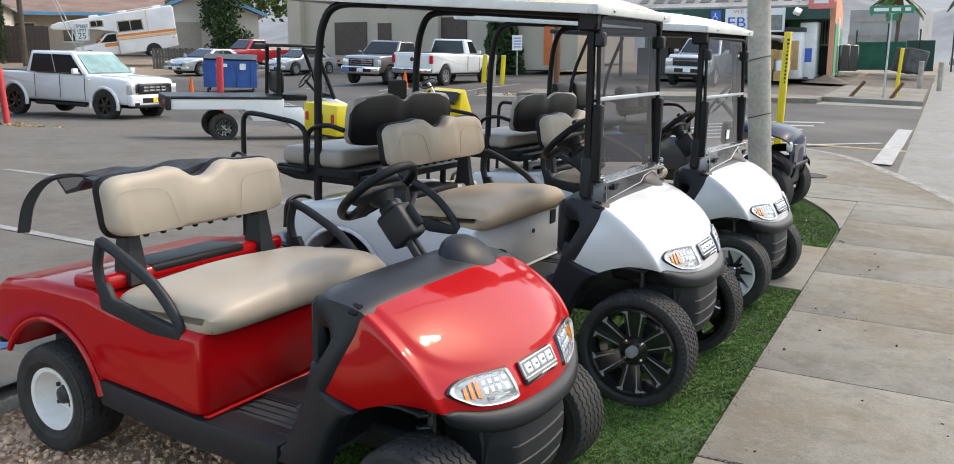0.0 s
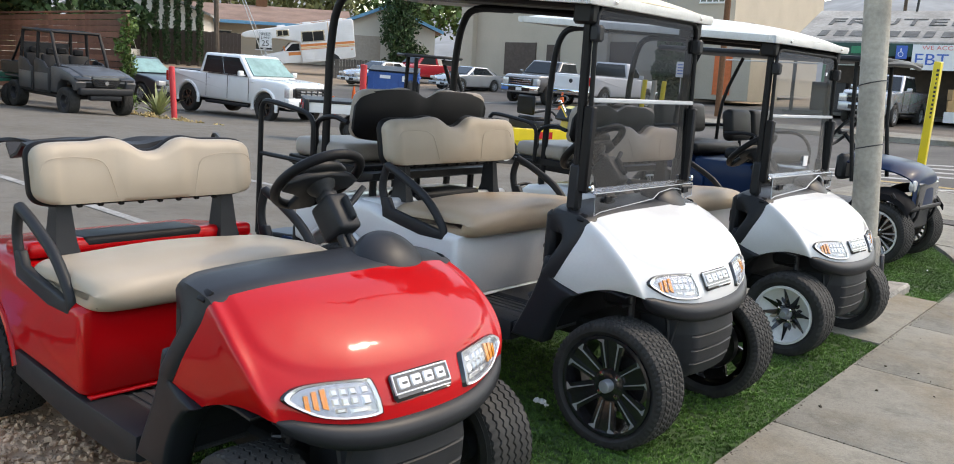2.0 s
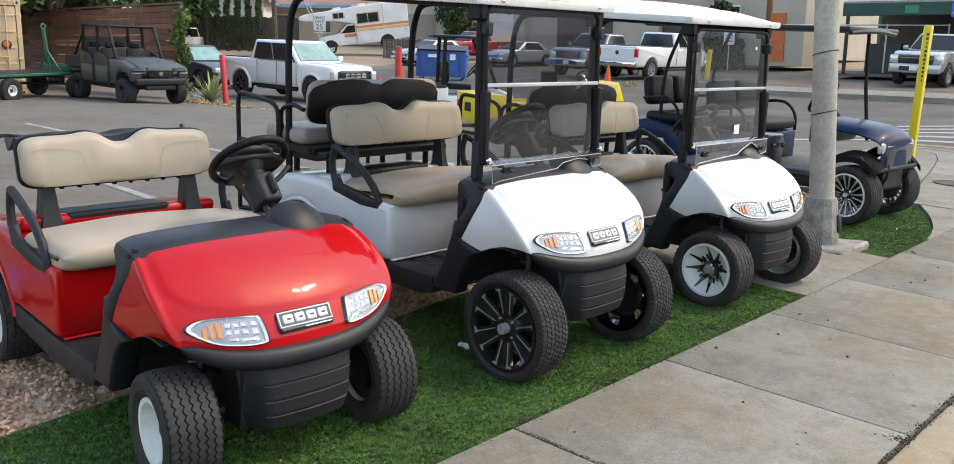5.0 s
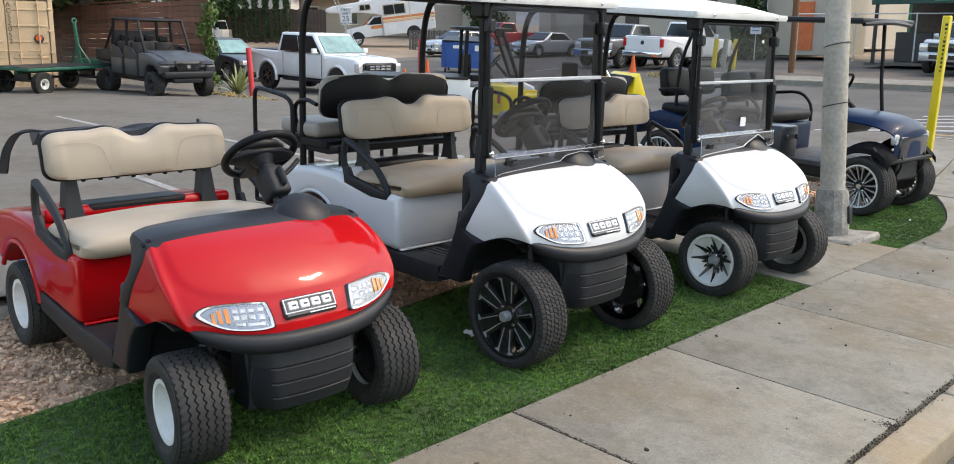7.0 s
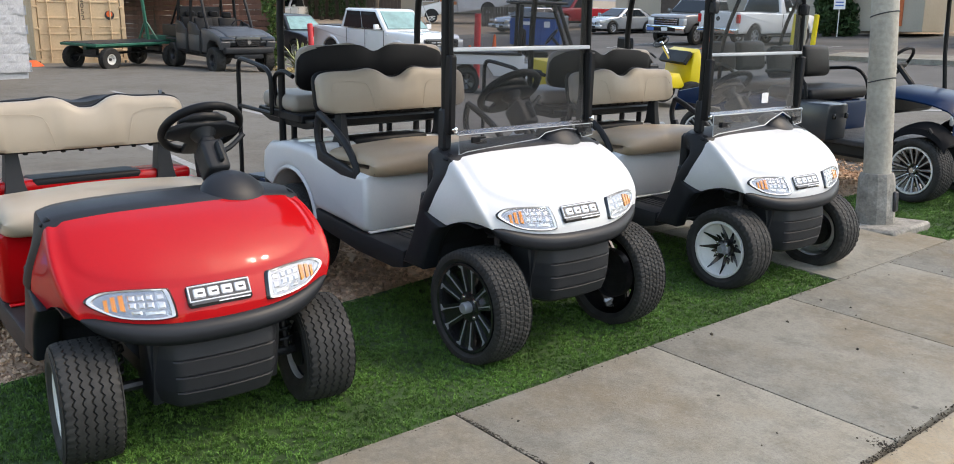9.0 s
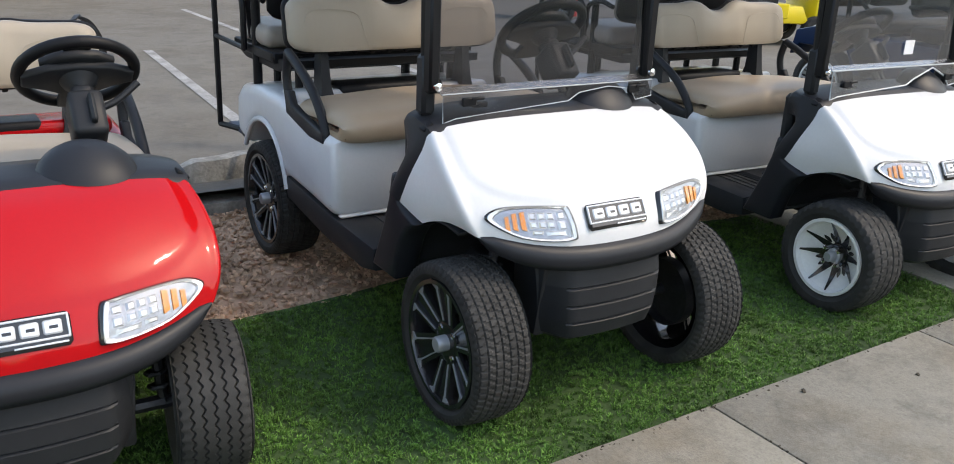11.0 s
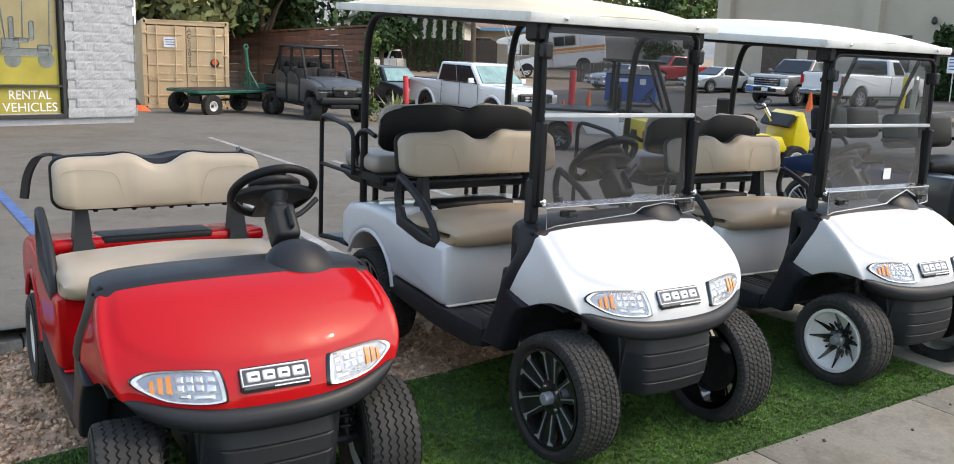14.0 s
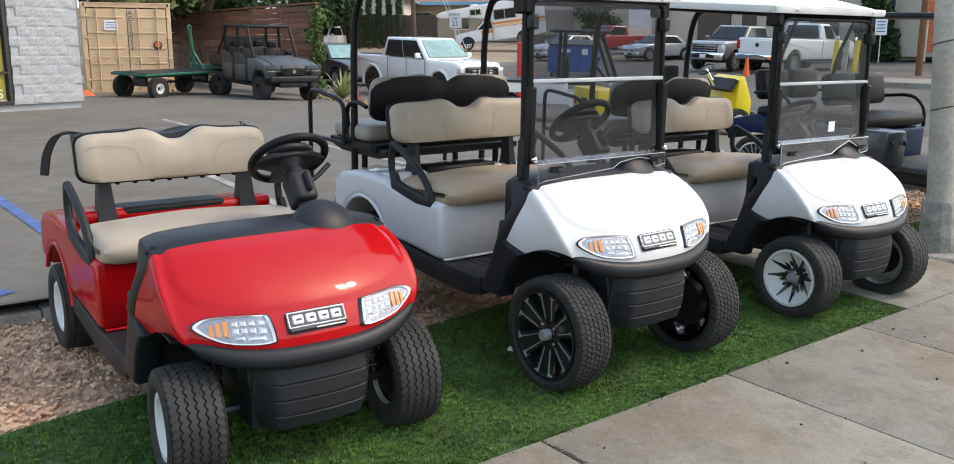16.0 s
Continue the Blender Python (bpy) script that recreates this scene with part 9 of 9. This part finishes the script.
house()
g = thing("house", "white house with a pale gable behind the cypresses", "house", -56.0, 34.5, -0.2, 49, upright=True)
part("wall", Geo().box((0, 4, 1.6), (9, 7, 3.4)), M["stucco_white"], g)
part("gable", Geo().prism([(-4.5, 3.2), (4.5, 3.2), (0, 5.0)], "y", 0.45, 7.5), M["stucco_white"], g)
part("roof", Geo().prism([(-5.0, 3.1), (0, 5.05), (5.0, 3.1), (5.0, 3.25), (0, 5.25), (-5.0, 3.25)], "y", -0.1, 8), M["roof_grey"], g)
part("window", Geo().box((-1.5, 0.46, 1.7), (1.6, 0.08, 1.3)), M["dark_window"], g)
part("door", Geo().box((2.4, 0.46, 1.1), (1.0, 0.08, 2.1)), M["brown_door"], g)
M["old_board"] = mat("weathered_dark_board", (0.174, 0.1522, 0.1305), 0.9, spread=0.3, scale=4, fine_scale=30, bump=0.4, obj=0.2)
fence2 = thing("picket_fence", "grey weathered wooden fence by the houses", "fence", -37.5, 35.5, -0.1, 49, upright=True)
pk = Geo().box((0, 0, 0.5), (0.14, 0.03, 1.1)).mesh("picket", 20)
for k in range(26):
    ob = part("picket", pk, M["old_board"], fence2)
    ob.location = (0.155 * k, 0, 0.04 * math.sin(k * 3.1))
part("rail", Geo().box((2.0, 0.03, 0.6), (4.1, 0.04, 0.08)), M["old_board"], fence2)
fence3 = thing("dark_fence", "dark board fence behind the row of cypresses", "fence", -53.4, 33.9, -0.4, 42.7, upright=True)
pk = Geo().box((0, 0, 1.1), (0.235, 0.03, 2.3), 0.006).mesh("board", 20)
for k in range(44):
    ob = part("board", pk, M["brown_door"], fence3)
    ob.location = (-4.4 + 0.24 * k, 0, 0.03 * math.sin(k * 2.3))
part("rail", Geo().box((0.8, 0.04, 1.6), (10.4, 0.05, 0.10)), M["brown_door"], fence3)
tree(-52.0, 30.6, 5.2, 2.2, M["leaf_dark"], "dark tree between the board fence and the white house", 91, 3000, 0.24, 0.2)


def beige_building():
    b = thing("stucco_building", "large cream stucco commercial building with small windows", "building", -37.2, 47.0, 0.3, 0, upright=True)
    S = M["stucco"]
    part("wall", Geo().box((5.5, 6, 2.6), (11.0, 12, 5.6)).box((14.8, 7, 4.2), (7.4, 14, 8.6)), S, b)
    part("pilaster", Geo().box((0.5, -0.2, 2.6), (1.0, 0.5, 5.6)), S, b)
    part("pilaster", Geo().box((10.6, -0.2, 2.6), (1.0, 0.5, 5.6)), S, b)
    part("roof", Geo().box((5.5, 6, 5.5), (11.4, 12.6, 0.25)).box((14.8, 7, 8.6), (7.8, 14.6, 0.25)), M["stucco_white"], b)
    for x, z, w, hh, m in ((4.6, 1.35, 2.4, 2.0, "brown_door"), (7.1, 1.2, 0.95, 2.1, "brown_door"), (11.9, 1.3, 1.8, 2.4, "brown_door")):
        part("door", Geo().box((x, -0.04, z), (w, 0.12, hh), 0.01), M[m], b)
    for x, z, w, hh in ((15.9, 1.9, 2.6, 1.5), (13.0, 5.4, 1.2, 1.3), (17.2, 5.4, 1.4, 1.5), (17.4, 2.2, 1.2, 1.7)):
        wd = new("window")
        wd.parent = b
        part("pane", Geo().box((x, -0.02, z), (w, 0.08, hh)), M["dark_window"], wd)
        fr = Geo().box((x, -0.05, z - hh / 2), (w + 0.16, 0.10, 0.09)).box((x, -0.05, z + hh / 2), (w + 0.16, 0.10, 0.09))
        for k in range(5):
            fr.box((x - w / 2 + w * k / 4, -0.06, z), (0.05, 0.06, hh))
        part("window_bars", fr, M["sign_white"], wd)
    part("wall_lamp", Geo().lathe([(0.05, 0.3), (0.12, 0.22), (0.15, 0.0), (0.05, -0.1)], c=(14.0, -0.2, 3.1), axis="z", n=10), M["sign_black"], b)
    return b


beige_building()
o = thing("shed", "narrow cream shed with an orange door", "building", -17.9, 43.6, 0.6, 0, upright=True)
part("wall", Geo().box((0, 2, 1.8), (3.4, 4, 3.8)), M["stucco"], o)
part("door", Geo().box((0.3, -0.03, 1.3), (0.9, 0.1, 2.3)), M["orange_door"], o, "orange door")
part("grey_tank", Geo().lathe([(0.45, 0), (0.45, 2.2), (0.3, 2.4), (0.001, 2.4)], c=(-2.6, 0.5, 0), axis="z", n=16), M["steel_post"], o)

# dark hedge-like tree, and the tree between the houses
def column_tree(x, y, h, w, seed):
    t = thing("tree", "dense dark green columnar tree at the parking stalls", "tree", x, y, lift(x, y), 0, upright=True)
    part("trunk", Geo().tube([(0, 0, -0.2), (0, 0, h * 0.5)], [0.2, 0.1], 8), M["bark"], t)
    r = random.Random(seed)
    part("crown", leaf_cloud([(r.uniform(-0.5, 0.5) * w, r.uniform(-0.5, 0.5) * w, 0.3 + (h - 0.6) * k / 24, w * r.uniform(0.45, 0.6)) for k in range(25)], 9000, 0.13, seed), M["leaf_dark"], t, angle=0)


column_tree(-20.1, 42.9, 3.2, 0.95, 71)
column_tree(-46.5, 51.0, 8.5, 2.0, 72)
for k, (x, y, h, s) in enumerate(((-66, 60, 11, 5), (-58, 66, 10, 5), (-75, 45, 12, 5.5), (-48, 68, 9, 4), (-78, 58, 12, 6))):
    tree(x, y, h, s, M["leaf" if k % 2 else "leaf_pale"], "green tree rising behind the house roofs", 80 + k, 2200, 0.35, 0.25)


# corner shop with a sloping lettered roof
def shop():
    s = thing("corner_shop", "low shop with a lettered grey roof and green fascia", "shop", -11.9, 38.6, 0.55, 4, upright=True)
    part("wall", Geo().box((4.0, 7.5, 1.5), (7.9, 9, 3.2)), M["green_wall"], s)
    # flat dark panel stands in for the shaded interior of the open front
    part("front_dark", Geo().box((3.3, 3.0, 1.35), (6.2, 0.12, 2.7)), M["brown_door"], s, "dark panel painted as the shaded open shop front")
    part("floor", Geo().box((4.0, 1.4, -0.08), (9.0, 4.0, 0.12)), M["lot"], s)
    part("roof", Geo().prism([(-0.9, 2.70), (-0.9, 2.82), (3.2, 4.35), (12.2, 4.35), (12.2, 4.2), (3.2, 4.2)], "x", -0.3, 8.3), M["roof_grey"], s, "weathered sloping roof sheets")
    part("fascia", Geo().box((4.0, -0.88, 2.50), (8.6, 0.10, 0.50), 0.02), M["dark_green"], s)
    slope = math.degrees(math.atan2(1.53, 4.1))
    for t, v, sz, wd in (("FRUTERIA", 2.55, 1.35, 7.0), ("PREDILECTA", 0.95, 0.9, 7.2)):
        if t == "PREDILECTA":
            for k in range(11):
                part("roof_lettering", Geo().box((0.7 + 0.66 * k, -0.9 + v * math.cos(radians(slope)), 2.84 + v * math.sin(radians(slope))), (0.34 + 0.1 * (k % 3), 0.75, 0.012), 0, Euler((radians(slope), 0, 0)).to_matrix()), M["letter_grey"], s)
        else:
            words("roof_words", t, sz, M["letter_grey"], s, place_at(4.0, -0.9 + v * math.cos(radians(slope)), 2.85 + v * math.sin(radians(slope))) @ pose(0, 0, 0, slope, 0, 0), 0.006, wd)
    b = new("banner")
    b.parent = s
    b["label"] = "white banner with blue letters"
    part("banner_sheet", Geo().box((5.45, -0.95, 2.25), (2.35, 0.03, 0.95)), M["sign_white"], b)
    words("banner_words", "WE ACCEPT", 0.22, M["sign_pink"], b, place_at(5.35, -0.975, 2.60) @ FACE_MY, 0.004, 1.5)
    words("banner_words", "EBT", 0.60, M["sign_blue"], b, place_at(4.95, -0.975, 2.15) @ FACE_MY, 0.004, 1.15)
    part("banner_picture", Geo().box((6.15, -0.972, 2.15), (0.75, 0.01, 0.60)), M["poster_grey"], b)
    a = new("access_sign")
    a.parent = s
    part("plate", Geo().box((3.9, -0.96, 2.42), (0.40, 0.02, 0.50)), M["sign_blue"], a, "blue access sign")
    part("symbol", Geo().tube([(3.87 + 0.09 * math.cos(t), -0.98, 2.34 + 0.09 * math.sin(t)) for t in np.linspace(0, 6.28, 13)[:-1]], 0.012, 5, 0, True).box((3.87, -0.98, 2.50), (0.04, 0.02, 0.14)), M["sign_white"], a)
    part("notice", Geo().box((2.3, -0.95, 2.48), (0.50, 0.02, 0.28)), M["sign_green"], s)
    # salmon end wall, pink sign, lamp
    part("end_wall", Geo().prism([(-0.5, 0), (-0.5, 2.95), (2.4, 3.75), (9.0, 2.9), (9.0, 0)], "x", 8.3, 8.5), M["pink"], s, "salmon painted end wall")
    part("end_dado", Geo().box((8.41, 4.2, 1.05), (0.24, 9.2, 2.1)), M["green_wall"], s)
    part("pink_sign", Geo().box((7.95, -0.95, 3.30), (0.95, 0.06, 1.30), 0.01), M["sign_pink"], s, "pink painted sign with pale writing")
    for k in range(4):
        part("sign_bar", Geo().box((7.95, -0.99, 3.70 - 0.26 * k), (0.66 - 0.12 * (k % 2), 0.02, 0.12)), M["sign_white"], s)
    for k in range(2):
        part("flood_lamp", Geo().box((7.1, -1.2, 3.05 - 0.5 * k), (0.28, 0.4, 0.16), 0.03, Euler((0.5, 0.4, 0)).to_matrix()), M["sign_white"], s)
    for x in (2.0, 3.6):
        part("roof_post", Geo().tube([(x, 3.0, 4.3), (x + 0.1, 3.0, 5.6)], 0.05, 6), M["sign_black"], s)
    part("awning_post", Geo().box((-0.1, -0.8, 1.3), (0.12, 0.12, 2.7)), M["sign_black"], s)
    part("rack", Geo().box((0.9, 1.2, 0.6), (1.4, 0.5, 1.2), 0.02), M["dark_steel"], s)
    return s


shop()
for k, (x, y, m, la, tall) in enumerate(((-4.80, 38.2, "fridge", "white upright fridge with a brown door panel", 1.85), (-4.33, 38.9, "fridge", "white drinks cooler with a blue front", 2.25))):
    f = thing("fridge", la, "fridge", x, y, 0.72, -6, upright=True)
    part("cabinet", Geo().box((0, 0, tall / 2), (0.66, 0.72, tall), 0.03, None, 2), M[m], f)
    part("door_panel", Geo().box((-0.02, -0.37, tall * 0.50), (0.54, 0.02, tall * 0.62), 0.01), M["cardboard"] if k == 0 else M["fridge"], f)
    part("top_unit", Geo().box((0, -0.03, tall + 0.08), (0.68, 0.76, 0.18), 0.02), M["sign_black"], f)
    if k:
        part("blue_panel", Geo().box((0.0, -0.385, tall * 0.42), (0.40, 0.01, 0.55)), M["sign_blue"], f)
for k in range(6):
    single("carton", Geo().box((0, 0, 0.2), (0.55, 0.45, 0.40), 0.01), M["fridge" if k % 3 == 0 else "cardboard"], "cardboard carton stacked beside the fridge", "box", -5.75 + 0.6 * (k % 2), 37.3 + 0.05 * k, 0.62 + 0.41 * (k // 2), 8 * k, upright=True, group="cartons")
ac = thing("air_cooler", "tall white slatted air cooler on a stand", "air cooler", -3.95, 41.8, 0.9, 0, upright=True)
part("stand", Geo().box((0, 0, 0.6), (0.8, 0.6, 1.2), 0.02), M["sign_black"], ac)
part("cooler_box", Geo().box((0, 0, 1.75), (0.84, 0.6, 1.2), 0.03), M["steel_post"], ac)
for k in range(6):
    part("slat", Geo().box((-0.30 + 0.12 * k, -0.31, 1.75), (0.08, 0.02, 0.95)), M["letter_grey"], ac)
heap = [[(0.25 * q * (1 + 0.25 * noise.noise((math.cos(a) * 2, math.sin(a) * 2, 0.4 * q))) * math.cos(a), 0.22 * q * math.sin(a), 0.34 * (1 - q / 4.0) ** 1.2 + 0.07 * noise.noise((q * math.cos(a) * 1.4, q * math.sin(a) * 1.4, 5.0)) * (4 - q) / 4) for a in np.linspace(0, 2 * math.pi, 23)[:-1]] for q in (0.05, 0.5, 1.0, 1.6, 2.3, 3.0, 3.6, 4.0)]
single("dirt_heap", Geo().grid([list(col_) for col_ in zip(*heap)] + [[row_[0] for row_ in heap]]), M["dirt"], "small heap of brown earth", "earth heap", -3.5, 38.3, 0.60, angle=70)

single("forecourt_dirt", Geo().grid([[(x, y, lift(x, y) + 0.008) for y in (30.35, 32, 34, 36, 38, 41, 45, 50)] for x in (-14, -10, -6, -4, -2.4, -1.2, 0.25)], flip=True), M["dirt"], "packed brown dirt and worn asphalt before the shop", "ground", kind="structure", fix=False)
single("gutter", Geo().grid([[(x, y, lift(x, y) + 0.010) for y in (27.9, 28.6, 29.19)] for x in (-14, -9, -6, -3.4, -2.0, -0.8, 0.2)], flip=True), M["pale_street"], "pale concrete gutter along the far kerb", "road", kind="structure", fix=False)

# corner street furniture across the road
st = thing("street_sign", "green street name signs on a steel post", "road sign", -0.95, 30.6, 0.28, 0, upright=True)
part("post", Geo().tube([(0, 0, 0), (0.06, 0, 2.75)], 0.03, 8), M["steel_post"], st)
part("name_plate", Geo().box((0.05, -0.02, 2.84), (1.25, 0.02, 0.24), 0.004), M["sign_green"], st)
for k, (a, w) in enumerate(((-0.30, 0.42), (0.12, 0.26), (0.45, 0.16))):
    part("name_bar", Geo().box((0.05 + a, -0.033, 2.84), (w, 0.006, 0.10)), M["sign_white"], st)
part("cross_plate", Geo().box((0.08, 0.0, 2.60), (0.02, 0.75, 0.20), 0.004, Euler((0, 0, 0.5)).to_matrix()), M["sign_green"], st)
post("guard_post", -0.62, 30.9, 1.55, 0.055, M["yellow"], "thin yellow steel guard post", 3.5, z=0.42)
for a, b, cc in ((-2.02, -1.5, 0.2), (-0.85, -0.42, 0.25)):
    single("leaning_post", Geo().tube([(a, 29.95, 0.22), (b, 30.2, 0.22 + 0.70)], 0.055, 8), M["rust"], "rusty leaning steel post", "post", group="rusty posts")
for k, x in enumerate((-0.1, 0.55)):
    post("bollard", x, 36.7, 0.95, 0.09, M["wood_pole"], "pale weathered bollard by the roadside", 0, z=0.62, cat="bollard", group="roadside bollards")
sc = thing("screen_fence", "chain fence with a green mesh screen", "fence", -3.4, 48.6, 0.95, -10, upright=True)
part("screen", Geo().box((1.15, 0, 0.75), (2.3, 0.03, 1.35)), M["tarp"], sc)
part("dark_screen", Geo().box((2.95, 0.02, 0.75), (1.25, 0.03, 1.45)), M["dark_green"], sc, "black sheeting on the fence")
for k in range(4):
    part("fence_post", Geo().tube([(1.45 * k, 0, 0), (1.45 * k, 0, 2.0 + 0.3 * (k % 2))], 0.04, 6), M["sign_black"], sc)
for k in range(3):
    single("waste_bin", Geo().box((0, 0, 0.6), (0.75, 0.7, 1.2), 0.05), M["car_char"], "dark plastic waste bin beside the shop", "waste bin", -4.05 + 0.30 * k, 45.0 + 0.5 * k, 1.0, 6 * k, upright=True, group="waste bins")
for k in range(2):
    single("appliance", Geo().box((0, 0, 0.60), (0.85, 0.7, 1.05), 0.04, Euler((0, 0.22, 0)).to_matrix()), M["letter_grey"], "old grey bin leaning by the fence", "waste bin", -1.05 + 0.45 * k, 45.6 - 0.9 * k, 0.95, 20, upright=True)
gb = thing("grey_building", "long pale grey building with painted writing", "building", -6.6, 81.0, 2.0, -6, upright=True)
part("wall", Geo().box((2.4, 4, 1.7), (5.2, 8, 3.4)), M["letter_pale"], gb)
part("band", Geo().box((2.4, -0.04, 1.0), (5.3, 0.1, 0.8)), M["roof_grey"], gb)
for k in range(5):
    part("writing_bar", Geo().box((0.6 + 0.85 * k, -0.06, 2.6), (0.6, 0.04, 0.30)), M["garage"], gb)


def palm(x, y, h, seed):
    t = thing("palm_tree", "slim palm tree far down the street", "tree", x, y, 1.0, 0, upright=True, group="palms")
    part("trunk", Geo().tube([(0, 0, 0), (0.2, 0, h * 0.5), (0.1, 0, h)], [0.20, 0.15, 0.13], 8, 3), M["bark"], t)
    r = random.Random(seed)
    g = Geo()
    for k in range(26):
        a, e = r.uniform(0, 6.28), r.uniform(-0.5, 1.1)
        for s in (-1, 1):
            rows = []
            for u in np.linspace(0, 1, 7):
                d = 1.9 * u
                px, pz = d * math.cos(e), d * math.sin(e) - 0.9 * u * u
                w = 0.26 * math.sin(math.pi * min(1, u * 0.9 + 0.1)) * s
                rows.append([(0.1 + px * math.cos(a), px * math.sin(a), h + pz), (0.1 + px * math.cos(a) - w * math.sin(a), px * math.sin(a) + w * math.cos(a), h + pz - 0.10)])
            g.grid(rows)
    part("crown", g, M["leaf"], t, angle=0)


palm(1.5, 58, 4.6, 1)
palm(-2.8, 70, 5.0, 2)
palm(3.6, 66, 4.4, 3)
for k, (x, y) in enumerate(((-9.5, 60), (-14.0, 62))):
    p = thing("utility_pole", "distant wooden utility pole with a cross arm", "utility pole", x, y, 1.0, 0, upright=True, group="distant poles")
    part("shaft", Geo().tube([(0, 0, 0), (0, 0, 7.6)], [0.14, 0.10], 8), M["bark"], p)
    part("cross_arm", Geo().box((0, 0, 6.6), (1.8, 0.1, 0.12)), M["bark"], p)
p = thing("utility_pole", "dark utility pole in front of the house", "utility pole", -45.4, 33.6, -0.3, 0, upright=True)
part("shaft", Geo().tube([(0, 0, 0), (-0.3, 0, 9)], [0.16, 0.12], 8), M["bark"], p)
for k in range(2):
    part("guy_wire", Geo().tube([(-0.3, 0, 8.5), (2.6 + 0.5 * k, 1.8, 0)], 0.025, 5), M["steel_post"], p)
wf = thing("wire_fence", "bare steel tube fence at the stalls", "fence", -14.6, 36.5, 0.5, 20, upright=True)
for k in range(4):
    part("fence_post", Geo().tube([(2.2 * k, 0, 0), (2.2 * k, 0, 1.9)], 0.03, 6), M["steel_post"], wf)
part("top_rail", Geo().tube([(0, 0, 1.85), (6.6, 0, 1.85)], 0.025, 6), M["steel_post"], wf)
n = thing("notice_sign", "small white notice on a thin stake", "sign", -15.4, 34.5, 0.45, 20, upright=True)
part("stake", Geo().tube([(0, 0, 0), (0, 0, 1.3)], 0.02, 6), M["steel_post"], n)
part("board", Geo().box((0, -0.02, 1.35), (0.42, 0.02, 0.62), 0.004), M["sign_white"], n)
for k in range(4):
    part("writing_bar", Geo().box((0, -0.034, 1.54 - 0.12 * k), (0.30, 0.006, 0.04)), M["sign_blue"], n)
for k, x in enumerate((-15.3, -14.9, -14.5)):
    post("bollard", x, 31.2, 1.0, 0.09, M["yellow" if k != 1 else "wood_pole"], "pale yellow worn post at the stalls", 4, z=0.3, cat="bollard", group="worn posts")
post("steel_column", -12.4, 31.6, 4.2, 0.11, M["rust"], "dark steel column beside the stalls", 0, z=0.3)
# raised far pavement across the side street
fk = thing("far_pavement", "raised concrete pavement across the side street", "pavement", kind="structure")
part("pavement_slab", Geo().grid([[(x, y, lift(x, y) + (0.15 if y > 28.01 else 0.0)) for y in (28.0, 28.02, 29.6)] for x in (-12.4, -10, -8, -5, -2.6)]), M["concrete"], fk, angle=20)
part("pavement_slab", Geo().grid([[(x, y, lift(x, y) + (0.15 if y > 29.21 else 0.0)) for y in (29.2, 29.22, 36)] for x in (-2.6, -1.5, -0.6, 0.2)]), M["concrete"], fk, angle=20)

# plain unseen buildings, added across the street to darken reflections and close the place on that side
for x, y, w, d, hgt in ((27.0, -14.0, 10.0, 26.0, 3.8), (28.0, 15.0, 11.0, 24.0, 4.4), (29.0, 46.0, 12.0, 28.0, 4.0)):
    ob_ = thing("street_building", "unseen plain building added across the street to darken reflections", "building", x, y, -0.4, 0, upright=True, kind="structure")
    part("wall", Geo().box((0, 0, hgt / 2), (w, d, hgt)), M["stucco"], ob_)
    part("roof", Geo().box((0, 0, hgt + 0.1), (w + 0.5, d + 0.5, 0.2)), M["roof_grey"], ob_)

# hills on the horizon
rows = []
for a in np.linspace(-2.2, 1.4, 90):
    row = []
    for r_, f in ((260, 0.0), (330, 0.45), (420, 0.85), (520, 1.0), (700, 0.9)):
        n_ = noise.noise((a * 3.1, 2.2, 0)) * 0.5 + noise.noise((a * 9.0, f * 2, 4)) * 0.18
        hgt = 8 + 82 * f * (0.62 + n_)
        row.append((r_ * math.sin(a), r_ * math.cos(a), hgt - 12))
    rows.append(row)
single("hills", Geo().grid(rows), M["hill"], "brown hills on the horizon, distance haze painted into their grey", "hill", kind="structure", angle=80, upright=True)
wire = thing("power_lines", "thin overhead power lines", "power lines", 0, 0, 0, 0, upright=True)
for k in range(2):
    part("wire", Geo().tube([(-20 + 9 * q, 58 + 0.8 * q, 9.2 - 0.9 * k - 0.35 * math.sin(q * math.pi / 4)) for q in range(5)], 0.02, 4), M["sign_black"], wire)

# small litter on the turf
for k, (x, y, z, q) in enumerate(((-0.88, 3.60, -0.002, 0.024), (-0.82, 3.58, -0.002, 0.013), (-0.35, 9.0, 0.006, 0.011))):
    single("litter", pebbles([(0.0, 0.0, 0.0), (q * 0.9, q * 0.5, 0.0)], [q, q * 0.7], 0.0), M["paper"], "scrap of crumpled white paper litter on the turf", "litter", x, y, z, 30 * k, angle=0, group="litter")
